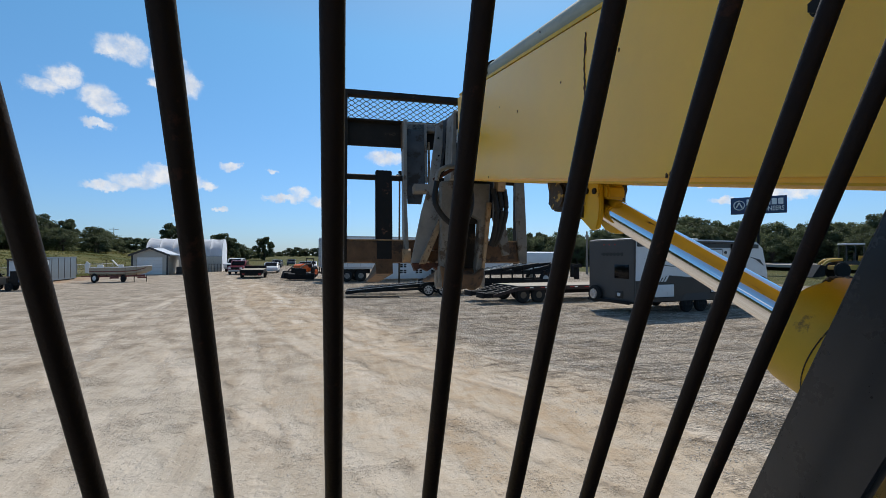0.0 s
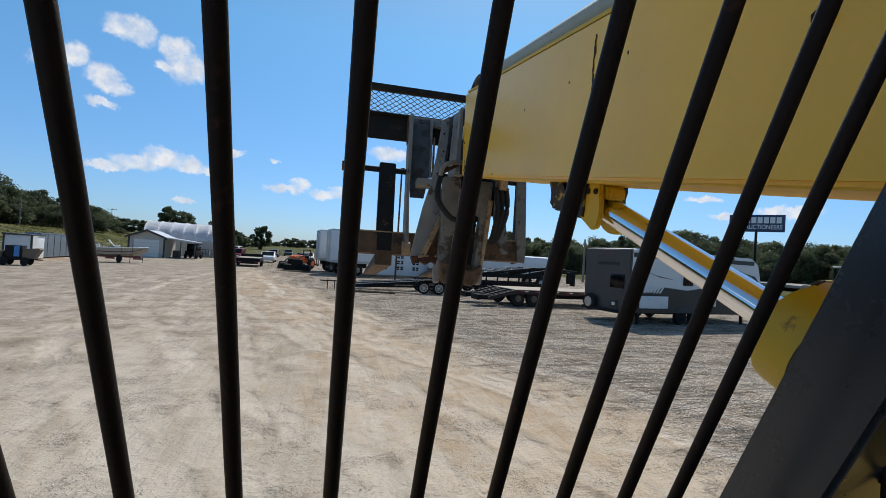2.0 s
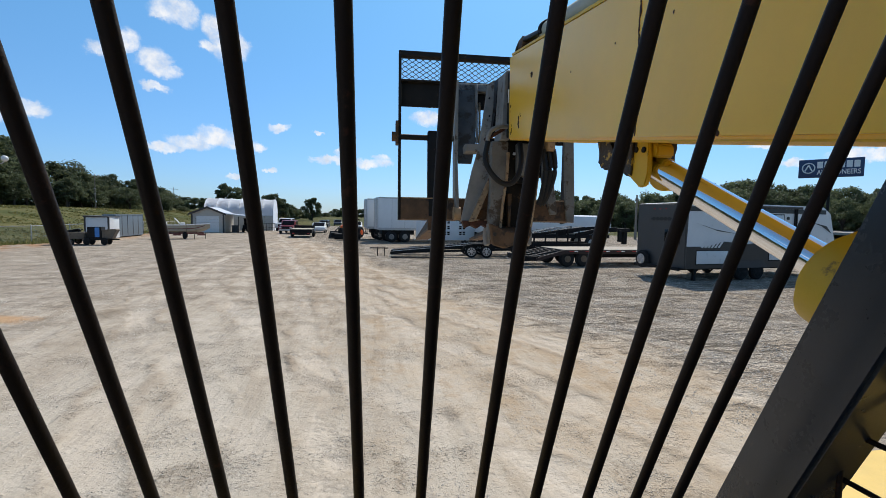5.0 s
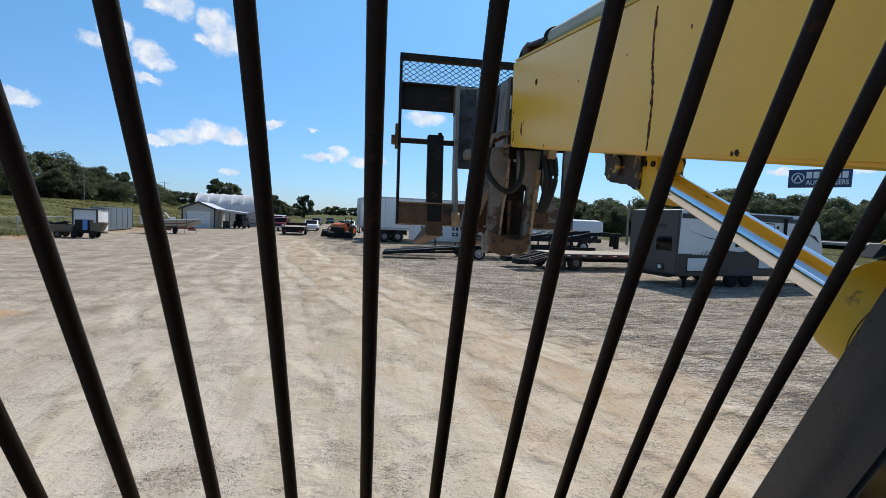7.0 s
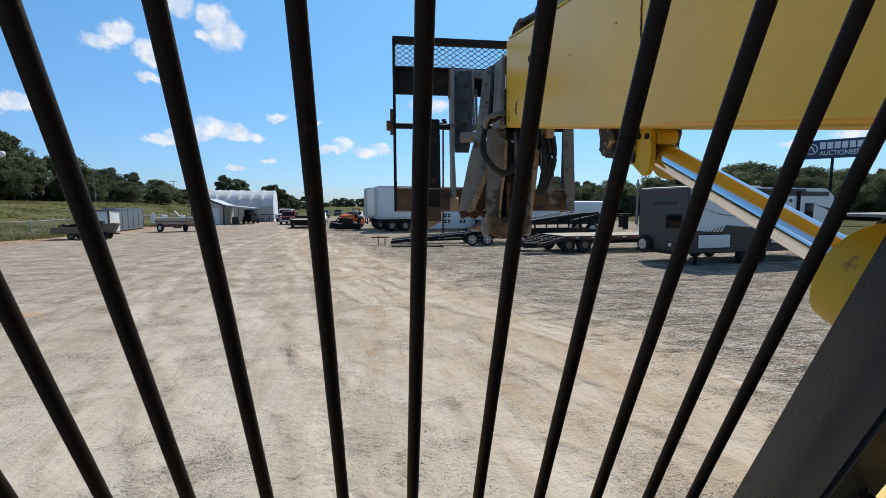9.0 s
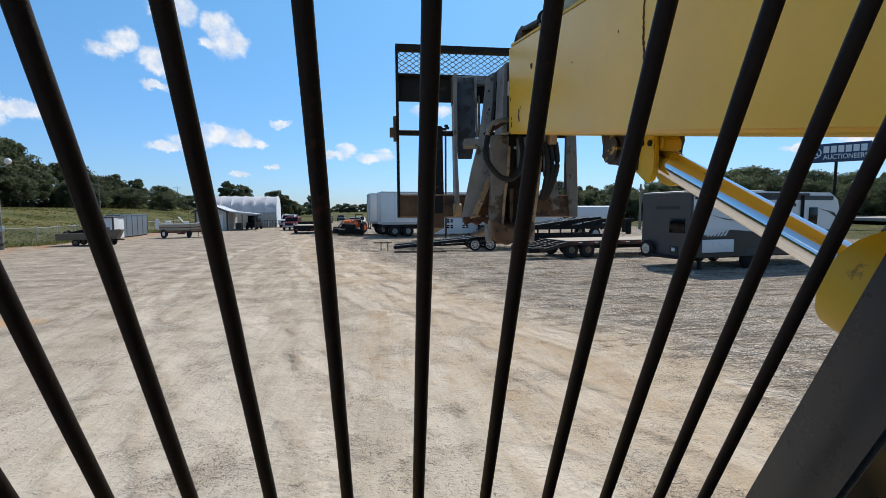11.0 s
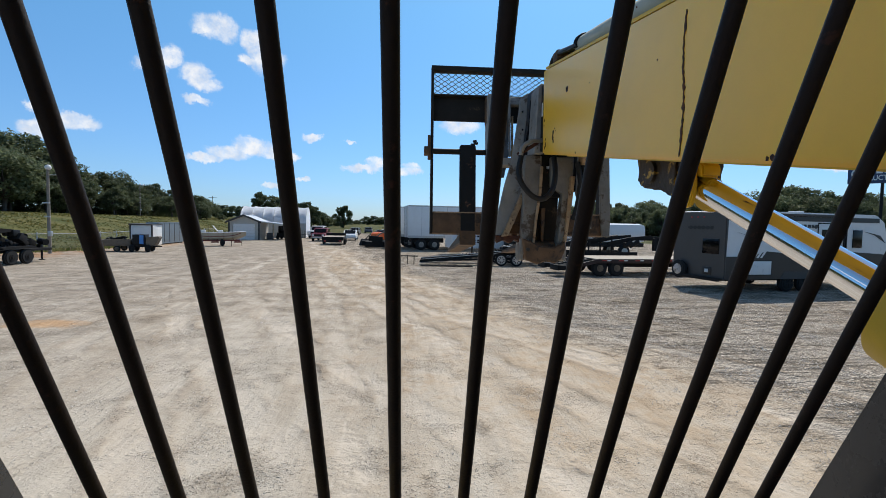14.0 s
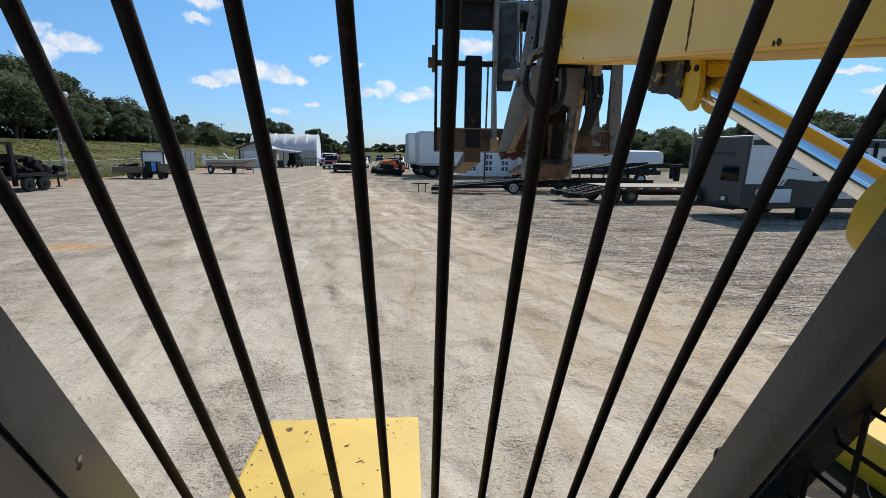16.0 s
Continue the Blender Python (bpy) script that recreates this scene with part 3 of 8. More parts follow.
def leaf_material(name, a, c):
    m = bpy.data.materials.new(name)
    m.use_nodes = True
    nt = m.node_tree
    N, L = nt.nodes.new, nt.links.new
    b = nt.nodes["Principled BSDF"]
    g = N("ShaderNodeNewGeometry")
    o = N("ShaderNodeObjectInfo")
    mx = N("ShaderNodeMix")
    mx.data_type = "RGBA"
    mx.inputs["A"].default_value, mx.inputs["B"].default_value = (*a, 1), (*c, 1)
    L(g.outputs["Random Per Island"], mx.inputs["Factor"])
    hs = N("ShaderNodeHueSaturation")
    r = N("ShaderNodeMapRange")
    r.inputs["To Min"].default_value, r.inputs["To Max"].default_value = 0.75, 1.25
    L(o.outputs["Random"], r.inputs["Value"])
    L(r.outputs[0], hs.inputs["Value"])
    L(mx.outputs["Result"], hs.inputs["Color"])
    L(hs.outputs[0], b.inputs["Base Color"])
    b.inputs["Roughness"].default_value = 0.6
    b.inputs["Specular IOR Level"].default_value = 0.25
    tr = N("ShaderNodeBsdfTranslucent")
    L(hs.outputs[0], tr.inputs["Color"])
    ms = N("ShaderNodeMixShader")
    ms.inputs[0].default_value = 0.5
    out = nt.nodes["Material Output"]
    L(b.outputs[0], ms.inputs[1])
    L(tr.outputs[0], ms.inputs[2])
    L(ms.outputs[0], out.inputs["Surface"])
    return m


LEAF = leaf_material("oak_leaf", (0.064, 0.083, 0.042), (0.165, 0.19, 0.10))
HILL_BLADE = leaf_material("hill_grass_blade", (0.07, 0.08, 0.020), (0.21, 0.185, 0.065))
GRASS_BLADE = leaf_material("grass_blade", (0.09, 0.12, 0.03), (0.24, 0.22, 0.09))
STONE_BITS = material("loose_stone", (0.60, 0.53, 0.45), 0.9, 0.0, 0.15, 9, 0.004, 60, None, 0, 5, 0, 0.3)


# ---- mesh helpers ----
def box(bm, lo, hi, m=None, bevel=0.0):
    mid = [(a + c) / 2 for a, c in zip(lo, hi)]
    size = [abs(c - a) for a, c in zip(lo, hi)]
    r = bmesh.ops.create_cube(bm, size=1.0, matrix=Matrix.Translation(mid) @ Matrix.Diagonal((*size, 1)))
    vs = r["verts"]
    if bevel:
        es = list({e for v in vs for e in v.link_edges})
        r2 = bmesh.ops.bevel(bm, geom=es, offset=min(bevel, min(size) * 0.45), segments=2, affect="EDGES", profile=0.6)
        vs = list({v for f in r2["faces"] for v in f.verts} | {v for v in vs if v.is_valid})
    if m is not None:
        bmesh.ops.transform(bm, matrix=m, verts=vs)
    return vs


def rod(bm, a, c, r, seg=12, r2=None, ends=True):
    a, c = Vector(a), Vector(c)
    d = c - a
    m = Matrix.Translation((a + c) / 2) @ d.to_track_quat("Z", "Y").to_matrix().to_4x4()
    return bmesh.ops.create_cone(bm, cap_ends=ends, segments=seg, radius1=r, radius2=r if r2 is None else r2, depth=d.length, matrix=m)["verts"]


def pipe(bm, pts, r, seg=10):
    """A bent tube through the points, with smooth joints."""
    pts = [Vector(p) for p in pts]
    fine = []
    n = len(pts)
    for i in range(n - 1):
        p0, p1, p2, p3 = pts[max(i - 1, 0)], pts[i], pts[i + 1], pts[min(i + 2, n - 1)]
        for k in range(6):
            t = k / 6
            fine.append(0.5 * (2 * p1 + (p2 - p0) * t + (2 * p0 - 5 * p1 + 4 * p2 - p3) * t * t + (3 * p1 - p0 - 3 * p2 + p3) * t ** 3))
    fine.append(pts[-1])
    rings = []
    for i, p in enumerate(fine):
        d = (fine[min(i + 1, len(fine) - 1)] - fine[max(i - 1, 0)]).normalized()
        q = d.to_track_quat("Z", "Y")
        rings.append([bm.verts.new(p + q @ Vector((r * math.cos(2 * math.pi * k / seg), r * math.sin(2 * math.pi * k / seg), 0))) for k in range(seg)])
    for u, v in zip(rings, rings[1:]):
        for k in range(seg):
            bm.faces.new((u[k], u[(k + 1) % seg], v[(k + 1) % seg], v[k]))
    bm.faces.new(list(reversed(rings[0])))
    bm.faces.new(rings[-1])


def prism(bm, outline, a, c, axis="x", m=None):
    """A flat outline pushed from a to c along an axis; the outline's two numbers are the other axes in order."""
    def put(u, v, w):
        return {"x": (w, u, v), "y": (u, w, v), "z": (u, v, w)}[axis]
    lo = [bm.verts.new(put(u, v, a)) for u, v in outline]
    hi = [bm.verts.new(put(u, v, c)) for u, v in outline]
    n = len(outline)
    fs = [bm.faces.new(lo), bm.faces.new(list(reversed(hi)))]
    for i in range(n):
        fs.append(bm.faces.new((lo[i], lo[(i + 1) % n], hi[(i + 1) % n], hi[i])))
    bmesh.ops.recalc_face_normals(bm, faces=fs)
    if m is not None:
        bmesh.ops.transform(bm, matrix=m, verts=lo + hi)
    return lo + hi


def finish(name, bm, mat, smooth=None):
    me = bpy.data.meshes.new(name)
    bmesh.ops.recalc_face_normals(bm, faces=bm.faces)
    bm.to_mesh(me)
    bm.free()
    me.materials.append(mat)
    if smooth:
        for p in me.polygons:
            p.use_smooth = True
        me.set_sharp_from_angle(angle=radians(smooth))
    return me


def part(name, bm, mat, parent, label="", smooth=None):
    ob = new(name, finish(name, bm, mat, smooth))
    ob.parent = parent
    if label:
        ob["label"] = label
    return ob


def thing(name, label, category, m=None, group="", kind=""):
    ob = new(name)
    ob.empty_display_size = 0.2
    if m is not None:
        ob.matrix_basis = m
    return tagged(ob, label, category, group, kind)


def solid(name, bm, mat, label, category, m=None, group="", kind="", smooth=None):
    ob = new(name, finish(name, bm, mat, smooth))
    if m is not None:
        ob.matrix_basis = m
    return tagged(ob, label, category, group, kind)


def B():
    return bmesh.new()


# ---- ground ----
def step(a, c, v):
    t = np.clip((v - a) / (c - a), 0, 1)
    return t * t * (3 - 2 * t)


def ground_height(x, y):
    s = -x - 26.0
    z = 2.7 * step(0, 24, s) + 0.012 * np.maximum(s, 0) * step(0, 30, s)
    z = z * step(8, 40, y + 0 * x)
    z = z + 1.6 * step(120, 260, y) + 1.5 * step(62, 110, x)
    return z


def graded(lo, hi, fine_lo, fine_hi, pitch, grow=1.16):
    mid = list(np.arange(fine_lo, fine_hi + 1e-6, pitch))
    up, down = [], []
    s, v = pitch, fine_hi
    while v < hi:
        s *= grow
        v += s
        up.append(v)
    s, v = pitch, fine_lo
    while v > lo:
        s *= grow
        v -= s
        down.append(v)
    return np.array(down[::-1] + mid + up)


def build_ground():
    xs = graded(-3000, 3000, -9, 10, 0.14)
    ys = graded(-3000, 3000, 1.5, 17, 0.14)
    X, Y = np.meshgrid(xs, ys)
    Z = ground_height(X, Y)
    rng = np.random.default_rng(4)
    near = np.exp(-((X - 1) / 16) ** 2 - ((Y - 10) / 18) ** 2)
    ruts = 0.012 * np.sin((X * 0.97 + Y * 0.2) * 3.3 + 1.2 * np.sin(Y * 0.23)) + 0.01 * np.sin(X * 5.1 - Y * 1.3 + 2 * np.sin(X * .7)) * np.sin(Y * 1.7)
    Z = Z + near * (ruts + rng.normal(0, 0.0045, X.shape))
    nx_, ny_ = len(xs), len(ys)
    verts = np.stack([X.ravel(), Y.ravel(), Z.ravel()], 1)
    i = np.arange(nx_ * ny_).reshape(ny_, nx_)
    faces = np.stack([i[:-1, :-1].ravel(), i[:-1, 1:].ravel(), i[1:, 1:].ravel(), i[1:, :-1].ravel()], 1)
    me = bpy.data.meshes.new("ground")
    me.from_pydata(verts.tolist(), [], faces.tolist())
    me.materials.append(GROUND)
    for p in me.polygons:
        p.use_smooth = True
    tagged(new("ground", me), "pale dusty dirt and gravel yard with tyre tracks", "ground", kind="structure")


build_ground()


def build_stones():
    """Loose stones over the yard: small faceted chips, more of them on the grey side."""
    rng = np.random.default_rng(11)
    n = 90000
    y = 1.6 + 25 * rng.random(n) ** 1.3
    x = (rng.random(n) * 2 - 1) * (3 + y * 0.95) + y * 0.12
    # two in three lie in loose drifts
    k = rng.integers(0, 5200, n)
    cy = 1.6 + 25 * rng.random(5200) ** 1.3
    cx = (rng.random(5200) * 2 - 1) * (3 + cy * 0.95) + cy * 0.12
    drift = rng.random(n) < 0.88
    x = np.where(drift, cx[k] + rng.normal(0, 0.22, n), x)
    y = np.where(drift, np.maximum(cy[k] + rng.normal(0, 0.12, n), 1.2), y)
    grey = (x + 0.26 * y) > 6 + rng.normal(0, 0.8, n)
    r = np.where(grey, rng.uniform(0.007, 0.020, n), rng.uniform(0.004, 0.0125, n)) * (0.55 + np.clip(y, 0, 12) / 24) * (1 + 0.6 * (rng.random(n) > 0.99))
    base = np.array([(1, 0, -.3), (0, 1, -.3), (-1, 0, -.3), (0, -1, -.3), (0, 0, .5)], float)
    tri = np.array([(0, 1, 4), (1, 2, 4), (2, 3, 4), (3, 0, 4)])
    ang = rng.random(n) * 6.28
    sh = rng.uniform(0.6, 1.3, (n, 5, 3))
    v = base[None] * sh * r[:, None, None]
    v[:, 4, 0] += r * rng.uniform(-.4, .4, n)
    ca, sa = np.cos(ang)[:, None], np.sin(ang)[:, None]
    vx = v[..., 0] * ca - v[..., 1] * sa + x[:, None]
    vy = v[..., 0] * sa + v[..., 1] * ca + y[:, None]
    vz = v[..., 2] + (r * 0.15)[:, None]
    verts = np.stack([vx, vy, vz], -1).reshape(-1, 3)
    faces = (tri[None] + (np.arange(n) * 5)[:, None, None]).reshape(-1, 3)
    me = bpy.data.meshes.new("loose_stones")
    me.from_pydata(verts.tolist(), [], faces.tolist())
    me.materials.append(STONE_BITS)
    tagged(new("loose_stones", me), "scattered grey and tan gravel stones on dirt", "gravel", kind="stuff")


build_stones()

# road along the far right, past the yard
bm = B()
prism(bm, [(58, -200), (66, -200), (96, 400), (88, 400)], 0.0, 1.0, "z")
for v in bm.verts:
    v.co.z = float(ground_height(np.array(v.co.x), np.array(v.co.y))) + (0.08 if v.co.z > 0.5 else -0.3)
solid("road", bm, ASPHALT, "pale two-lane road beyond the yard", "road", kind="structure")

# ---- telehandler that the camera sits in ----
LEAN = Vector((0.0201, 0.4366, -1.0))       # way of the guard bars: down and forward
EYE = 2.35
GUARD_Y = 0.4485
BAR_X = [0.6476, 0.5453, 0.4562, 0.3569, 0.2554, 0.1539, 0.0522, -0.0481, -0.1491, -0.2469, -0.3431, -0.4438]
tele = thing("telehandler", "yellow telescopic handler with barred open cab", "telehandler", pose(0, 0, 0))


def on_guard(x, y, k):
    return Vector((x, y, EYE)) + LEAN * k


for x in BAR_X:
    bm = B()
    a, c = on_guard(x, GUARD_Y, -0.78), on_guard(x, GUARD_Y, 1.0)
    n = 30
    rr = 0.0085
    rings = []
    q = (c - a).to_track_quat("Z", "Y")
    for i in range(n + 1):
        p = a.lerp(c, i / n) + Vector((random.gauss(0, 0.00008), random.gauss(0, 0.00008), 0))
        rings.append([bm.verts.new(p + q @ Vector((rr * math.cos(j * math.pi / 6), rr * math.sin(j * math.pi / 6), 0))) for j in range(12)])
    for u, v in zip(rings, rings[1:]):
        for j in range(12):
            bm.faces.new((u[j], u[(j + 1) % 12], v[(j + 1) % 12], v[j]))
    part("guard_bar", bm, BLACK_BAR, tele, "slim black-painted round steel bar", 60)


def lean_prism(bm, outline, k0, k1):
    lo = [bm.verts.new(on_guard(x, y, k0)) for x, y in outline]
    hi = [bm.verts.new(on_guard(x, y, k1)) for x, y in outline]
    n = len(outline)
    bm.faces.new(lo)
    bm.faces.new(list(reversed(hi)))
    for i in range(n):
        bm.faces.new((lo[i], lo[(i + 1) % n], hi[(i + 1) % n], hi[i]))
    bmesh.ops.bevel(bm, geom=[e for e in bm.edges if abs((e.verts[0].co - e.verts[1].co).normalized().dot(LEAN.normalized())) > 0.99],
                    offset=0.006, segments=2, affect="EDGES")


bm = B()
lean_prism(bm, [(0.632, 0.452), (0.616, 0.325), (0.70, 0.318), (0.716, 0.452)], -0.85, 1.05)
post_r = part("cab_post", bm, POST_GREY, tele, "dark grey square steel cab post", 40)
bm = B()
lean_prism(bm, [(-0.537, 0.458), (-0.524, 0.335), (-0.608, 0.328), (-0.62, 0.458)], -0.85, 1.05)
post_l = part("cab_post", bm, POST_GREY, tele, "dark grey square steel cab post", 40)
for k, nm in ((-0.80, "header"), (1.02, "sill")):
    bm = B()
    c = on_guard(0, GUARD_Y, k)
    box(bm, (-0.62, c.y - 0.03, c.z - 0.03), (0.72, c.y + 0.03, c.z + 0.03), bevel=0.006)
    part(nm, bm, POST_GREY, tele, "", 40)
# roof, back and floor of the cab, behind and over the camera
bm = B()
box(bm, (-0.66, -1.0, 3.16), (0.76, 0.16, 3.21), bevel=0.01)
part("cab_roof", bm, YELLOW, tele, "", 40)
bm = B()
box(bm, (-0.62, -0.95, 1.30), (0.72, -0.88, 2.2), bevel=0.01)
part("cab_rear_panel", bm, POST_GREY, tele, "", 40)
bm = B()
box(bm, (-0.62, -0.95, 1.25), (0.72, 0.80, 1.31), bevel=0.01)
part("cab_floor", bm, DARK_STEEL, tele, "", 40)
for x in (-0.57, 0.67):
    bm = B()
    box(bm, (x - 0.04, -0.95, 1.3), (x + 0.04, -0.87, 3.17), bevel=0.006)
    part("cab_post", bm, POST_GREY, tele, "dark grey square steel cab post", 40)
bm = B()
box(bm, (0.645, -0.95, 1.3), (0.70, 0.50, 1.62), bevel=0.01)
part("cab_side_panel", bm, POST_GREY, tele, "", 40)
# rod screen on the side towards the boom
for i in range(-3, 17):
    y = 0.423 - 0.07 * i
    top = min(2.35 - (y - 0.36) / 0.4366, 3.1) - (0.05 if i < 0 else 0)
    bm = B()
    rod(bm, (0.678, y, 1.6), (0.678, y, top), 0.0042, 8)
    part("screen_rod", bm, BLACK_BAR, tele, "thin black steel screen rod", 60)
for i in range(17):
    z = 1.72 + 0.0755 * i
    front = 0.36 + 0.4366 * (2.35 - z)
    bm = B()
    rod(bm, (0.684, front, z), (0.684, -0.9, z), 0.0042, 8)
    part("screen_rod", bm, BLACK_BAR, tele, "thin black steel screen rod", 60)

# weld beads where the rods meet the post
rw = random.Random(8)
for i in range(1, 14, 1):
    z = 1.72 + 0.0755 * i
    front = 0.36 + 0.4366 * (2.35 - z)
    bm = B()
    bmesh.ops.create_icosphere(bm, subdivisions=2, radius=0.009, matrix=Matrix.Translation((0.684, front - 0.012, z)) @ Matrix.Diagonal((1, 1.5, 1, 1)))
    for v in bm.verts:
        v.co += Vector((rw.uniform(-1, 1), rw.uniform(-1, 1), rw.uniform(-1, 1))) * 0.0016
    part("weld_bead", bm, BROWN_BLACK_STEEL, post_r, "", 60)

# boom: a plated box that climbs forwards beside the cab
BOOM = Matrix.Translation((0.801, 2.577, 2.797)) @ Matrix.Rotation(radians(-2.17), 4, "Z")
BOOM_W = 0.31


def boom_bottom(y):
    return 0.163 * y


def boom_top(y):
    return 0.487 + 0.182 * y


bm = B()
prism(bm, [(0, 0.0), (-3.6, boom_bottom(-3.6)), (-3.6, boom_top(-3.6)), (0.02, 0.487)], 0, BOOM_W, "x", BOOM)
bmesh.ops.bevel(bm, geom=list(bm.edges), offset=0.008, segments=2, affect="EDGES")
boom = part("boom", bm, YELLOW, tele, "yellow-painted steel boom with scraped paint", 40)
# thin lapped top plate in worn yellow; its rim catches the sun
bm = B()
prism(bm, [(0.0, 0.488), (-3.6, boom_top(-3.6) + 0.001), (-3.6, boom_top(-3.6) + 0.014), (0.0, 0.50)], 0.006, BOOM_W - 0.006, "x", BOOM)
part("top_plate", bm, YELLOW_WORN, boom, "", 40)
bm = B()
prism(bm, [(-0.4, boom_bottom(-0.4) - 0.004), (-3.6, boom_bottom(-3.6) - 0.004), (-3.6, boom_bottom(-3.6) + 0.002), (-0.4, boom_bottom(-0.4) + 0.002)], 0.012, BOOM_W - 0.012, "x", BOOM)
part("wear_plate", bm, YELLOW_WORN, boom, "", 40)
# vertical scrape where the paint has gone
bm = B()
zs = np.linspace(boom_bottom(-1.40) + 0.012, boom_bottom(-1.40) + 0.415, 46)
rs = np.random.default_rng(3)
left, right = [], []
for z in zs:
    w = 0.0018 + 0.0045 * rs.random() ** 2 + (0.004 if rs.random() > 0.85 else 0)
    cx = -1.395 + 0.006 * math.sin(z * 19) + rs.normal(0, 0.0012)
    left.append((cx - w, z))
    right.append((cx + w, z))
lv = [bm.verts.new((-0.0015, *p)) for p in left]
rv = [bm.verts.new((-0.0015, *p)) for p in right]
for i in range(len(zs) - 1):
    bm.faces.new((lv[i], lv[i + 1], rv[i + 1], rv[i]))
r = bmesh.ops.extrude_face_region(bm, geom=list(bm.faces))
bmesh.ops.translate(bm, vec=(0.0014, 0, 0), verts=[v for v in r["geom"] if isinstance(v, bmesh.types.BMVert)])
bmesh.ops.transform(bm, matrix=BOOM, verts=bm.verts)
part("paint_scrape", bm, SCRAPE, boom, "dark rusty scrape down the paint")
# bolt, hole, chips
bm = B()
c = BOOM @ Vector((0, -2.028, boom_bottom(-2.028) + 0.25))
rod(bm, c + Vector((0.002, 0, 0)), c + Vector((-0.004, 0, 0)), 0.0145, 16)
rod(bm, c + Vector((0, 0, 0)), c + Vector((-0.013, 0, 0)), 0.0115, 6)
part("bolt", bm, DARK_STEEL, boom, "dark greasy hex bolt", 40)
bm = B()
c = BOOM @ Vector((0, -0.405, 0.258))
rod(bm, c + Vector((0.004, 0, 0)), c + Vector((-0.0012, 0, 0)), 0.015, 14)
rod(bm, c + Vector((0.004, 0, 0.006)), c + Vector((-0.003, 0.006, 0.004)), 0.006, 8)
part("rust_hole", bm, SCRAPE, boom, "rusty drilled hole", 40)
rs = random.Random(8)
chips = [(-1.75, 0.20, .004), (-1.72, .215, .003), (-0.9, 0.12, .003), (-0.06, 0.045, .009), (-0.055, 0.075, .006), (-0.045, 0.03, .007), (-0.02, 0.16, .004), (-1.1, 0.33, .003),
         (-1.55, 0.07, .0035), (-2.3, .3, .003), (-1.73, -0.268, .006), (-1.715, -0.268, .004), (-0.55, -0.075, .004), (-1.25, 0.1, .003), (-0.7, 0.2, .002),
         (-0.195, 0.062, .013), (-0.2, 0.088, .011), (-0.203, 0.040, .012), (-0.222, 0.105, .005), (-0.235, 0.09, .004), (-0.03, 0.19, .007)]
bm = B()
for y, dz, r in chips:
    n = 9
    pts = [(y + r * rs.uniform(.5, 1.3) * math.cos(6.283 * k / n), boom_bottom(y) * 0 + dz + r * rs.uniform(.6, 1.9) * math.sin(6.283 * k / n)) for k in range(n)]
    prism(bm, pts, -0.0012, 0.001, "x", BOOM)
tagged(part("paint_chip", bm, SCRAPE, boom, "rust chips through the paint"), kind="stuff")
# hose sleeve along the top and hoses by the head
bm = B()
pipe(bm, [BOOM @ Vector((0.07, y, boom_top(y) + 0.055)) for y in (-0.42, -0.8, -1.6, -2.4, -3.5)], 0.046, 16)
part("hose_sleeve", bm, CANVAS_GREY, boom, "sun-bleached grey hose sleeve", 60)
bm = B()
for dy in (-0.43, -0.455):
    pipe(bm, [BOOM @ Vector((0.07 + 0.05 * math.cos(a), dy, boom_top(dy) + 0.055 + 0.05 * math.sin(a))) for a in np.linspace(-0.4, 3.5, 12)], 0.005, 8)
part("hose_clamp", bm, DARK_STEEL, boom, "", 60)
for i in range(4):
    bm = B()
    x = 0.03 + 0.025 * i
    pipe(bm, [BOOM @ Vector(p) for p in ((x, -0.45, boom_top(-.45) + .05), (x, -0.25, boom_top(-.25) + .06 + .01 * (i % 2)), (x + .01, -0.06, 0.545 + .012 * (i % 3)), (x + .02, 0.06, 0.50), (x + .03, 0.08, 0.33))], 0.013, 10)
    part("hose", bm, HOSE, boom, "black hydraulic hose", 60)
bm = B()
for i in range(3):
    box(bm, (0.02 + .03 * i, -0.16 + .02 * i, 0.49), (0.06 + .03 * i, -0.08 + .02 * i, 0.545), BOOM, 0.008)
part("hose_fitting", bm, RUST, boom, "", 40)

# boom nose: the inner boom section and the plates that hang from it down to the tilt pivot
nose = thing("boom_nose", "weathered grey steel boom nose with pivot plates", "boom nose", BOOM)


def plate(name, outline, y0, y1, mat, parent, label="", bevel=0.003):
    bm = B()
    prism(bm, outline, y0, y1, "y")
    if bevel:
        bmesh.ops.bevel(bm, geom=list(bm.edges), offset=bevel, segments=1, affect="EDGES")
    return part(name, bm, mat, parent, label, 40)


bm = B()
box(bm, (0.03, -0.3, 0.04), (0.28, 0.33, 0.445), None, 0.01)
inner = part("inner_section", bm, DARK_STEEL, nose, "dark greasy inner boom section", 40)
for z in (0.27, 0.30):
    bm = B()
    box(bm, (0.026, 0.12 + (z - 0.27) * 2, 0.25), (0.031, 0.135 + (z - 0.27) * 2, 0.33))
    part("stencil_bar", bm, SIGN_WHITE, inner)
plate("side_plate", [(-0.005, 0.03), (0.012, 0.445), (0.03, 0.46), (0.05, 0.45), (0.05, 0.03)], 0.16, 0.34, STEEL, nose)
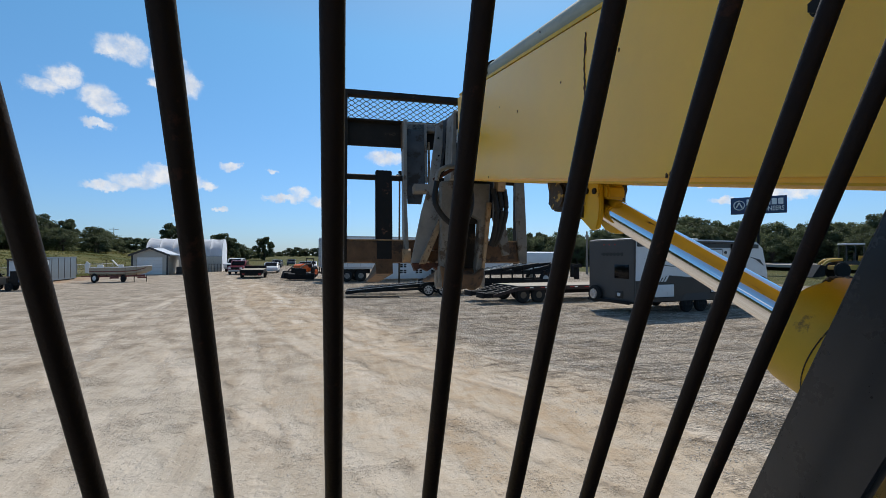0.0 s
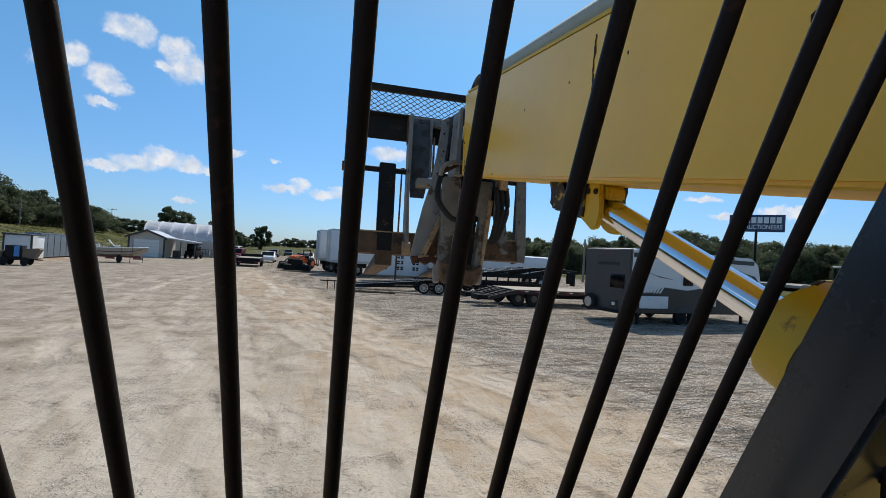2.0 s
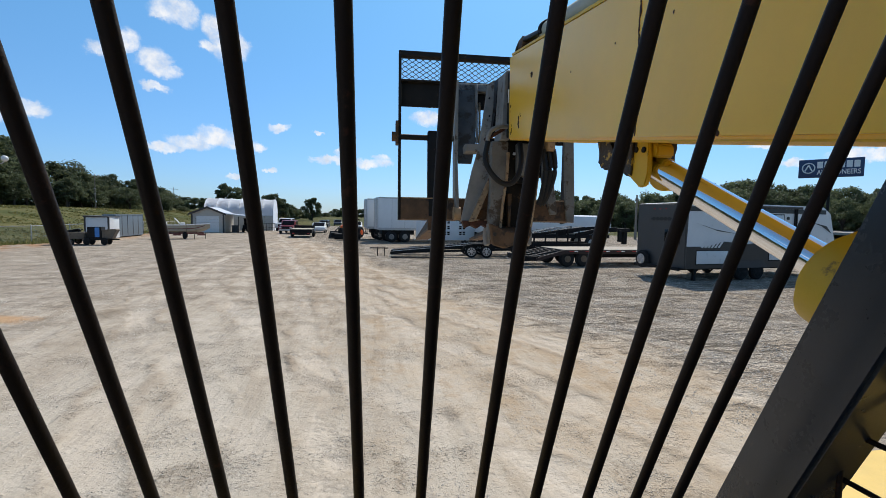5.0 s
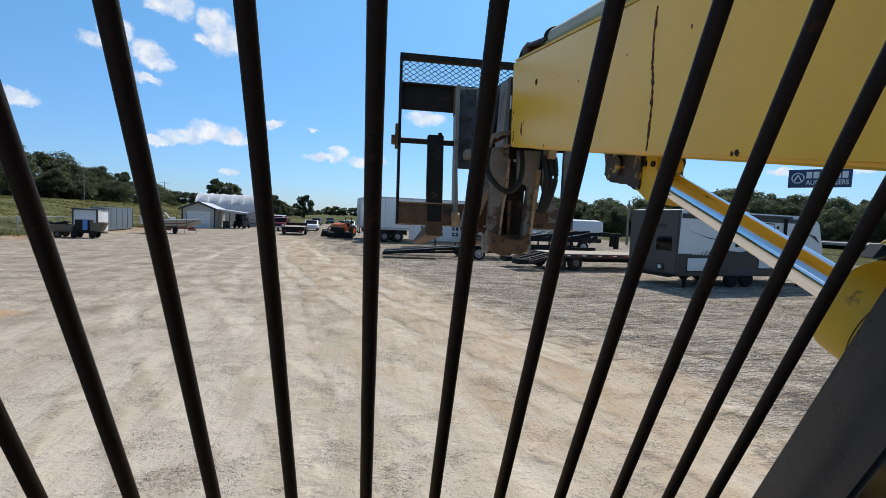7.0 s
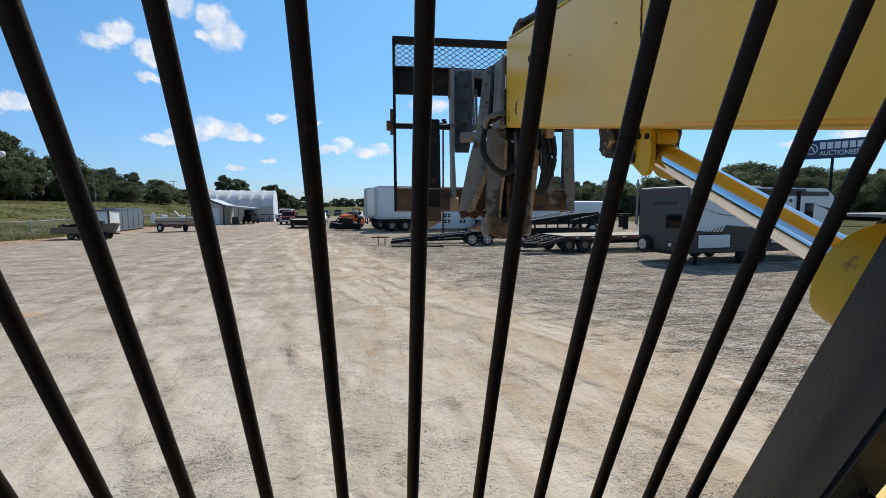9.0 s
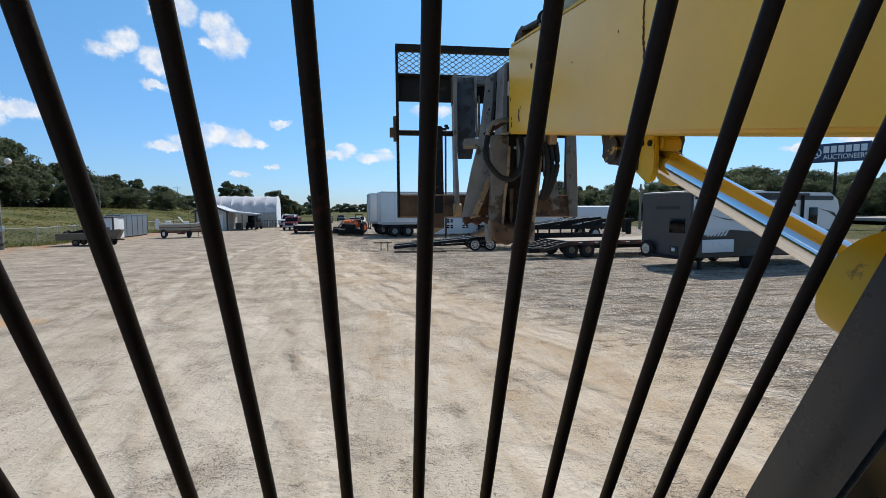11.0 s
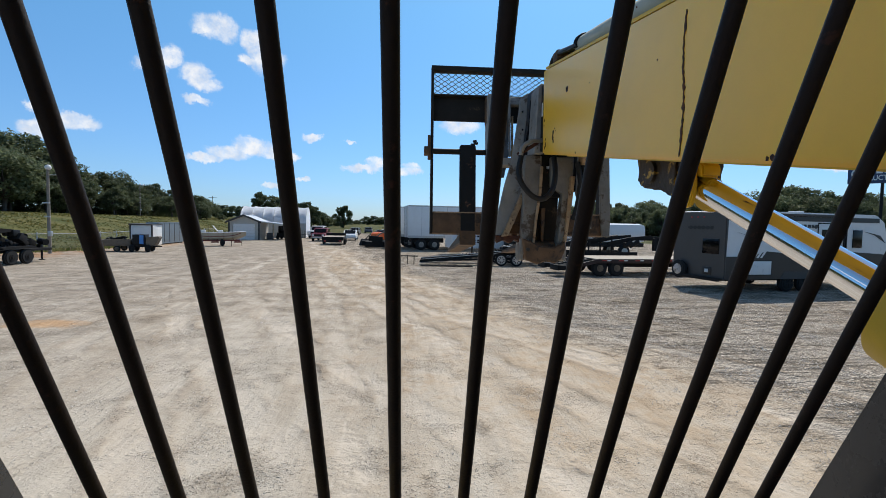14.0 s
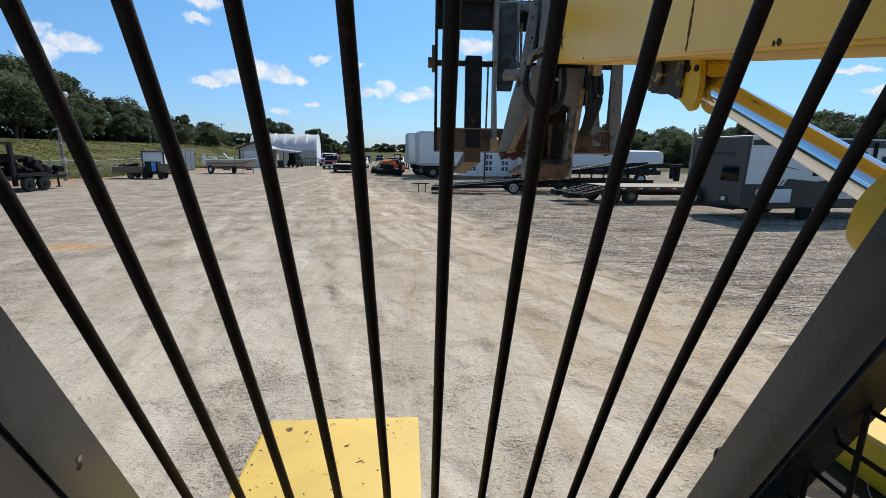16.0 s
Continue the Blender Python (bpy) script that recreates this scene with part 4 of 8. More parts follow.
# left and right hanging arms, thick and tapering towards the pivot
plate("pivot_plate", [(-0.05, 0.03), (0.062, 0.03), (0.056, -0.195), (0.032, -0.37), (0.014, -0.60), (-0.052, -0.60), (-0.058, -0.49), (-0.05, -0.33), (-0.052, -0.2)], 0.22, 0.29, ARM_STEEL, nose, "", 0.006)
plate("pivot_plate", [(0.115, 0.02), (0.264, 0.02), (0.259, -0.12), (0.238, -0.33), (0.214, -0.51), (0.17, -0.55), (0.188, -0.33), (0.196, -0.21), (0.12, -0.17)], 0.20, 0.28, ARM_STEEL, nose, "", 0.006)
plate("pivot_plate_edge", [(0.236, -0.10), (0.268, -0.10), (0.246, -0.33), (0.222, -0.52), (0.205, -0.52), (0.222, -0.33)], 0.182, 0.205, EDGE_RUST, nose)
plate("pivot_plate_edge", [(0.048, -0.04), (0.068, -0.04), (0.062, -0.20), (0.04, -0.37), (0.022, -0.58), (0.008, -0.58), (0.024, -0.37), (0.046, -0.20)], 0.205, 0.225, EDGE_RUST, nose)
plate("cross_box", [(0.0, 0.04), (0.30, 0.04), (0.296, -0.19), (0.21, -0.23), (0.05, -0.23), (0.004, -0.20)], 0.25, 0.36, DARK_STEEL, nose)
plate("slot", [(0.10, -0.035), (0.165, -0.035), (0.165, -0.052), (0.10, -0.052)], 0.243, 0.26, SIGN_WHITE, nose, "pale slot plate", 0)
# web coloured near black for the deep shadow between the arms
plate("centre_web", [(0.06, -0.06), (0.20, -0.10), (0.198, -0.33), (0.18, -0.59), (0.02, -0.59), (0.035, -0.30)], 0.30, 0.34, BROWN_BLACK_STEEL, nose, "inner web darkened for deep shadow")
plate("web_rib", [(0.075, -0.30), (0.105, -0.30), (0.098, -0.52), (0.082, -0.52)], 0.26, 0.30, RUST, nose)
bm = B()
rod(bm, (-0.045, 0.29, -0.575), (0.225, 0.29, -0.575), 0.058, 20)
part("pivot_tube", bm, RUST, nose, "rusty pivot tube", 40)
plate("pivot_apron", [(-0.061, -0.495), (0.006, -0.52), (0.05, -0.545), (0.15, -0.55), (0.214, -0.508), (0.218, -0.56), (0.194, -0.623), (0.15, -0.652), (0.092, -0.638), (0.04, -0.658), (-0.037, -0.634)], 0.17, 0.215, RUST, nose, "", 0.008)
for x in (-0.052, 0.226):
    bm = B()
    rod(bm, (x - 0.012, 0.29, -0.58), (x + 0.012, 0.29, -0.58), 0.066, 20)
    box(bm, (x - 0.012, 0.23, -0.635), (x + 0.012, 0.30, -0.50), None, 0.006)
    part("pivot_flange", bm, STEEL, nose, "", 40)
bm = B()
rod(bm, (-0.028, 0.160, -0.565), (-0.028, 0.18, -0.565), 0.012, 12)
part("flange_hole", bm, GREASE, nose)
bm = B()
pipe(bm, [(-0.11, 0.06, 0.0), (-0.125, 0.04, -0.13), (-0.055, 0.02, -0.235), (0.02, 0.02, -0.255), (0.075, 0.03, -0.20), (0.10, 0.06, -0.10), (0.10, 0.1, 0.0)], 0.0165, 12)
part("hose_loop", bm, HOSE, nose, "drooping black hydraulic hose loop", 60)
bm = B()
pipe(bm, [(-0.115, 0.05, 0.0), (-0.10, 0.05, 0.055), (-0.05, 0.06, 0.085), (0.02, 0.10, 0.10)], 0.014, 10)
part("steel_pipe", bm, STEEL, nose, "bent grey steel hydraulic pipe", 60)
plate("rusty_lip", [(-0.13, 0.02), (-0.02, 0.085), (0.0, 0.10), (0.0, 0.075), (-0.115, 0.0)], 0.09, 0.11, SCRAPE, nose)
bm = B()
box(bm, (0.286, 0.12, -0.036), (0.338, 0.2, 0.036), None, 0.008)
part("valve_block", bm, EDGE_RUST, nose, "", 40)
for i in range(3):
    bm = B()
    pipe(bm, [(0.27 + .035 * i, 0.16, -0.02), (0.29 + .03 * i, 0.15, -0.16), (0.275 + .02 * i, 0.17, -0.31), (0.262 + .012 * i, 0.19, -0.37)], 0.017, 10)
    part("hose", bm, HOSE, nose, "black hydraulic hose", 60)
plate("guard_tongue", [(0.31, -0.05), (0.35, -0.05), (0.33, -0.30), (0.29, -0.385), (0.285, -0.33)], 0.22, 0.235, DARK_STEEL, nose)

# ---- fork carriage on the boom nose ----
CARR = BOOM @ Matrix.Translation((-0.635, 0.42, -0.6)) @ Matrix.Rotation(radians(CARR_TILT), 4, "X") @ Matrix.Translation((0, 0, 0.6))
carriage = thing("fork_carriage", "rusty grey fork carriage with mesh load guard", "fork carriage", CARR)
W = 1.225
Z0, Z1 = -0.48, 0.685
for x in (0.0, W - 0.02):
    bm = B()
    if x == 0.0:
        prism(bm, [(-0.02, Z0), (0.06, Z0), (0.06, Z1), (-0.01, Z1)], x, x + 0.018, "x")
    else:
        prism(bm, [(-0.02, Z0), (0.16, Z0), (0.10, Z0 + 0.5), (0.03, Z1), (-0.02, Z1)], x, x + 0.018, "x")
    bmesh.ops.bevel(bm, geom=list(bm.edges), offset=0.003, segments=1, affect="EDGES")
    part("upright", bm, BROWN_BLACK_STEEL, carriage, "", 40)
bm = B()
box(bm, (0.0, -0.01, Z1 - 0.035), (W, 0.045, Z1), None, 0.004)
part("top_rail", bm, BROWN_BLACK_STEEL, carriage, "", 40)
bm = B()
box(bm, (0.018, 0.03, Z1 - 0.375), (W - 0.02, 0.045, Z1 - 0.205), None, 0.003)
box(bm, (0.018, -0.01, Z1 - 0.212), (W - 0.02, 0.045, Z1 - 0.20), None, 0.003)
part("guard_plate", bm, BROWN_BLACK_STEEL, carriage, "", 40)
# expanded metal between rail and plate
bm = B()
mz0, mz1 = Z1 - 0.205, Z1 - 0.033
rows_, cols_ = 5, 24
dx_, dz_ = (W - 0.04) / cols_, (mz1 - mz0) / rows_
for i in range(cols_):
    for j in range(rows_):
        cx, cz = 0.02 + (i + 0.5) * dx_, mz0 + (j + 0.5) * dz_
        l, r_, t_, b_ = (cx - dx_ / 2, 0.02, cz), (cx + dx_ / 2, 0.02, cz), (cx, 0.014, cz + dz_ / 2), (cx, 0.026, cz - dz_ / 2)
        for a, c in ((l, t_), (t_, r_), (r_, b_), (b_, l)):
            rod(bm, a, c, 0.0027, 4, ends=False)
tagged(part("expanded_mesh", bm, DARK_STEEL, carriage, "diamond expanded metal mesh"), kind="stuff")
bm = B()
rod(bm, (-0.035, 0.0, 0.085), (W + 0.02, 0.0, 0.085), 0.019, 16)
part("fork_shaft", bm, DARK_STEEL, carriage, "", 40)
bm = B()
box(bm, (-0.02, -0.025, 0.03), (0.0, 0.03, 0.19), None, 0.004)
rod(bm, (-0.045, 0, 0.085), (-0.018, 0, 0.085), 0.034, 8)
part("shaft_collar", bm, RUST, carriage, "", 40)
bm = B()
prism(bm, [(-0.03, Z0), (0.06, Z0), (0.06, Z0 + 0.14), (0.035, Z0 + 0.14), (0.035, Z0 + 0.02), (-0.03, Z0 + 0.02)], 0.018, W - 0.02, "x")
box(bm, (0.018, -0.028, Z0 + 0.004), (W - 0.02, -0.016, Z0 + 0.138), None, 0.003)
part("lower_rail", bm, RUST, carriage, "brown rusty lower rail", 40)
bm = B()
box(bm, (0.018, -0.032, Z0 + 0.139), (W - 0.02, 0.03, Z0 + 0.147), None, 0.002)
part("rail_lip", bm, EDGE_RUST, carriage)
for x in (0.20, 0.70):
    bm = B()
    prism(bm, [(-0.025, 0.13), (0.03, 0.13), (0.035, Z0 - 0.01), (1.1, Z0 - 0.045), (1.1, Z0 - 0.055), (0.0, Z0 - 0.065), (-0.03, Z0 - 0.04)], x, x + 0.108, "x")
    bmesh.ops.bevel(bm, geom=list(bm.edges), offset=0.006, segments=2, affect="EDGES")
    fork = part("fork", bm, DARK_STEEL, carriage, "worn black steel pallet fork", 40)
    bm = B()
    prism(bm, [(-0.034, Z0 - 0.075), (1.09, Z0 - 0.068), (1.1, Z0 - 0.05), (-0.034, Z0 + 0.0)], x + 0.001, x + 0.107, "x")
    part("fork_heel", bm, RUST, fork, "bare rusty fork heel and blade", 40)
# bracket in the middle: a back plate, a thin upright web and slanting hook plates
plate("back_plate", [(0.395, 0.465), (0.53, 0.465), (0.532, 0.05), (0.503, -0.09), (0.41, -0.09)], -0.02, -0.005, BLUE_STEEL, carriage, "dull blue-grey back plate")
plate("back_plate_rim", [(0.525, 0.465), (0.542, 0.465), (0.545, 0.05), (0.532, 0.05)], -0.045, -0.021, STEEL, carriage)
plate("stop_bar", [(0.552, 0.34), (0.566, 0.34), (0.566, 0.03), (0.552, 0.03)], -0.03, -0.01, EDGE_RUST, carriage)
bm = B()
prism(bm, [(-0.10, 0.46), (0.03, 0.46), (0.03, Z0 + 0.01), (-0.09, Z0 - 0.015), (-0.115, -0.38), (-0.06, -0.1)], 0.379, 0.400, "x")
web = part("web", bm, STEEL, carriage, "", 40)
bm = B()
rod(bm, (0.366, -0.085, Z0 + 0.035), (0.412, -0.085, Z0 + 0.035), 0.045, 16)
part("web_boss", bm, EDGE_RUST, web, "", 40)
plate("hook_plate", [(0.586, 0.417), (0.633, 0.45), (0.625, 0.265), (0.605, 0.12), (0.588, 0.047), (0.598, -0.115), (0.603, -0.212), (0.46, -0.50), (0.405, -0.505), (0.43, -0.39), (0.478, -0.173), (0.526, -0.009), (0.556, 0.19)],
      -0.16, -0.13, STEEL, carriage, "pale grey slanting hook plate", 0.004)
plate("hook_flange", [(0.596, -0.195), (0.622, -0.215), (0.495, -0.505), (0.452, -0.51)], -0.20, -0.155, EDGE_RUST, carriage, "tan rusty flange")
plate("hook_flange", [(0.61, -0.25), (0.635, -0.26), (0.575, -0.50), (0.535, -0.505)], -0.09, -0.055, RUST, carriage)
plate("hook_foot", [(0.41, -0.50), (0.60, -0.50), (0.575, -0.545), (0.545, -0.525), (0.51, -0.55), (0.47, -0.53), (0.43, -0.55)], -0.175, -0.12, SCRAPE, carriage, "dark rusty hook feet", 0.003)
plate("hook_cheek", [(0.634, 0.45), (0.702, 0.505), (0.702, 0.46), (0.658, 0.42), (0.648, 0.26), (0.628, 0.14), (0.606, 0.12), (0.626, 0.265)], -0.125, -0.095, BLUE_STEEL, carriage, "", 0.003)
# dark plate put where the hook's opening lies in shadow
plate("hook_cheek", [(0.658, 0.42), (0.72, 0.47), (0.72, 0.16), (0.632, 0.10), (0.648, 0.26)], -0.06, -0.03, DARK_STEEL, carriage, "", 0.003)
for z in (0.32, 0.20):
    bm = B()
    rod(bm, (0.596, -0.168, z), (0.596, -0.155, z), 0.006, 8)
    part("rivet", bm, DARK_STEEL, carriage)
plate("hook_plate", [(0.92, 0.44), (0.98, 0.46), (1.02, 0.1), (1.08, -0.44), (1.03, -0.445), (0.97, -0.2), (0.93, 0.1)], -0.12, -0.09, ARM_STEEL, carriage, "", 0.004)
plate("end_flange", [(1.165, 0.40), (1.235, 0.40), (1.235, -0.36), (1.228, -0.49), (1.175, -0.485), (1.165, -0.36)], -0.045, -0.022, ARM_STEEL, carriage, "dusty grey end flange", 0.003)
plate("foot_plate", [(0.45, Z0), (0.75, Z0), (0.72, Z0 + 0.07), (0.48, Z0 + 0.07)], -0.10, -0.03, RUST, carriage)
plate("lock_block", [(0.437, -0.038), (0.562, -0.034), (0.556, 0.016), (0.433, 0.012)], -0.15, -0.06, STEEL, carriage, "", 0.005)
plate("lock_block", [(0.59, -0.19), (0.625, -0.19), (0.625, -0.07), (0.59, -0.07)], -0.21, -0.16, DARK_STEEL, carriage, "", 0.005)
plate("hook_bar", [(0.38, 0.42), (0.95, 0.42), (0.95, 0.475), (0.38, 0.475)], -0.02, 0.03, STEEL, carriage, "", 0.005)
plate("rail_bracket", [(0.375, 0.28), (0.40, 0.28), (0.40, 0.47), (0.375, 0.47)], -0.03, 0.03, RUST, carriage)

# ---- lift cylinder under the boom ----
R0, R1 = Vector((0.945, 1.40, 2.534)), Vector((0.945, 0.72, 2.223))
axis_ = (R1 - R0).normalized()
bm = B()
rod(bm, R0 - axis_ * 0.005, R1 + axis_ * 0.3, 0.0400, 48)
part("cylinder_rod", bm, CHROME, tele, "polished chrome lift cylinder rod", 60)
bm = B()
rod(bm, R1 + axis_ * -0.02, R1 + axis_ * 1.9, 0.114, 48)
bmesh.ops.bevel(bm, geom=[e for e in bm.edges if e.calc_face_angle(0) > 1.0], offset=0.022, segments=4, affect="EDGES")
part("cylinder_barrel", bm, YELLOW_WORN, tele, "scuffed yellow lift cylinder barrel", 50)
bm = B()
prism(bm, [(1.412, 2.610), (1.324, 2.592), (1.320, 2.517), (1.323, 2.483), (1.338, 2.449), (1.369, 2.445), (1.438, 2.493), (1.428, 2.565)], 0.884, 0.902, "x")
bmesh.ops.bevel(bm, geom=list(bm.edges), offset=0.004, segments=2, affect="EDGES")
clevis = part("cylinder_clevis", bm, YELLOW_WORN, tele, "chipped yellow cylinder clevis", 40)
bm = B()
prism(bm, [(1.42, 2.612), (1.325, 2.595), (1.305, 2.582), (1.300, 2.565), (1.302, 2.54), (1.32, 2.54), (1.36, 2.556)], 0.903, 0.965, "x")
bmesh.ops.bevel(bm, geom=list(bm.edges), offset=0.006, segments=2, affect="EDGES")
part("clevis_block", bm, YELLOW_WORN, clevis, "", 40)
bm = B()
prism(bm, [(1.455, 2.50), (1.435, 2.462), (1.41, 2.446), (1.375, 2.436), (1.345, 2.436), (1.318, 2.446), (1.30, 2.47), (1.34, 2.54), (1.42, 2.56)], 0.968, 1.0, "x")
bmesh.ops.bevel(bm, geom=list(bm.edges), offset=0.006, segments=2, affect="EDGES")
part("far_cheek", bm, YELLOW_WORN, clevis, "", 40)
bm = B()
rod(bm, R0 - axis_ * 0.03, R0 + axis_ * 0.004, 0.047, 32)
part("rod_eye", bm, YELLOW_WORN, clevis, "", 50)
for y, z in ((1.388, 2.575), (1.345, 2.569)):
    bm = B()
    rod(bm, (0.879, y, z), (0.89, y, z), 0.010, 12)
    part("clevis_bolt", bm, DARK_STEEL, clevis, "", 40)
bm = B()
prism(bm, [(1.385, 2.62), (1.655, 2.66), (1.64, 2.56), (1.62, 2.53), (1.48, 2.51), (1.40, 2.475)], 0.875, 1.04, "x")
bmesh.ops.bevel(bm, geom=list(bm.edges), offset=0.010, segments=2, affect="EDGES")
bmesh.ops.subdivide_edges(bm, edges=list(bm.edges), cuts=4, use_grid_fill=True)
for v in bm.verts:
    v.co += Vector((noise.noise(v.co * 40), noise.noise(v.co * 40 + Vector((9, 0, 0))), noise.noise(v.co * 40 + Vector((0, 9, 0))))) * 0.006
grease = part("grease_block", bm, GREASE, tele, "boom bracket caked with black grease", 50)
bm = B()
rod(bm, (0.862, 1.545, 2.58), (0.885, 1.545, 2.58), 0.04, 20)
part("pin_end", bm, GREASE, grease, "", 50)
# old grease and rust round the upper lip of the barrel
up_ = axis_.cross(Vector((1, 0, 0))).normalized()
up_ = up_ if up_.z > 0 else -up_
bm = B()
arc = [R1 + axis_ * rw.uniform(-0.004, 0.012) + (up_ * math.cos(a) + Vector((1, 0, 0)) * math.sin(a)) * (0.106 + rw.uniform(0, 0.006)) for a in np.linspace(-0.35, 2.2, 26)]
pipe(bm, arc, 0.0065, 8)
for v in bm.verts:
    v.co += Vector((rw.uniform(-1, 1), rw.uniform(-1, 1), rw.uniform(-1, 1))) * 0.0016
part("grease_lip", bm, GREASE, tele, "dark greasy barrel lip", 60)
gp, gn_ = Vector((0.8632, 0.4486, 2.1882)), Vector((-0.752, -0.257, 0.607))


def gn_side(a):
    """A way across the barrel's skin at the grease point."""
    q = gn_.to_track_quat("Z", "Y")
    return q @ Vector((math.cos(a), math.sin(a), 0))


for k in range(22):
    a = rw.uniform(0, 6.28)
    q = gp + gn_side(a) * rw.uniform(0.006, 0.018)
    bm = B()
    bmesh.ops.create_icosphere(bm, subdivisions=1, radius=rw.uniform(0.001, 0.0028), matrix=Matrix.Translation(q) @ gn_.to_track_quat("Z", "Y").to_matrix().to_4x4() @ Matrix.Diagonal((1, 1, 0.25, 1)))
    part("grease_speck", bm, SCRAPE, tele)
for d_ in (0.075, 0.125):
    bm = B()
    ring_pts = [R1 + axis_ * d_ + (up_ * math.cos(a) + Vector((1, 0, 0)) * math.sin(a)) * 0.1142 for a in np.linspace(0, math.tau, 40)]
    pipe(bm, ring_pts, 0.0011, 6)
    part("seam_ring", bm, GREASE, tele, "", 60)
# grease point on the barrel, crusted round its nipple
bm = B()
bmesh.ops.create_icosphere(bm, subdivisions=3, radius=0.007, matrix=Matrix.Translation(gp) @ gn_.to_track_quat("Z", "Y").to_matrix().to_4x4() @ Matrix.Diagonal((1, 1.25, 0.22, 1)))
for v in bm.verts:
    v.co += Vector((rw.uniform(-1, 1), rw.uniform(-1, 1), rw.uniform(-1, 1))) * 0.0026
part("grease_crust", bm, SCRAPE, tele, "dark crusted grease", 60)
bm = B()
rod(bm, gp - gn_ * 0.004, gp + gn_ * 0.007, 0.003, 12, 0.002)
part("grease_nipple", bm, RUST, tele, "", 50)

# fender plates below the guard
bm = B()
box(bm, (-0.50, 0.62, 1.335), (0.05, 1.46, 1.35), None, 0.004)
for v in bm.verts:
    if v.co.y > 1.3 and v.co.x < -0.4:
        v.co.x += 0.02
part("front_plate", bm, PLATE_YELLOW, tele, "chipped yellow deck plate", 40)
bm = B()
box(bm, (-0.50, 0.62, 1.0), (0.05, 1.44, 1.334), None, 0.01)
part("front_box", bm, YELLOW_WORN, tele, "", 40)
bm = B()
box(bm, (1.22, 0.30, 1.585), (1.85, 1.12, 1.60), None, 0.004)
part("side_plate", bm, PLATE_YELLOW, tele, "chipped yellow deck plate", 40)
bm = B()
box(bm, (1.23, 0.32, 1.46), (1.84, 1.10, 1.584), None, 0.01)
part("side_box", bm, YELLOW_WORN, tele, "", 40)
rc = random.Random(14)


def chip(name, x, y, z, size, mat, parent, long=1.0, turn=0.0):
    """A thin ragged flake lying on a level plate."""
    bm = B()
    pts = []
    for k in range(9):
        a = k * math.tau / 9
        r = size * rc.uniform(0.45, 1.0)
        u, v = r * long * math.cos(a), r * math.sin(a)
        pts.append((x + u * math.cos(turn) - v * math.sin(turn), y + u * math.sin(turn) + v * math.cos(turn)))
    lo = [bm.verts.new((u, v, z)) for u, v in pts]
    hi = [bm.verts.new((u, v, z + 0.0008)) for u, v in pts]
    bm.faces.new(list(reversed(lo)))
    bm.faces.new(hi)
    for i in range(9):
        bm.faces.new((lo[i], lo[(i + 1) % 9], hi[(i + 1) % 9], hi[i]))
    part(name, bm, mat, parent)


for x, y, s_, lg, tn in ((-0.40, 1.40, 0.026, 1.3, 0.5), (-0.34, 1.38, 0.013, 1.8, 1.2), (-0.325, 1.33, 0.009, 1, 0), (-0.19, 1.30, 0.010, 2.4, 0.4), (-0.14, 1.22, 0.009, 3.0, 0.5),
                         (-0.06, 1.41, 0.010, 1, 0), (-0.062, 1.385, 0.006, 1, 0), (0.02, 1.43, 0.006, 1, 0), (-0.47, 1.22, 0.009, 1.6, 1.0), (-0.485, 1.15, 0.006, 2, 1.2),
                         (-0.28, 1.18, 0.005, 1, 0), (-0.12, 1.12, 0.006, 1.4, 0), (-0.36, 1.08, 0.006, 1, 0), (-0.24, 1.02, 0.007, 1.5, 0.8), (0.0, 1.05, 0.005, 1, 0), (-0.42, 0.98, 0.008, 1.2, 0.3)):
    chip("paint_chip", x, y, 1.3502, s_ * 0.55, CHIP, tele, lg, tn)
for _ in range(34):
    chip("paint_chip", rc.uniform(-0.48, 0.04), 1.45 - 0.5 * rc.random() ** 2, 1.3502, rc.uniform(0.0015, 0.0045), CHIP, tele, rc.uniform(1, 2), rc.uniform(0, 3))
for k in range(14):
    chip("paint_chip", -0.497 + rc.uniform(0, 0.006), 0.95 + 0.035 * k + rc.uniform(-0.01, 0.01), 1.3502, rc.uniform(0.002, 0.006), CHIP, tele, rc.uniform(1, 2), 1.5)
# scar on the door-side post
sp, sn = Vector((-0.5188, 0.6313, 1.7987)), Vector((0.9923, 0.1049, 0.0657))
for k, (du, dv, r) in enumerate(((0, 0, 0.007), (0.004, 0.012, 0.006), (-0.003, -0.011, 0.005), (0.03, -0.05, 0.002))):
    bm = B()
    bmesh.ops.create_icosphere(bm, subdivisions=2, radius=r, matrix=Matrix.Translation(sp + Vector((0, du, dv))) @ sn.to_track_quat("Z", "Y").to_matrix().to_4x4() @ Matrix.Diagonal((1.2, 0.8, 0.12, 1)))
    for v in bm.verts:
        v.co += Vector((0, rc.uniform(-1, 1), rc.uniform(-1, 1))) * 0.0012
    part("paint_scar", bm, STEEL if k % 2 else BROWN_BLACK_STEEL, post_l, "", 60)
# added black box: the wheel well's darkness is put into its colour
bm = B()
box(bm, (0.93, 0.32, 1.0), (1.84, 1.10, 1.455), None, 0.02)
part("inner_guard", bm, BROWN_BLACK_STEEL, tele, "black box for the dark wheel well", 40)
# low dome added for a rounded beige part of unknown use
bm = B()
bmesh.ops.create_uvsphere(bm, u_segments=24, v_segments=12, radius=0.05, matrix=Matrix.Translation((1.0, 0.84, 1.455)) @ Matrix.Diagonal((1, 1, 0.35, 1)))
part("filler_cap", bm, ARM_STEEL, tele, "dusty round dome", 60)
bm = B()
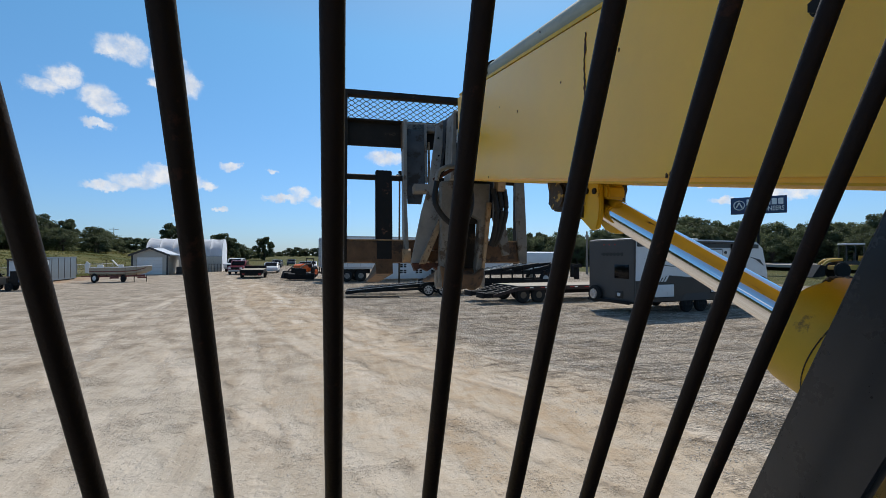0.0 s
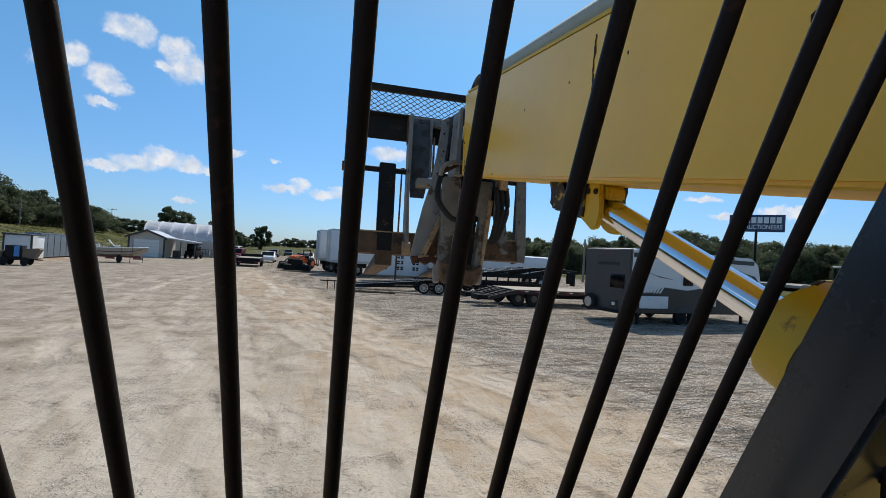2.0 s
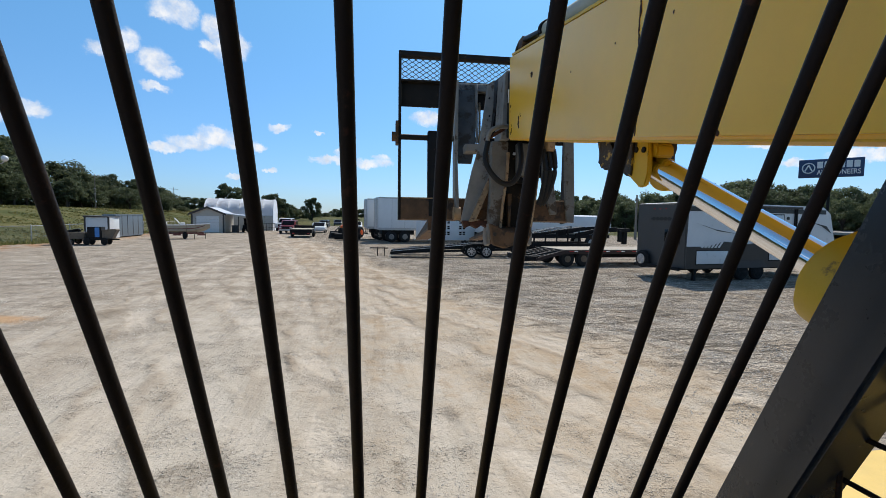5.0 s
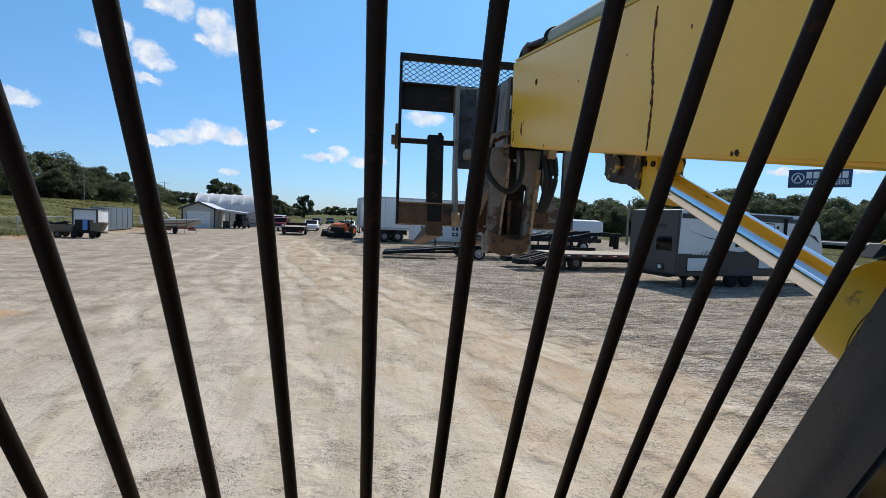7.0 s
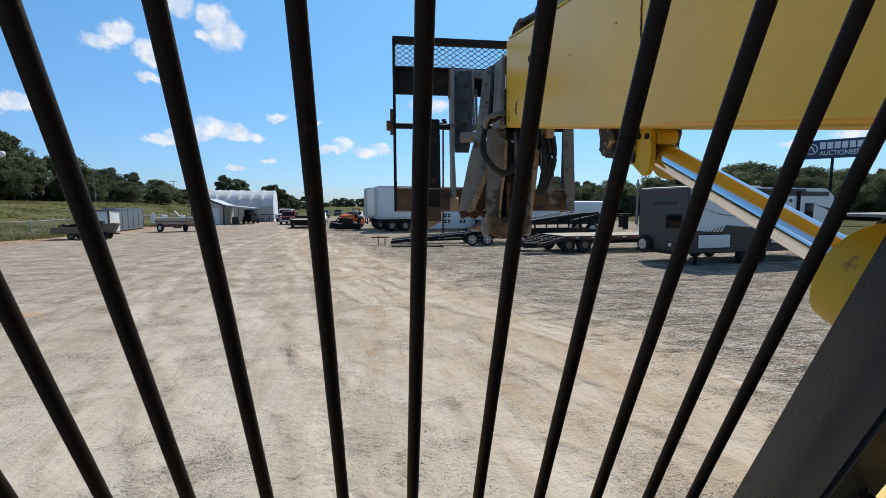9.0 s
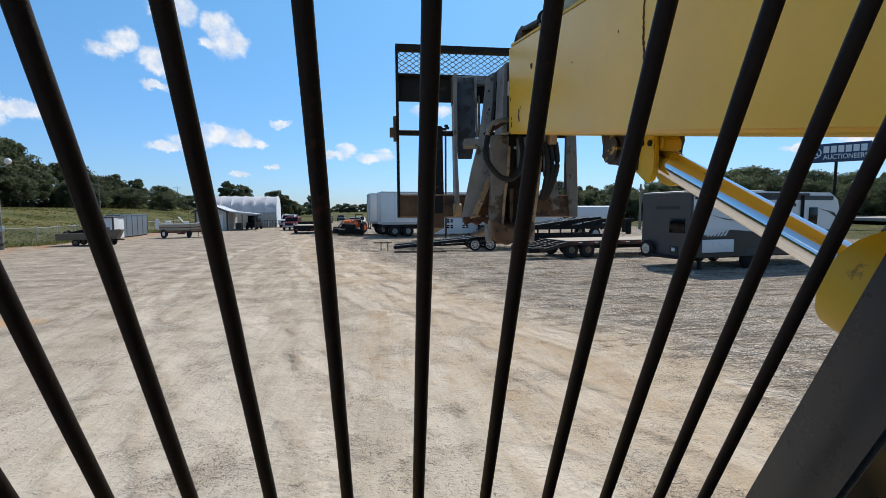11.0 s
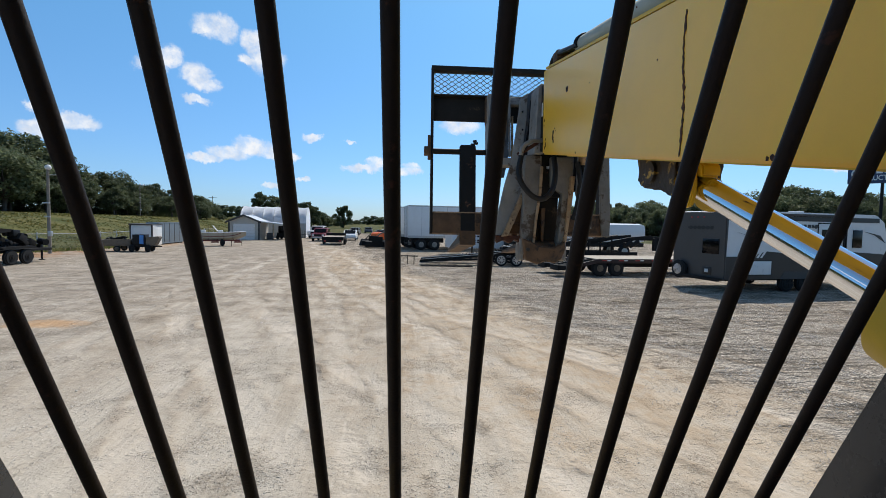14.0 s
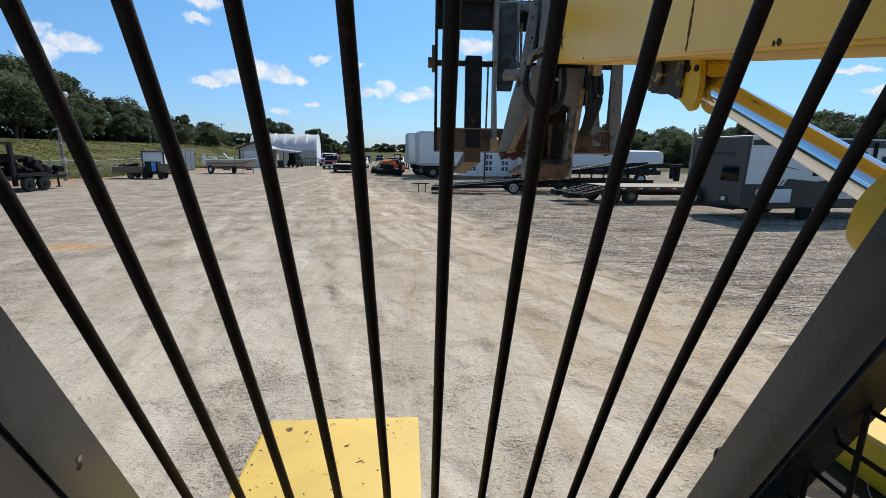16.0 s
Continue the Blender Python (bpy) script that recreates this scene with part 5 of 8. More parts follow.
pipe(bm, [(1.28, 0.93, 1.475), (1.22, 0.90, 1.47), (1.18, 0.84, 1.465), (1.21, 0.81, 1.475), (1.225, 0.83, 1.49)], 0.0018, 8)
part("wire_hook", bm, STEEL, tele, "bent grey wire hook", 60)
bm = B()
prism(bm, [(0.64, 2.62), (0.64, 2.352), (0.59, 2.327), (0.533, 2.316), (0.2, 2.28), (-0.6, 2.2), (-0.6, 2.5)], 1.14, 1.42, "x")
bmesh.ops.bevel(bm, geom=list(bm.edges), offset=0.006, segments=1, affect="EDGES")
housing = part("hose_housing", bm, BROWN_BLACK_STEEL, tele, "black hose housing beside the boom", 40)
# tan strip: the housing's lit edge put into colour
bm = B()
prism(bm, [(0.625, 2.424), (0.53, 2.426), (0.2, 2.39), (0.2, 2.386), (0.53, 2.420), (0.625, 2.418)], 1.134, 1.139, "x")
part("housing_lip", bm, EDGE_RUST, housing, "tan strip for the housing's lit edge")
# unseen yellow cover beside the cab, added to bounce light onto the post
bm = B()
box(bm, (0.80, -1.9, 1.0), (1.88, 0.20, 1.60), None, 0.04)
part("engine_cover", bm, PLATE_YELLOW, tele, "", 40)
# chassis and wheels carry all this; they stay out of sight below
bm = B()
box(bm, (-0.5, -2.6, 0.75), (1.3, 1.1, 1.24), None, 0.03)
part("chassis", bm, DARK_STEEL, tele, "", 40)
for wx in (-0.55, 1.65):
    for wy in (-2.1, 0.75):
        bm = B()
        rod(bm, (wx - 0.2, wy, 0.6), (wx + 0.2, wy, 0.6), 0.6, 28)
        bmesh.ops.bevel(bm, geom=[e for e in bm.edges if e.calc_face_angle(0) > 1.0], offset=0.06, segments=3, affect="EDGES")
        tyre = part("wheel", bm, RUBBER, tele, "", 50)
        bm = B()
        rod(bm, (wx - 0.21, wy, 0.6), (wx + 0.21, wy, 0.6), 0.3, 20)
        part("rim", bm, YELLOW_WORN, tyre, "", 50)
bm = B()
prism(bm, [(-2.9, 1.2), (-1.9, 1.2), (-1.95, 2.45), (-2.6, 2.5)], 0.80, 1.11, "x")
part("boom_tower", bm, YELLOW_WORN, tele, "", 40)


# ---- the parked things in the yard ----
def wheel(parent, x, y, z, r, w, rim_mat=ALLOY, spokes=0, rim_r=0.6, side=-1):
    """A tyre with tread shoulders, and a rim with hub and spokes facing side * y."""
    bm = B()
    rod(bm, (x, y - w / 2, z), (x, y + w / 2, z), r, 28)
    bmesh.ops.bevel(bm, geom=[e for e in bm.edges if e.calc_face_angle(0) > 1.0], offset=min(w * 0.25, r * 0.2), segments=3, affect="EDGES")
    ty = part("wheel", bm, RUBBER, parent, "", 50)
    bm = B()
    f = y + side * (w / 2 + 0.006)
    rr = r * rim_r
    if spokes:
        pipe_r = rr * 0.1
        ring = [(x + rr * math.cos(a), f, z + rr * math.sin(a)) for a in np.linspace(0, 2 * math.pi, 25)]
        for a, c in zip(ring, ring[1:]):
            rod(bm, a, c, pipe_r, 6)
        for k in range(spokes):
            a = 2 * math.pi * k / spokes
            rod(bm, (x, f, z), (x + rr * math.cos(a), f, z + rr * math.sin(a)), rr * 0.11, 6)
        rod(bm, (x, f - 0.02, z), (x, f + 0.02, z), rr * 0.25, 12)
    else:
        rod(bm, (x, f - 0.012, z), (x, f + 0.012, z), rr, 20)
        rod(bm, (x, f + side * 0.012, z), (x, f + side * 0.05, z), rr * 0.4, 14)
        for k in range(8):
            a = 2 * math.pi * k / 8
            rod(bm, (x + rr * .66 * math.cos(a), f, z + rr * .66 * math.sin(a)), (x + rr * .66 * math.cos(a), f + side * 0.03, z + rr * .66 * math.sin(a)), rr * 0.07, 6)
    part("rim", bm, rim_mat, ty, "", 50)
    return ty


def at_row(x, y, turn=7.5, z=0.0):
    return pose(x, y, z, 0, 0, turn)


def panel_box(parent, name, lo, hi, mat, label="", bevel=0.02, smooth=40):
    bm = B()
    box(bm, lo, hi, None, bevel)
    return part(name, bm, mat, parent, label, smooth)


# travel trailer: local x along its length from the rear, y away from the yard lane
def travel_trailer():
    t = thing("travel_trailer", "grey and white travel trailer on tandem axles", "camper trailer", at_row(12.12, 15.65, 8.0) @ Matrix.Diagonal((1.0, 1.04, 1.02, 1)))
    L_, Wd = 8.3, 2.5
    bm = B()
    prism(bm, [(0.0, 0.52), (0.0, 2.98), (0.25, 3.05), (7.5, 3.02), (7.95, 2.75), (8.3, 1.6), (8.3, 0.75), (7.9, 0.52)], 0, Wd, "y")
    bmesh.ops.bevel(bm, geom=list(bm.edges), offset=0.05, segments=2, affect="EDGES")
    body = part("body", bm, WHITE_CLEAN, t, "white fibreglass sidewalls", 40)
    # lower charcoal band and grey rear cap
    bm = B()
    prism(bm, [(0.02, 0.50), (0.02, 1.35), (1.1, 1.35), (1.9, 1.55), (3.3, 1.45), (4.6, 1.62), (7.9, 1.45), (8.28, 1.3), (8.28, 0.8), (7.9, 0.50)], -0.012, 0.01, "y")
    part("skirt", bm, CHARCOAL, t, "charcoal lower sidewall", 40)
    bm = B()
    prism(bm, [(-0.02, 0.5), (-0.02, 3.0), (0.12, 3.04), (0.10, 2.2), (0.07, 1.4), (0.07, 0.5)], -0.016, Wd + 0.016, "y")
    bmesh.ops.bevel(bm, geom=list(bm.edges), offset=0.03, segments=2, affect="EDGES")
    part("rear_cap", bm, GREY_GEL, t, "matt grey rear wall", 40)
    # rear window, lamps, hatch, bumper, spare wheel
    for name, y0, y1, z0, z1, mat in (("rear_window", 0.25, 1.0, 1.42, 1.98, GLASS_DARK), ("rear_hatch", 0.55, 0.95, 0.62, 0.92, CHARCOAL),
                                       ("hatch_label", 0.68, 0.85, 0.70, 0.84, WHITE_CLEAN)):
        bm = B()
        box(bm, (-0.045 - (0.01 if "label" in name else 0), y0, z0), (-0.018, y1, z1), None, 0.02)
        part(name, bm, mat, t, "", 40)
    for y in (0.95, 1.25, 1.55):
        bm = B()
        box(bm, (-0.035, y, 2.78), (-0.015, y + 0.08, 2.83), None, 0.004)
        part("marker_lamp", bm, RED_PLASTIC, t)
    bm = B()
    box(bm, (-0.028, 0.55, 2.36), (-0.018, 1.75, 2.44))
    for i in range(6):
        box(bm, (-0.03, 0.55 + 0.2 * i, 2.33), (-0.019, 0.67 + 0.2 * i, 2.47))
    part("brand_band", bm, CHARCOAL, t)
    bm = B()
    box(bm, (-0.22, 0.1, 0.42), (-0.1, Wd - 0.1, 0.55), None, 0.02)
    part("bumper", bm, DARK_STEEL, t, "", 40)
    bm = B()
    rod(bm, (-0.24, 2.0, 0.72), (-0.04, 2.0, 0.72), 0.36, 28)
    bmesh.ops.bevel(bm, geom=[e for e in bm.edges if e.calc_face_angle(0) > 1.0], offset=0.05, segments=3, affect="EDGES")
    spare = part("spare_wheel", bm, RUBBER, t, "", 50)
    bm = B()
    for k in range(8):
        a = k * math.pi / 4
        rod(bm, (-0.25, 2.0, 0.72), (-0.25, 2.0 + 0.19 * math.cos(a), 0.72 + 0.19 * math.sin(a)), 0.03, 6)
    rod(bm, (-0.255, 2.0, 0.72), (-0.235, 2.0, 0.72), 0.21, 20)
    part("rim", bm, ALLOY, spare, "", 50)
    # side: storage hatch, stripes, windows, door
    for name, x0, x1, z0, z1, mat, d in (("storage_door", 0.55, 2.15, 0.68, 1.18, WHITE_CLEAN, 0.03), ("storage_door_seal", 0.52, 2.18, 0.65, 1.21, DARK_STEEL, 0.02),
                                          ("side_window", 3.0, 3.6, 1.65, 2.35, GLASS_DARK, 0.03), ("side_window", 6.2, 6.7, 1.7, 2.4, GLASS_DARK, 0.03),
                                          ("entry_door", 4.4, 5.1, 0.8, 2.62, WHITE_CLEAN, 0.03), ("entry_door_seal", 4.36, 5.14, 0.76, 2.66, DARK_STEEL, 0.02)):
        bm = B()
        box(bm, (x0, -d, z0), (x1, -0.005, z1), None, 0.02)
        part(name, bm, mat, t, "", 40)
    for i in range(6):
        bm = B()
        prism(bm, [(0.75 + 0.17 * i, 1.30), (0.85 + 0.17 * i, 1.30), (1.05 + 0.17 * i, 1.55), (0.95 + 0.17 * i, 1.55)], -0.02, -0.011, "y")
        part("stripe", bm, WHITE_CLEAN, t)
    bm = B()
    prism(bm, [(0.5, 2.25), (1.6, 1.95), (2.6, 1.85), (1.4, 2.02)], -0.018, -0.008, "y")
    part("swoosh", bm, CHARCOAL, t)
    bm = B()
    prism(bm, [(6.8, 2.35), (7.7, 2.2), (8.0, 1.9), (7.4, 2.2)], -0.018, -0.008, "y")
    part("swoosh", bm, CHARCOAL, t)
    # charcoal strip in place of the shadow below roof edge and awning
    bm = B()
    box(bm, (0.14, -0.02, 2.70), (7.6, -0.004, 2.88), None, 0.004)
    part("roof_band", bm, CHARCOAL, t, "black band for the roof edge's shadow")
    for i, w in enumerate((0.16, 0.1, 0.16, 0.13, 0.16, 0.1, 0.15)):
        bm = B()
        box(bm, (3.05 + 0.2 * i, -0.016, 2.46), (3.05 + 0.2 * i + w, -0.004, 2.58))
        part("lettering_bar", bm, CHARCOAL, t)
    for x in (4.25, 5.35):
        bm = B()
        rod(bm, (x, -0.03, 2.5), (x, -0.004, 2.5), 0.07, 16)
        part("speaker", bm, CHARCOAL, t)
    bm = B()
    box(bm, (4.55, -0.038, 1.75), (4.95, -0.031, 2.4), None, 0.003)
    part("door_window", bm, GLASS_DARK, t)
    bm = B()
    box(bm, (0.4, -0.09, 2.88), (6.1, -0.015, 2.98), None, 0.03)
    part("awning_roll", bm, TRIM_DARK, t, "", 40)
    for x in (5.8, 5.7):
        bm = B()
        box(bm, (x, -0.06, 0.9), (x + 0.05, -0.012, 2.9), None, 0.01)
        part("awning_arm", bm, DARK_STEEL, t)
    bm = B()
    prism(bm, [(2.2, 3.04), (3.1, 3.03), (2.95, 3.3), (2.35, 3.32)], 0.9, 1.6, "y")
    bmesh.ops.bevel(bm, geom=list(bm.edges), offset=0.05, segments=2, affect="EDGES")
    part("air_conditioner", bm, CHARCOAL, t, "", 40)
    bm = B()
    box(bm, (4.6, 1.0, 3.0), (5.0, 1.4, 3.14), None, 0.04)
    part("roof_vent", bm, WHITE_CLEAN, t, "", 40)
    for x in (3.05, 3.9):
        wheel(t, x, 0.12, 0.34, 0.34, 0.21, DARK_STEEL, 6)
        wheel(t, x, 2.38, 0.34, 0.34, 0.21, ALLOY, 0)
    bm = B()
    prism(bm, [(2.6, 0.5), (2.8, 0.78), (4.15, 0.78), (4.35, 0.5)], -0.02, 0.012, "y")
    part("wheel_arch", bm, TRIM_DARK, t)
    bm = B()
    box(bm, (0.1, 0.3, 0.42), (8.9, 0.42, 0.53), None, 0.01)
    box(bm, (0.1, 2.1, 0.42), (8.9, 2.2, 0.53), None, 0.01)
    box(bm, (8.2, 1.15, 0.42), (9.5, 1.35, 0.53), None, 0.01)
    part("frame", bm, DARK_STEEL, t, "", 40)
    for x in (0.7, 7.2):
        bm = B()
        box(bm, (x, 0.2, 0.0), (x + 0.1, 0.3, 0.45))
        part("stabiliser_jack", bm, DARK_STEEL, t)


travel_trailer()


def flat_deck(name, label, m, length, deck_z, dove, wheels, group):
    """Flat-deck trailer with planks, steel side rail, dovetail, ramps and wheels under the deck."""
    t = thing(name, label, "trailer", m, group)
    Wd = 2.5
    n = 12
    for i in range(n):
        bm = B()
        y0 = Wd * i / n + 0.006
        box(bm, (dove, y0, deck_z), (length, y0 + Wd / n - 0.012, deck_z + 0.045), None, 0.006)
        part("plank", bm, PLANK, t)
    for y in (-0.03, Wd):
        bm = B()
        box(bm, (dove, y, deck_z - 0.17), (length, y + 0.03, deck_z + 0.03), None, 0.006)
        part("side_rail", bm, RAIL_BROWN, t, "dark red-brown steel side rail", 40)
    bm = B()
    for i in range(9):
        x = dove + (length - dove) * (i + 0.3) / 9
        box(bm, (x, -0.036, deck_z - 0.06), (x + 0.25, -0.028, deck_z - 0.02))
    part("reflector", bm, RED_PLASTIC, t)
    bm = B()
    for i in range(9):
        x = dove + (length - dove) * (i + 0.3) / 9 + 0.27
        box(bm, (x, -0.036, deck_z - 0.06), (x + 0.2, -0.028, deck_z - 0.02))
    part("reflector", bm, SIGN_WHITE, t, "white reflector strip")
    # dovetail: sloping side beams with angle-iron cleats, open between
    for y in (-0.03, 0.78, 1.62, Wd - 0.09):
        bm = B()
        prism(bm, [(0, deck_z - 0.50), (dove, deck_z - 0.17), (dove, deck_z + 0.03), (0, deck_z - 0.36)], y, y + 0.12, "y")
        part("dovetail_beam", bm, RAIL_BROWN, t, "", 40)
    for i in range(7):
        bm = B()
        x = 0.1 + (dove - 0.15) * i / 6
        z = deck_z - 0.36 + 0.39 * x / dove
        box(bm, (x - 0.04, 0.0, z - 0.05), (x + 0.04, Wd, z + 0.015), None, 0.006)
        part("cleat", bm, BLACK_PAINT, t)
    for y in (0.05, 1.55):
        bm = B()
        for k in range(6):
            box(bm, (-0.45, y + 0.15 * k, deck_z - 0.5), (0.7, y + 0.15 * k + 0.05, deck_z - 0.28), None, 0.01)
        box(bm, (-0.5, y, deck_z - 0.52), (-0.4, y + 0.85, deck_z - 0.26), None, 0.01)
        part("ramp", bm, BLACK_PAINT, t, "black folded loading ramp", 40)
    bm = B()
    for y in (0.55, 1.9):
        box(bm, (dove, y, deck_z - 0.4), (length, y + 0.1, deck_z - 0.02), None, 0.01)
    part("frame", bm, BLACK_PAINT, t, "", 40)
    for x in wheels:
        wheel(t, x, 0.22, 0.40, 0.40, 0.24, FADED_BROWN, 0, 0.42)
        wheel(t, x, 2.28, 0.40, 0.40, 0.24, STEEL, 0, 0.42)
    bm = B()
    box(bm, (length - 0.3, 0.9, deck_z - 0.3), (length + 1.6, 1.6, deck_z - 0.1), None, 0.02)
    box(bm, (length + 1.3, 1.1, 0.0), (length + 1.45, 1.4, deck_z + 0.6), None, 0.02)
    part("gooseneck", bm, BLACK_PAINT, t, "", 40)
    return t


flat_deck("flat_deck_trailer", "black gooseneck trailer with worn plank deck", at_row(8.1, 20.8, 5.0), 9.5, 0.82, 1.5, (1.75, 2.65), "parked trailers")


def car_hauler():
    """Low black car hauler with a slightly raised tilt deck and alloy wheels."""
    t = thing("car_hauler", "low black open car hauler with alloy wheels", "trailer", at_row(1.35, 26.6, -5.0), "parked trailers")
    for y in (0.15, 1.55):
        bm = B()
        prism(bm, [(0, 0.18), (0.1, 0.12), (5.2, 0.68), (7.6, 0.82), (7.6, 0.9), (5.1, 0.78), (0.05, 0.3)], y, y + 0.55, "y")
        part("runway", bm, BLACK_PAINT, t, "", 40)
        bm = B()
        for k in range(22):
            x = 0.2 + k * 0.22
            box(bm, (x, y + 0.02, 0.31 + 0.105 * (x - 0.05)), (x + 0.05, y + 0.53, 0.335 + 0.105 * (x - 0.05)))
        part("cleat", bm, DARK_STEEL, t)
        bm = B()
        prism(bm, [(0.05, 0.302), (5.1, 0.785), (5.1, 0.81), (0.05, 0.325)], y, y + 0.03, "y")
        part("edge_strip", bm, GALV, t)
    bm = B()
    for y in (0.05, 2.2):
        prism(bm, [(0.9, 0.22), (7.7, 0.45), (7.7, 0.6), (0.9, 0.34)], y, y + 0.08, "y")
    for x in (1.2, 2.2, 3.0, 6.0, 7.0):
        box(bm, (x, 0.1, 0.25 + 0.03 * x), (x + 0.09, 2.2, 0.34 + 0.03 * x))
    part("frame", bm, BLACK_PAINT, t, "", 40)
    for x in (4.8, 5.7):
        wheel(t, x, 0.0, 0.36, 0.36, 0.24, ALLOY, 8, 0.62)
        wheel(t, x, 2.3, 0.36, 0.36, 0.24, ALLOY, 8, 0.62)
    bm = B()
    pts = [(4.3, 0.42)] + [(5.25 - 0.95 * math.cos(a), 0.42 + 0.42 * math.sin(a) ** 0.5) for a in np.linspace(0.15, 2.99, 12)] + [(6.2, 0.42), (6.15, 0.42)]
    prism(bm, pts + [(6.05, 0.55), (5.75, 0.78), (4.75, 0.78), (4.45, 0.55)], -0.16, 0.14, "y")
    part("fender", bm, BLACK_PAINT, t, "", 40)
    bm = B()
    prism(bm, [(7.6, 0.45), (9.4, 0.5), (9.4, 0.62), (7.6, 0.6)], 1.1, 1.25, "y")
    box(bm, (8.9, 1.1, 0.0), (9.0, 1.22, 0.9), None, 0.01)
    part("tongue", bm, BLACK_PAINT, t, "", 40)
    bm = B()
    for x in (-0.75, -0.35):
        box(bm, (x, 0.3, 0.0), (x + 0.05, 0.34, 0.55))
    box(bm, (-1.15, 0.29, 0.46), (-0.1, 0.35, 0.52), None, 0.008)
    part("jack_stand", bm, DARK_STEEL, t)
    bm = B()
    for k in range(9):
        box(bm, (0.1 + 0.36 * k, -1.1, 0.012), (0.16 + 0.36 * k, -0.5, 0.05))
    for y in (-1.1, -0.82, -0.54):
        box(bm, (0.1, y, 0.02), (3.05, y + 0.05, 0.06))
    g = thing("loading_ramp", "black steel ramp grate lying on gravel", "ramp", at_row(1.35, 26.6, -5.0), "loose ramps")
    part("grate", bm, BLACK_PAINT, g)


car_hauler()


def deck_over():
    """Long black hauler behind, its ramp deck climbing towards a gooseneck."""
    t = thing("ramp_hauler", "long black hauler with inclined ramp deck", "trailer", at_row(7.0, 27.0, 6.0), "parked trailers")
    for y in (0.1, 1.7):
        bm = B()
        prism(bm, [(0, 0.85), (7.2, 1.75), (7.2, 1.9), (0, 1.0)], y, y + 0.6, "y")
        part("runway", bm, BLACK_PAINT, t, "", 40)
    for i in range(9):
        bm = B()
        x = 0.3 + 0.8 * i
        box(bm, (x, 0.05, 0.6), (x + 0.08, 0.12, 0.9 + 0.125 * x))
        part("strut", bm, BLACK_PAINT, t)
    bm = B()
    for y in (0.05, 2.25):
        box(bm, (-0.6, y, 0.6), (8.6, y + 0.12, 0.82), None, 0.01)
        prism(bm, [(6.5, 1.2), (8.2, 1.55), (9.6, 1.7), (9.6, 1.9), (8.0, 1.78), (6.5, 1.45)], y, y + 0.12, "y")
    box(bm, (8.9, 0.9, 1.55), (11.3, 1.4, 1.8), None, 0.02)
    box(bm, (10.9, 1.0, 0.7), (11.15, 1.3, 1.8), None, 0.02)
    box(bm, (9.9, 0.2, 0.9), (10.1, 0.4, 1.7), None, 0.02)
    part("frame", bm, BLACK_PAINT, t, "", 40)
    for i in range(14):
        bm = B()
        x = 0.2 + 0.46 * i
        box(bm, (x, 0.04, 1.02 + 0.125 * x), (x + 0.1, 2.3, 1.06 + 0.125 * x))
        part("cleat", bm, GALV, t)
    for x in (3.2, 4.2):
        wheel(t, x, 0.2, 0.4, 0.4, 0.24, STEEL, 0, 0.42)
        wheel(t, x, 2.2, 0.4, 0.4, 0.24, GALV, 0, 0.55)
    bm = B()
    rod(bm, (7.6, 0.0, 1.2), (8.1, 0.0, 1.45), 0.16, 14)
    rod(bm, (8.0, 0.0, 1.2), (8.6, 0.0, 1.5), 0.14, 14)
    part("winch_drum", bm, DARK_STEEL, t, "", 40)


deck_over()


def white_tank():
    t = thing("tank_trailer", "long white rounded tank trailer", "tank trailer", at_row(8.7, 33.3, 7.5), "parked trailers")
    bm = B()
    box(bm, (0, 0, 1.15), (11.5, 2.3, 2.72), None, 0.45)
    part("tank", bm, WHITE_CLEAN, t, "", 50)
    bm = B()
    box(bm, (0.1, 0.2, 0.85), (11.4, 2.1, 1.16), None, 0.02)
    part("frame", bm, DARK_STEEL, t, "", 40)
    for x in (2.0, 3.0, 9.5):
        wheel(t, x, 0.1, 0.5, 0.5, 0.28, GALV, 0, 0.55)
        wheel(t, x, 2.2, 0.5, 0.5, 0.28, GALV, 0, 0.55)


white_tank()


def livestock_trailer():
    t = thing("livestock_trailer", "white slatted livestock trailer with square vents", "livestock trailer", at_row(4.3, 35.2, 7.5), "parked trailers")
    panel_box(t, "body", (0, 0, 0.55), (8.2, 2.1, 2.5), WHITE_PANEL, "", 0.03)
    for r_ in range(3):
        for g in range(6):
            for k in range(2):
                bm = B()
                x = 0.45 + 1.3 * g + 0.3 * k
                z = 0.98 + 0.45 * r_
                for q in range(2):
                    box(bm, (x, -0.02, z + 0.15 * q), (x + 0.2, -0.004, z + 0.15 * q + 0.11))
                part("vent", bm, GLASS_DARK, t)
    for z in (0.85, 1.3, 1.75, 2.2):
        bm = B()
        box(bm, (0, -0.025, z), (8.2, -0.003, z + 0.05))
        part("rail", bm, WHITE_PANEL, t)
    for x in (4.6, 5.5):
        wheel(t, x, -0.02, 0.37, 0.37, 0.22, ALLOY, 0)
        wheel(t, x, 2.1, 0.37, 0.37, 0.22, ALLOY, 0)
    bm = B()
    prism(bm, [(4.05, 0.5), (4.2, 0.85), (5.9, 0.85), (6.05, 0.5), (5.9, 0.5), (5.8, 0.78), (4.3, 0.78), (4.2, 0.5)], -0.2, 0.0, "y")
    part("fender", bm, DARK_STEEL, t)


livestock_trailer()


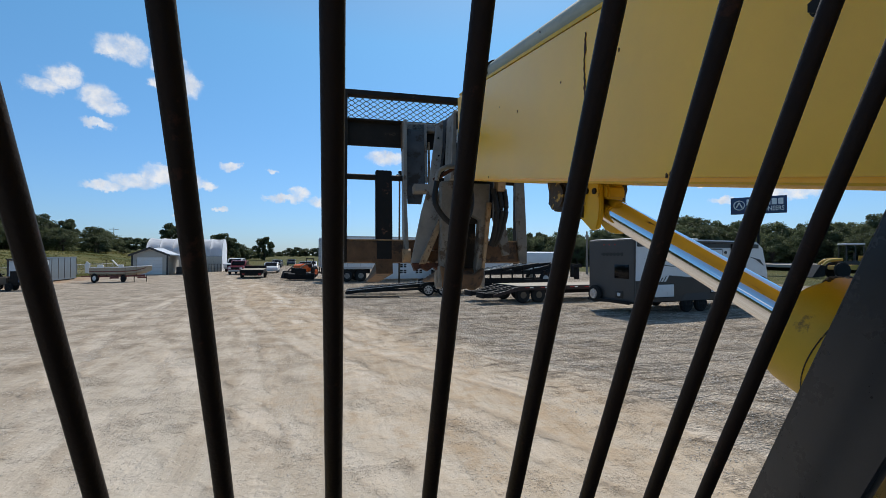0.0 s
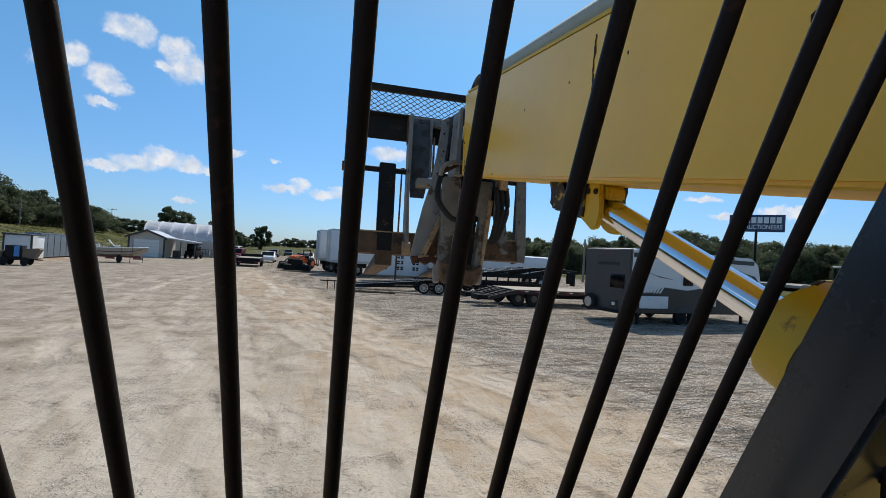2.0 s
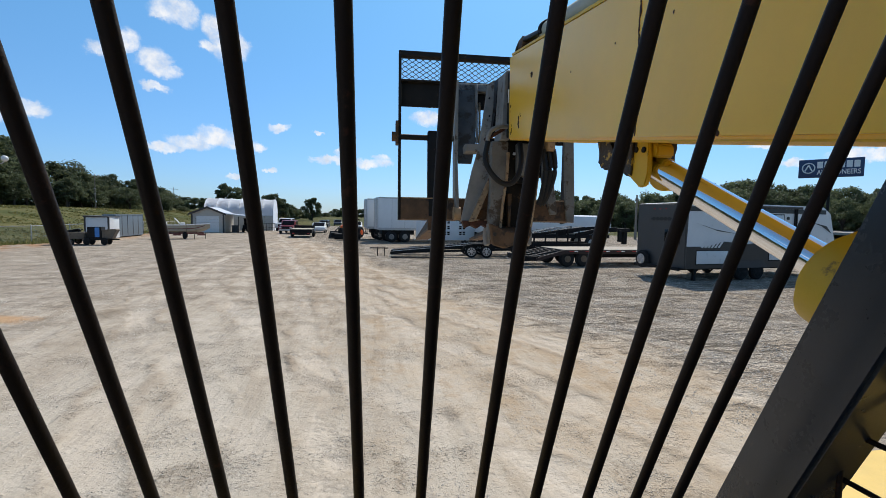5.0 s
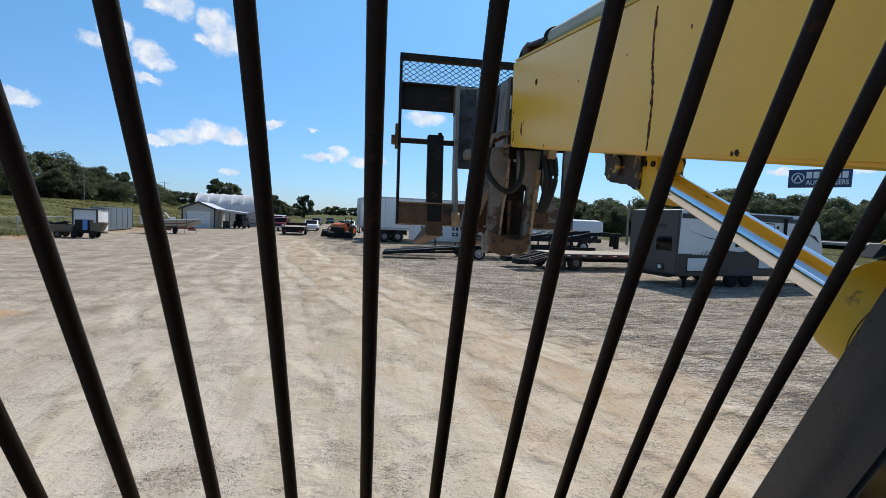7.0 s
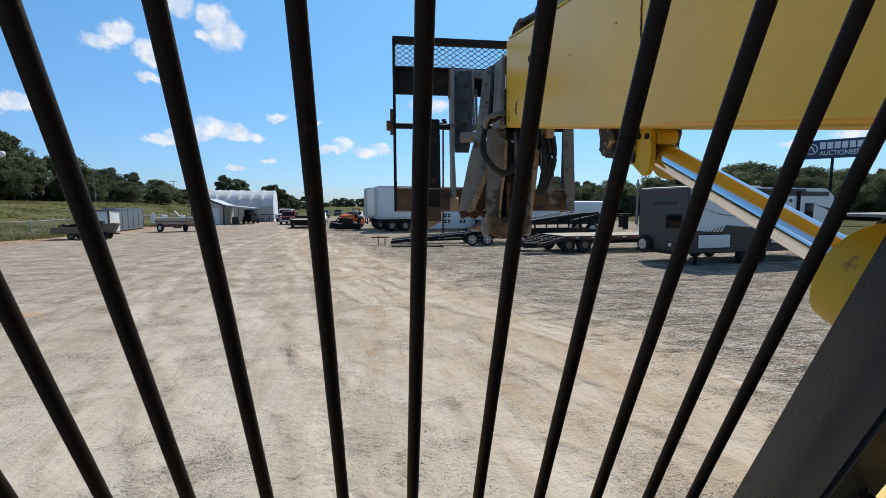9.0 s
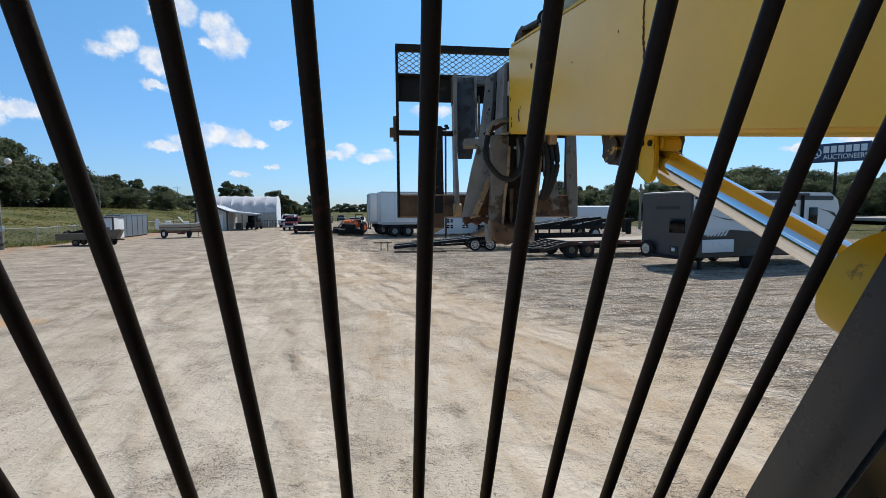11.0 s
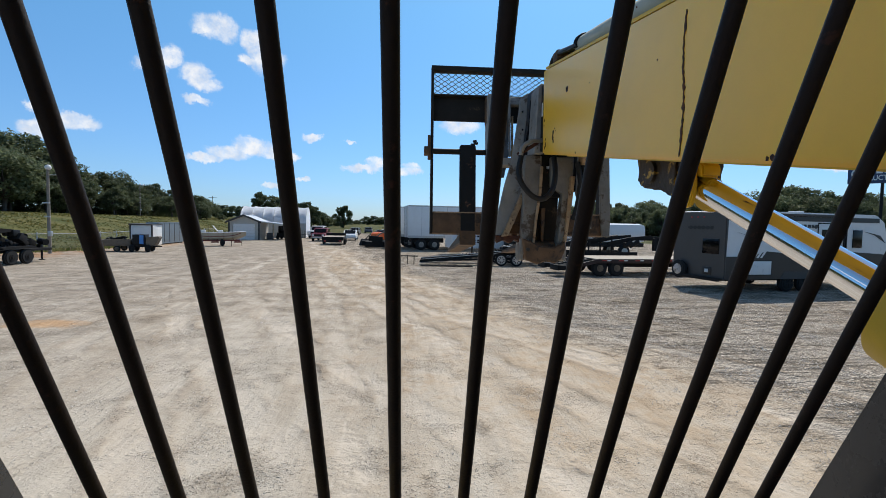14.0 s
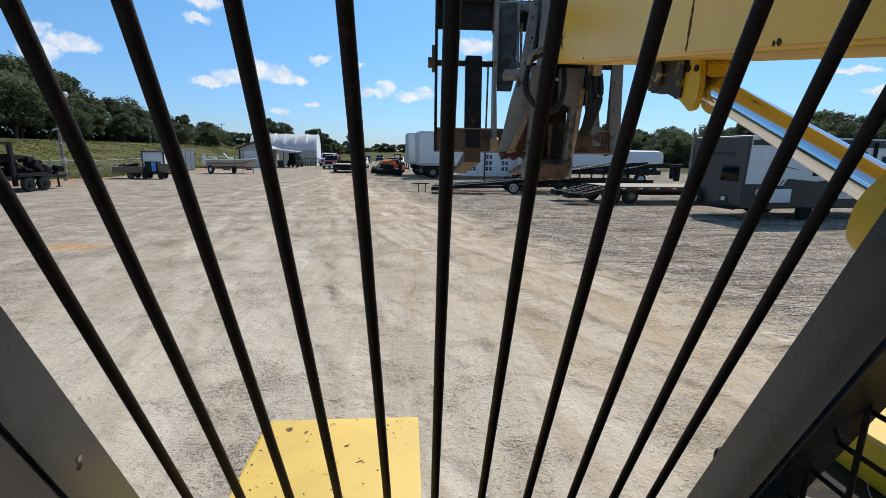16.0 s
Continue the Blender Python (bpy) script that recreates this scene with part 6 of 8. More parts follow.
def semi_trailer(m, label):
    t = thing("semi_trailer", label, "semi-trailer", m, "box semi-trailers")
    L_, Wd = 16.1, 2.6
    panel_box(t, "box_body", (0, 0, 1.15), (L_, Wd, 4.1), WHITE_PANEL, "white sheet-metal box", 0.02)
    for i in range(13):
        bm = B()
        x = 1.2 + 1.2 * i
        box(bm, (x, -0.006, 1.35), (x + 0.03, 0.0, 4.0))
        part("seam", bm, GALV, t)
    for z, h in ((1.12, 0.22), (3.98, 0.12)):
        bm = B()
        box(bm, (-0.01, -0.02, z), (L_ + 0.01, -0.004, z + h), None, 0.004)
        part("side_rail", bm, GALV, t)
    for y in (0.05, 1.32):
        bm = B()
        box(bm, (-0.04, y, 1.3), (-0.004, y + 1.23, 3.95), None, 0.01)
        d = part("rear_door", bm, WHITE_PANEL, t, "", 40)
        bm = B()
        for yy in (0.35, 0.85):
            rod(bm, (-0.07, y + yy, 1.25), (-0.07, y + yy, 4.0), 0.018, 8)
        part("lock_rod", bm, GALV, d)
    bm = B()
    box(bm, (-0.05, 0.2, 0.55), (0.05, 2.4, 0.68), None, 0.01)
    for y in (0.6, 1.95):
        box(bm, (-0.02, y, 0.6), (0.06, y + 0.08, 1.15))
    part("underride_bar", bm, DARK_STEEL, t)
    for x in (1.2, 2.45):
        for y in (0.22, 2.38):
            wheel(t, x, y, 0.52, 0.52, 0.42, STEEL, 0, 0.48)
    bm = B()
    box(bm, (0.4, 0.5, 0.7), (3.4, 2.1, 1.12), None, 0.02)
    part("bogie", bm, DARK_STEEL, t, "", 40)
    for y in (0.5, 2.0):
        bm = B()
        box(bm, (12.0, y, 0.0), (12.15, y + 0.15, 1.15), None, 0.01)
        part("landing_leg", bm, DARK_STEEL, t)


semi_trailer(at_row(1.1, 41.4), "white box semi-trailer with roller lock doors")
semi_trailer(at_row(0.15, 45.6), "white box semi-trailer parked behind another")


# ---- left side of the yard ----
def container(m):
    t = thing("storage_container", "blue-grey ribbed steel storage container", "container", m)
    panel_box(t, "shell", (0, 0, 0.12), (6.0, 2.4, 2.55), CONTAINER, "", 0.02)
    for i in range(6):
        bm = B()
        x = 0.05 + 1.19 * i
        box(bm, (x - 0.03, -0.04, 0.12), (x + 0.03, -0.002, 2.5), None, 0.006)
        part("rib", bm, TRIM_DARK, t)
    for z in (0.12, 2.45):
        bm = B()
        box(bm, (-0.02, -0.05, z), (6.02, -0.004, z + 0.12), None, 0.006)
        part("rail", bm, CONTAINER, t)
    for x in (0.2, 5.6):
        bm = B()
        box(bm, (x, 0.1, 0), (x + 0.2, 2.3, 0.13))
        part("skid", bm, TRIM_DARK, t)


container(pose(-22.05, 44.96, 0, 0, 0, 94) @ Matrix.Diagonal((1, 0.45, 0.83, 1)))


def portable_shed(m):
    t = thing("portable_shed", "white portable shed with black roof", "shed", m)
    panel_box(t, "shed_body", (0, 0, 0.1), (2.5, 3.2, 2.25), SIDING, "", 0.01)
    bm = B()
    prism(bm, [(-0.12, 2.2), (2.62, 2.2), (2.62, 2.30), (-0.12, 2.36)], -0.15, 3.3, "y")
    part("roof", bm, TRIM_DARK, t, "", 40)
    for x in (-0.02, 2.45):
        bm = B()
        box(bm, (x - 0.04, -0.035, 0.1), (x + 0.14, 0.06, 2.22))
        part("corner_trim", bm, TRIM_DARK, t)
    bm = B()
    box(bm, (0.12, -0.03, 0.2), (2.3, -0.003, 2.05), None, 0.006)
    part("front_panel", bm, WHITE_PANEL, t)
    bm = B()
    box(bm, (2.52, 0.1, 0.15), (2.6, 1.2, 2.2), None, 0.01)
    part("door", bm, WHITE_CLEAN, t)


portable_shed(pose(-22.8, 41.75, 0, 0, 0, 10) @ Matrix.Diagonal((0.66, 0.85, 0.85, 1)))


def boat_on_trailer(m):
    t = thing("boat_trailer", "boat trailer with spare wheel", "boat trailer", m)
    bm = B()
    for y in (0.1, 1.5):
        box(bm, (0.2, y, 0.42), (5.6, y + 0.08, 0.54), None, 0.01)
    prism(bm, [(0.2, 0.42), (-1.3, 0.45), (-1.3, 0.54), (0.2, 0.54)], 0.75, 0.87, "y")
    for x in (0.6, 2.5, 4.6):
        box(bm, (x, 0.1, 0.44), (x + 0.08, 1.6, 0.6))
    part("frame", bm, BOAT_RED, t, "dull red trailer frame", 40)
    wheel(t, 0.15, -0.1, 0.36, 0.36, 0.22, WHITE_CLEAN, 0, 0.5)
    wheel(t, 0.15, 1.8, 0.36, 0.36, 0.22, WHITE_CLEAN, 0, 0.5)
    wheel(t, 3.2, -0.1, 0.30, 0.30, 0.2, DARK_STEEL, 0, 0.5)
    wheel(t, 3.2, 1.8, 0.30, 0.30, 0.2, DARK_STEEL, 0, 0.5)
    bm = B()
    for x in (2.2, 5.2):
        prism(bm, [(x - 0.5, 0.30), (x - 0.4, 0.42), (x + 0.5, 0.42), (x + 0.6, 0.30)], -0.14, -0.02, "y")
    part("bunk_rail", bm, BOAT_RED, t, "", 40)
    for x in (4.4, 5.8):
        bm = B()
        rod(bm, (x, 0.3, 0.0), (x, 0.3, 0.5), 0.04, 8)
        part("prop_stand", bm, DARK_STEEL, t)
    b = thing("boat", "tan and white open fishing boat on trailer", "boat", m)
    bm = B()
    prof = [(-0.4, 0.84, 0.9), (0.3, 0.80, 0.95), (2.5, 0.78, 1.0), (4.5, 0.86, 0.8), (5.7, 1.12, 0.35), (6.4, 1.42, 0.03)]
    rings = []
    for x, keel_lift, hw in prof:
        k = 0.40 + (keel_lift - 0.78) * 0.8
        top = 1.16 + 0.035 * max(x - 3, 0)
        ring = [(-hw, top), (-hw * 0.92, k + 0.25), (0, k), (hw * 0.92, k + 0.25), (hw, top), (hw * 0.9, top), (hw * 0.7, k + 0.3), (0, k + 0.2), (-hw * 0.7, k + 0.3), (-hw * 0.9, top)]
        rings.append([bm.verts.new((x, 0.85 + u, v)) for u, v in ring])
    for u, v in zip(rings, rings[1:]):
        for i in range(10):
            bm.faces.new((u[i], u[(i + 1) % 10], v[(i + 1) % 10], v[i]))
    bm.faces.new(rings[0])
    bm.faces.new(list(reversed(rings[-1])))
    part("hull", bm, TAN, b, "tan painted hull", 50)
    for s in (-1, 1):
        bm = B()
        pipe(bm, [(x, 0.85 + s * (hw + 0.015), 1.14 + 0.035 * max(x - 3, 0)) for x, lift, hw in prof], 0.03, 8)
        part("gunwale", bm, WHITE_CLEAN, b, "white rubbing strake", 50)
        bm = B()
        pipe(bm, [(x, 0.85 + s * hw * 0.955, 0.46 + (lift - 0.78) * 0.8 + 0.38) for x, lift, hw in prof[:-1]], 0.03, 8)
        part("red_stripe", bm, BOAT_RED, b, "dull red hull stripe", 50)
    for x in (1.4, 3.4, 4.6):
        bm = B()
        rod(bm, (x, 0.0, 0.5), (x, -0.12, 1.75), 0.02, 8)
        part("guide_post", bm, DARK_STEEL, t)
    for x in (0.4, 2.6):
        bm = B()
        box(bm, (x, 0.35, 0.95), (x + 0.6, 1.3, 1.35), None, 0.05)
        part("seat", bm, WHITE_CLEAN, b, "", 40)
    # opaque white instead of glass: the glint is put into the colour
    bm = B()
    prism(bm, [(2.5, 1.25), (2.62, 1.25), (1.95, 1.74), (1.85, 1.72)], 0.3, 1.4, "y")
    part("windscreen", bm, WHITE_CLEAN, b, "folded windscreen, white for its glint", 40)
    bm = B()
    prism(bm, [(-0.9, 0.75), (-0.5, 0.7), (-0.4, 1.45), (-0.75, 1.6), (-0.95, 1.4)], 0.7, 1.0, "y")
    part("outboard_motor", bm, WHITE_CLEAN, b, "", 40)


boat_on_trailer(pose(-18.1, 43.75, 0, 0, 0, 18) @ Matrix.Diagonal((0.64, 0.85, 1.1, 1)))


def bed_trailer(m):
    t = thing("pickup_bed_trailer", "faded brown trailer made from a pickup bed", "trailer", m)
    bm = B()
    for y in (0.0, 1.7):
        box(bm, (0, y, 0.5), (2.3, y + 0.14, 1.05), None, 0.04)
    box(bm, (0, 0.1, 0.5), (2.3, 1.75, 0.62), None, 0.02)
    box(bm, (2.24, 0.1, 0.5), (2.36, 1.75, 1.05), None, 0.03)
    box(bm, (-0.04, 0.1, 0.5), (0.06, 1.75, 1.05), None, 0.03)
    part("bed", bm, FADED_BROWN, t, "", 40)
    wheel(t, 1.3, 0.12, 0.27, 0.27, 0.18, FADED_BROWN, 0)
    wheel(t, 1.3, 1.75, 0.27, 0.27, 0.18, FADED_BROWN, 0)
    bm = B()
    prism(bm, [(2.3, 0.45), (3.7, 0.42), (3.7, 0.5), (2.3, 0.55)], 0.87, 0.97, "y")
    part("tongue", bm, DARK_STEEL, t)
    h = thing("scrap_heap", "dark scrap piled in the trailer bed", "scrap", m)
    bm = B()
    rs_ = random.Random(5)
    for _ in range(14):
        rod(bm, (rs_.uniform(.3, 1.9), rs_.uniform(.3, 1.5), .7 + rs_.uniform(0, .35)), (rs_.uniform(.3, 1.9), rs_.uniform(.3, 1.5), .9 + rs_.uniform(0, .4)), rs_.uniform(.04, .12), 8)
    part("pile", bm, DARK_STEEL, h)


bed_trailer(pose(-21.15, 34.8, 0, 0, 0, 12) @ Matrix.Diagonal((0.84, 0.9, 0.84, 1)))


def generator_trailer(m):
    t = thing("generator_trailer", "small trailer with dark box and blue panel", "generator trailer", m)
    panel_box(t, "box_body", (0.2, 0.1, 0.55), (1.6, 1.2, 1.55), DARK_STEEL, "", 0.03)
    bm = B()
    box(bm, (0.95, 0.06, 0.7), (1.4, 0.098, 1.5), None, 0.01)
    part("blue_panel", bm, BLUE_PANEL, t, "bright blue side panel")
    bm = B()
    box(bm, (-0.1, 0.05, 0.42), (2.2, 1.25, 0.54), None, 0.02)
    prism(bm, [(2.2, 0.42), (3.2, 0.42), (3.2, 0.5), (2.2, 0.54)], 0.6, 0.7, "y")
    part("frame", bm, DARK_STEEL, t)
    bm = B()
    prism(bm, [(1.64, 0.56), (2.6, 0.56), (3.1, 1.3), (2.9, 1.4), (1.64, 1.3)], 0.15, 1.15, "y")
    part("hopper", bm, FADED_BROWN, t, "faded brown sloping hopper", 40)
    wheel(t, 0.2, -0.05, 0.33, 0.33, 0.2, DARK_STEEL, 0)
    wheel(t, 1.9, -0.05, 0.33, 0.33, 0.2, DARK_STEEL, 0)
    wheel(t, 0.2, 1.35, 0.33, 0.33, 0.2, DARK_STEEL, 0)
    wheel(t, 1.9, 1.35, 0.33, 0.33, 0.2, DARK_STEEL, 0)


generator_trailer(pose(-19.15, 35.0, 0, 0, 0, 10) @ Matrix.Diagonal((0.6, 0.7, 0.82, 1)))


def engine_trailer(m):
    """Flat trailer loaded with black machinery, at the near left."""
    t = thing("machinery_trailer", "black tandem trailer with tall end frame", "trailer", m, "parked trailers")
    bm = B()
    box(bm, (-3.5, 0, 0.62), (2.4, 2.0, 0.75), None, 0.02)
    part("deck", bm, BLACK_PAINT, t)
    bm = B()
    prism(bm, [(2.4, 0.6), (3.3, 0.5), (3.3, 0.6), (2.4, 0.75)], 0.95, 1.1, "y")
    part("tongue", bm, BLACK_PAINT, t)
    bm = B()
    rod(bm, (3.0, 1.02, 0.05), (3.0, 1.02, 0.95), 0.05, 10)
    box(bm, (2.9, 0.92, 0.0), (3.1, 1.12, 0.05))
    part("jack", bm, DARK_STEEL, t)
    for x in (-0.3, 0.62):
        wheel(t, x, -0.1, 0.38, 0.38, 0.22, DARK_STEEL, 0, 0.45)
        wheel(t, x, 2.1, 0.38, 0.38, 0.22, DARK_STEEL, 0, 0.5)
    bm = B()
    prism(bm, [(-0.8, 0.86), (-0.6, 0.92), (0.9, 0.92), (1.1, 0.86), (1.1, 0.8), (-0.8, 0.8)], -0.24, -0.02, "y")
    part("mudguard", bm, BLACK_PAINT, t)
    for x in (-2.9, -0.95):
        bm = B()
        box(bm, (x, -0.04, 0.3), (x + 0.2, 0.1, 2.45), None, 0.02)
        part("frame_post", bm, BLACK_PAINT, t)
    bm = B()
    box(bm, (-2.9, -0.03, 2.3), (-0.8, 0.09, 2.44), None, 0.02)
    part("frame_beam", bm, BLACK_PAINT, t)
    e = thing("old_engine", "black scrap engine block on a trailer", "engine", m)
    rs_ = random.Random(2)
    for _ in range(46):
        bm = B()
        x, y, z = rs_.uniform(-.6, 2.3), rs_.uniform(.2, 1.7), rs_.uniform(.85, 1.62)
        z -= max(x - 1.2, 0) * 0.35
        s = rs_.uniform(.07, .24)
        if rs_.random() > .5:
            box(bm, (x - s, y - s, z - s * .8), (x + s, y + s, z + s * .8), Matrix.Translation((x, y, z)) @ Matrix.Rotation(rs_.random(), 4, "Y") @ Matrix.Translation((-x, -y, -z)), .03)
        else:
            rod(bm, (x, y - s, z), (x + s * .5, y + s, z + s * .3), s * .8, 12)
        part("engine_part", bm, rs_.choice((DARK_STEEL, DARK_STEEL, BLACK_PAINT, BLACK_PAINT, HOSE)), e, "", 40)
    bm = B()
    prism(bm, [(-0.6, 1.55), (0.5, 1.65), (0.4, 1.75), (-0.7, 1.85)], .3, 1.4, "y")
    part("bonnet_panel", bm, BLACK_PAINT, e)


engine_trailer(pose(-19.0, 24.7, 0, 0, 0, 87))


def garage(m):
    t = thing("garage", "small white gabled garage with roller door", "garage", m)
    bm = B()
    prism(bm, [(0, 0), (3.6, 0), (3.6, 2.3), (1.8, 3.05), (0, 2.3)], 0, 7.0, "y")
    part("wall_shell", bm, SHADED_SIDING, t)
    for a, c in (((-0.25, 2.22), (1.8, 3.08)), ((1.8, 3.08), (3.85, 2.22))):
        bm = B()
        prism(bm, [a, c, (c[0], c[1] + 0.09), (a[0], a[1] + 0.09)], -0.25, 7.2, "y")
        part("roof_slope", bm, ROOF_METAL, t)
    bm = B()
    prism(bm, [(-0.30, 2.12), (1.8, 3.00), (1.8, 3.24), (-0.30, 2.36)], -0.34, -0.255, "y")
    prism(bm, [(3.90, 2.12), (1.8, 3.00), (1.8, 3.24), (3.90, 2.36)], -0.34, -0.255, "y")
    part("barge_board", bm, TRIM_DARK, t)
    bm = B()
    for i in range(5):
        box(bm, (0.55, -0.05, 0.05 + 0.4 * i), (3.05, -0.003, 0.43 + 0.4 * i), None, 0.01)
    d = part("roller_door", bm, WHITE_CLEAN, t, "white sectional garage door")
    for x in (0.0, 3.52):
        bm = B()
        box(bm, (x - 0.05, -0.05, 0), (x + 0.13, 0.06, 2.28))
        part("corner_trim", bm, TRIM_DARK, t)
    # open porch on the side
    bm = B()
    prism(bm, [(3.6, 2.32), (6.8, 1.98), (6.8, 2.06), (3.6, 2.42)], 0.4, 6.0, "y")
    part("porch_roof", bm, ROOF_METAL, t)
    for x, y in ((6.7, 0.5), (6.7, 3.0), (6.7, 5.8), (5.2, 0.5)):
        bm = B()
        box(bm, (x - 0.05, y - 0.05, 0), (x + 0.05, y + 0.05, 2.02))
        part("porch_post", bm, TRIM_DARK, t)
    bm = B()
    box(bm, (4.2, 1.6, 0.05), (4.9, 2.2, 0.9), None, 0.03)
    part("bin", bm, TRIM_DARK, t)


garage(pose(-20.9, 59.6, 0, 0, 0, 6))


def hoop_building(m):
    t = thing("hoop_building", "white fabric-covered hoop building", "hoop building", m)
    L_, Wd, eave, rise = 9.3, 8.0, 2.15, 2.55
    n = 14
    arc = [(Wd / 2 - Wd / 2 * math.cos(math.pi * k / n), eave + rise * math.sin(math.pi * k / n) ** 0.8) for k in range(n + 1)]
    bays = 6
    for b in range(bays):
        bm = B()
        x0, x1 = L_ * b / bays, L_ * (b + 1) / bays
        sub = 4
        rows_ = []
        for q in range(sub + 1):
            s = q / sub
            sag = 0.06 * math.sin(math.pi * s)
            rows_.append([bm.verts.new((x0 + (x1 - x0) * s, Wd / 2 + (u - Wd / 2) * (1 - sag * .3), eave + (v - eave) * (1 - sag * .5))) for u, v in arc])
        for u, v in zip(rows_, rows_[1:]):
            for i in range(n):
                bm.faces.new((u[i], u[i + 1], v[i + 1], v[i]))
        r = bmesh.ops.solidify(bm, geom=list(bm.faces), thickness=0.02)
        part("roof_bay", bm, FABRIC, t, "", 60)
    for b in range(bays + 1):
        bm = B()
        x = L_ * b / bays
        pipe(bm, [(x, u, v + 0.01) for u, v in arc], 0.03, 6)
        part("hoop", bm, WHITE_CLEAN, t)
    for b in range(8):
        bm = B()
        box(bm, (L_ * b / 8 + 0.02, -0.03, 0.0), (L_ * (b + 1) / 8 - 0.02, 0.03, eave - 0.02), None, 0.01)
        part("side_panel", bm, SHADED_SIDING, t)
    bm = B()
    box(bm, (0, -0.06, eave - 0.06), (L_, 0.02, eave + 0.04), None, 0.01)
    part("eave_rail", bm, GALV, t)
    for x in (0.0, L_):
        bm = B()
        prism(bm, [(0, 0), (Wd, 0)] + [(u, v) for u, v in reversed(arc)], x - 0.02, x + 0.02, "x")
        part("end_wall", bm, FABRIC, t)
    bm = B()
    for i in range(12):
        box(bm, (L_ - 3.0 + 0.36 * i, -1.2, 0), (L_ - 2.96 + 0.36 * i, -1.16, 1.1))
    box(bm, (L_ - 3.0, -1.2, 1.05), (L_ + 1.2, -1.16, 1.1))
    box(bm, (L_ - 3.0, -1.2, 0.5), (L_ + 1.2, -1.16, 0.55))
    f = thing("metal_railing", "grey metal railing before the hoop building", "railing", m)
    part("panel", bm, DARK_STEEL, f)


hoop_building(pose(-22.8, 69.7, 0, 0, 0, 6))


def pickup(m, paint, label, scale=1.0):
    t = thing("pickup_truck", label, "pickup truck", m)
    bm = B()
    prism(bm, [(0, 0.55), (0, 1.02), (0.1, 1.12), (1.55, 1.18), (2.1, 1.78), (2.4, 1.86), (3.5, 1.86), (3.7, 1.75), (3.8, 1.18), (5.5, 1.16), (5.55, 0.6), (5.3, 0.5), (0.2, 0.45)], 0, 1.9, "y")
    bmesh.ops.bevel(bm, geom=list(bm.edges), offset=0.05, segments=2, affect="EDGES")
    part("body", bm, paint, t, "", 40)
    for y in (-0.01, 1.9):
        bm = B()
        prism(bm, [(1.75, 1.22), (2.2, 1.74), (3.55, 1.76), (3.65, 1.22)], y - 0.004, y + 0.014, "y")
        part("side_glass", bm, GLASS_DARK, t)
    bm = B()
    prism(bm, [(1.50, 1.22), (1.58, 1.2), (2.1, 1.78), (2.03, 1.78)], 0.15, 1.75, "y")
    part("windscreen", bm, GLASS_DARK, t)
    bm = B()
    box(bm, (-0.06, 0.1, 0.45), (0.05, 1.8, 0.68), None, 0.02)
    part("bumper", bm, GALV, t)
    bm = B()
    box(bm, (-0.02, 0.45, 0.72), (0.01, 1.45, 1.0), None, 0.01)
    part("grille", bm, DARK_STEEL, t)
    for y in (0.1, 1.5):
        bm = B()
        box(bm, (-0.02, y, 0.78), (0.015, y + 0.3, 0.98), None, 0.02)
        part("headlight", bm, WHITE_CLEAN, t)
    for x in (0.95, 4.4):
        wheel(t, x, 0.08, 0.37, 0.37, 0.24, ALLOY, 6)
        wheel(t, x, 1.82, 0.37, 0.37, 0.24, ALLOY, 6, .6, 1)
    return t


pickup(pose(-8.85, 58.0, 0, 0, 0, 87) @ Matrix.Scale(0.9, 4), RED_PAINT, "dark red pickup truck facing the lane")
pickup(pose(-11.0, 68.0, 0, 0, 0, 84), CAR_WHITE, "white pickup truck beside the hoop building")


def car(m, paint, label, group="parked cars"):
    t = thing("car", label, "car", m, group)
    bm = B()
    prism(bm, [(0, 0.4), (0.02, 0.75), (0.9, 0.9), (1.55, 1.38), (2.9, 1.42), (3.7, 0.98), (4.35, 0.88), (4.4, 0.42), (4.2, 0.28), (0.2, 0.28)], 0, 1.75, "y")
    bmesh.ops.bevel(bm, geom=list(bm.edges), offset=0.07, segments=2, affect="EDGES")
    part("body", bm, paint, t, "", 40)
    bm = B()
    prism(bm, [(1.15, 0.95), (1.62, 1.32), (2.85, 1.35), (3.4, 0.98)], -0.012, 1.762, "y")
    part("glass", bm, GLASS_DARK, t)
    bm = B()
    prism(bm, [(0.86, 0.94), (1.55, 1.40), (1.6, 1.36), (0.95, 0.9)], 0.15, 1.6, "y")
    part("windscreen", bm, GLASS_DARK, t)
    for x in (0.8, 3.5):
        wheel(t, x, 0.08, 0.31, 0.31, 0.2, ALLOY, 6)
        wheel(t, x, 1.67, 0.31, 0.31, 0.2, ALLOY, 6, .6, 1)


for i, (x, y, p, lb) in enumerate(((-5.4, 62.5, CAR_WHITE, "white sedan behind the low trailer"), (-7.2, 90, CAR_BLUE, "dark blue sedan in the far row"), (-7.6, 97, CAR_BLUE, "dark blue sedan in the far row"),
                                   (-5.6, 108, CAR_BLUE, "dark blue sedan in the far row"), (-1.2, 66, CAR_BLUE, "dark sedan behind the tractor"), (-0.6, 74, CAR_WHITE, "white sedan behind the tractor"))):
    car(pose(x, y, 0, 0, 0, 91), p, lb)
car(pose(74.0, 62.0, 1.0, 0, 0, 80), CAR_WHITE, "white car on the far road", "road cars")


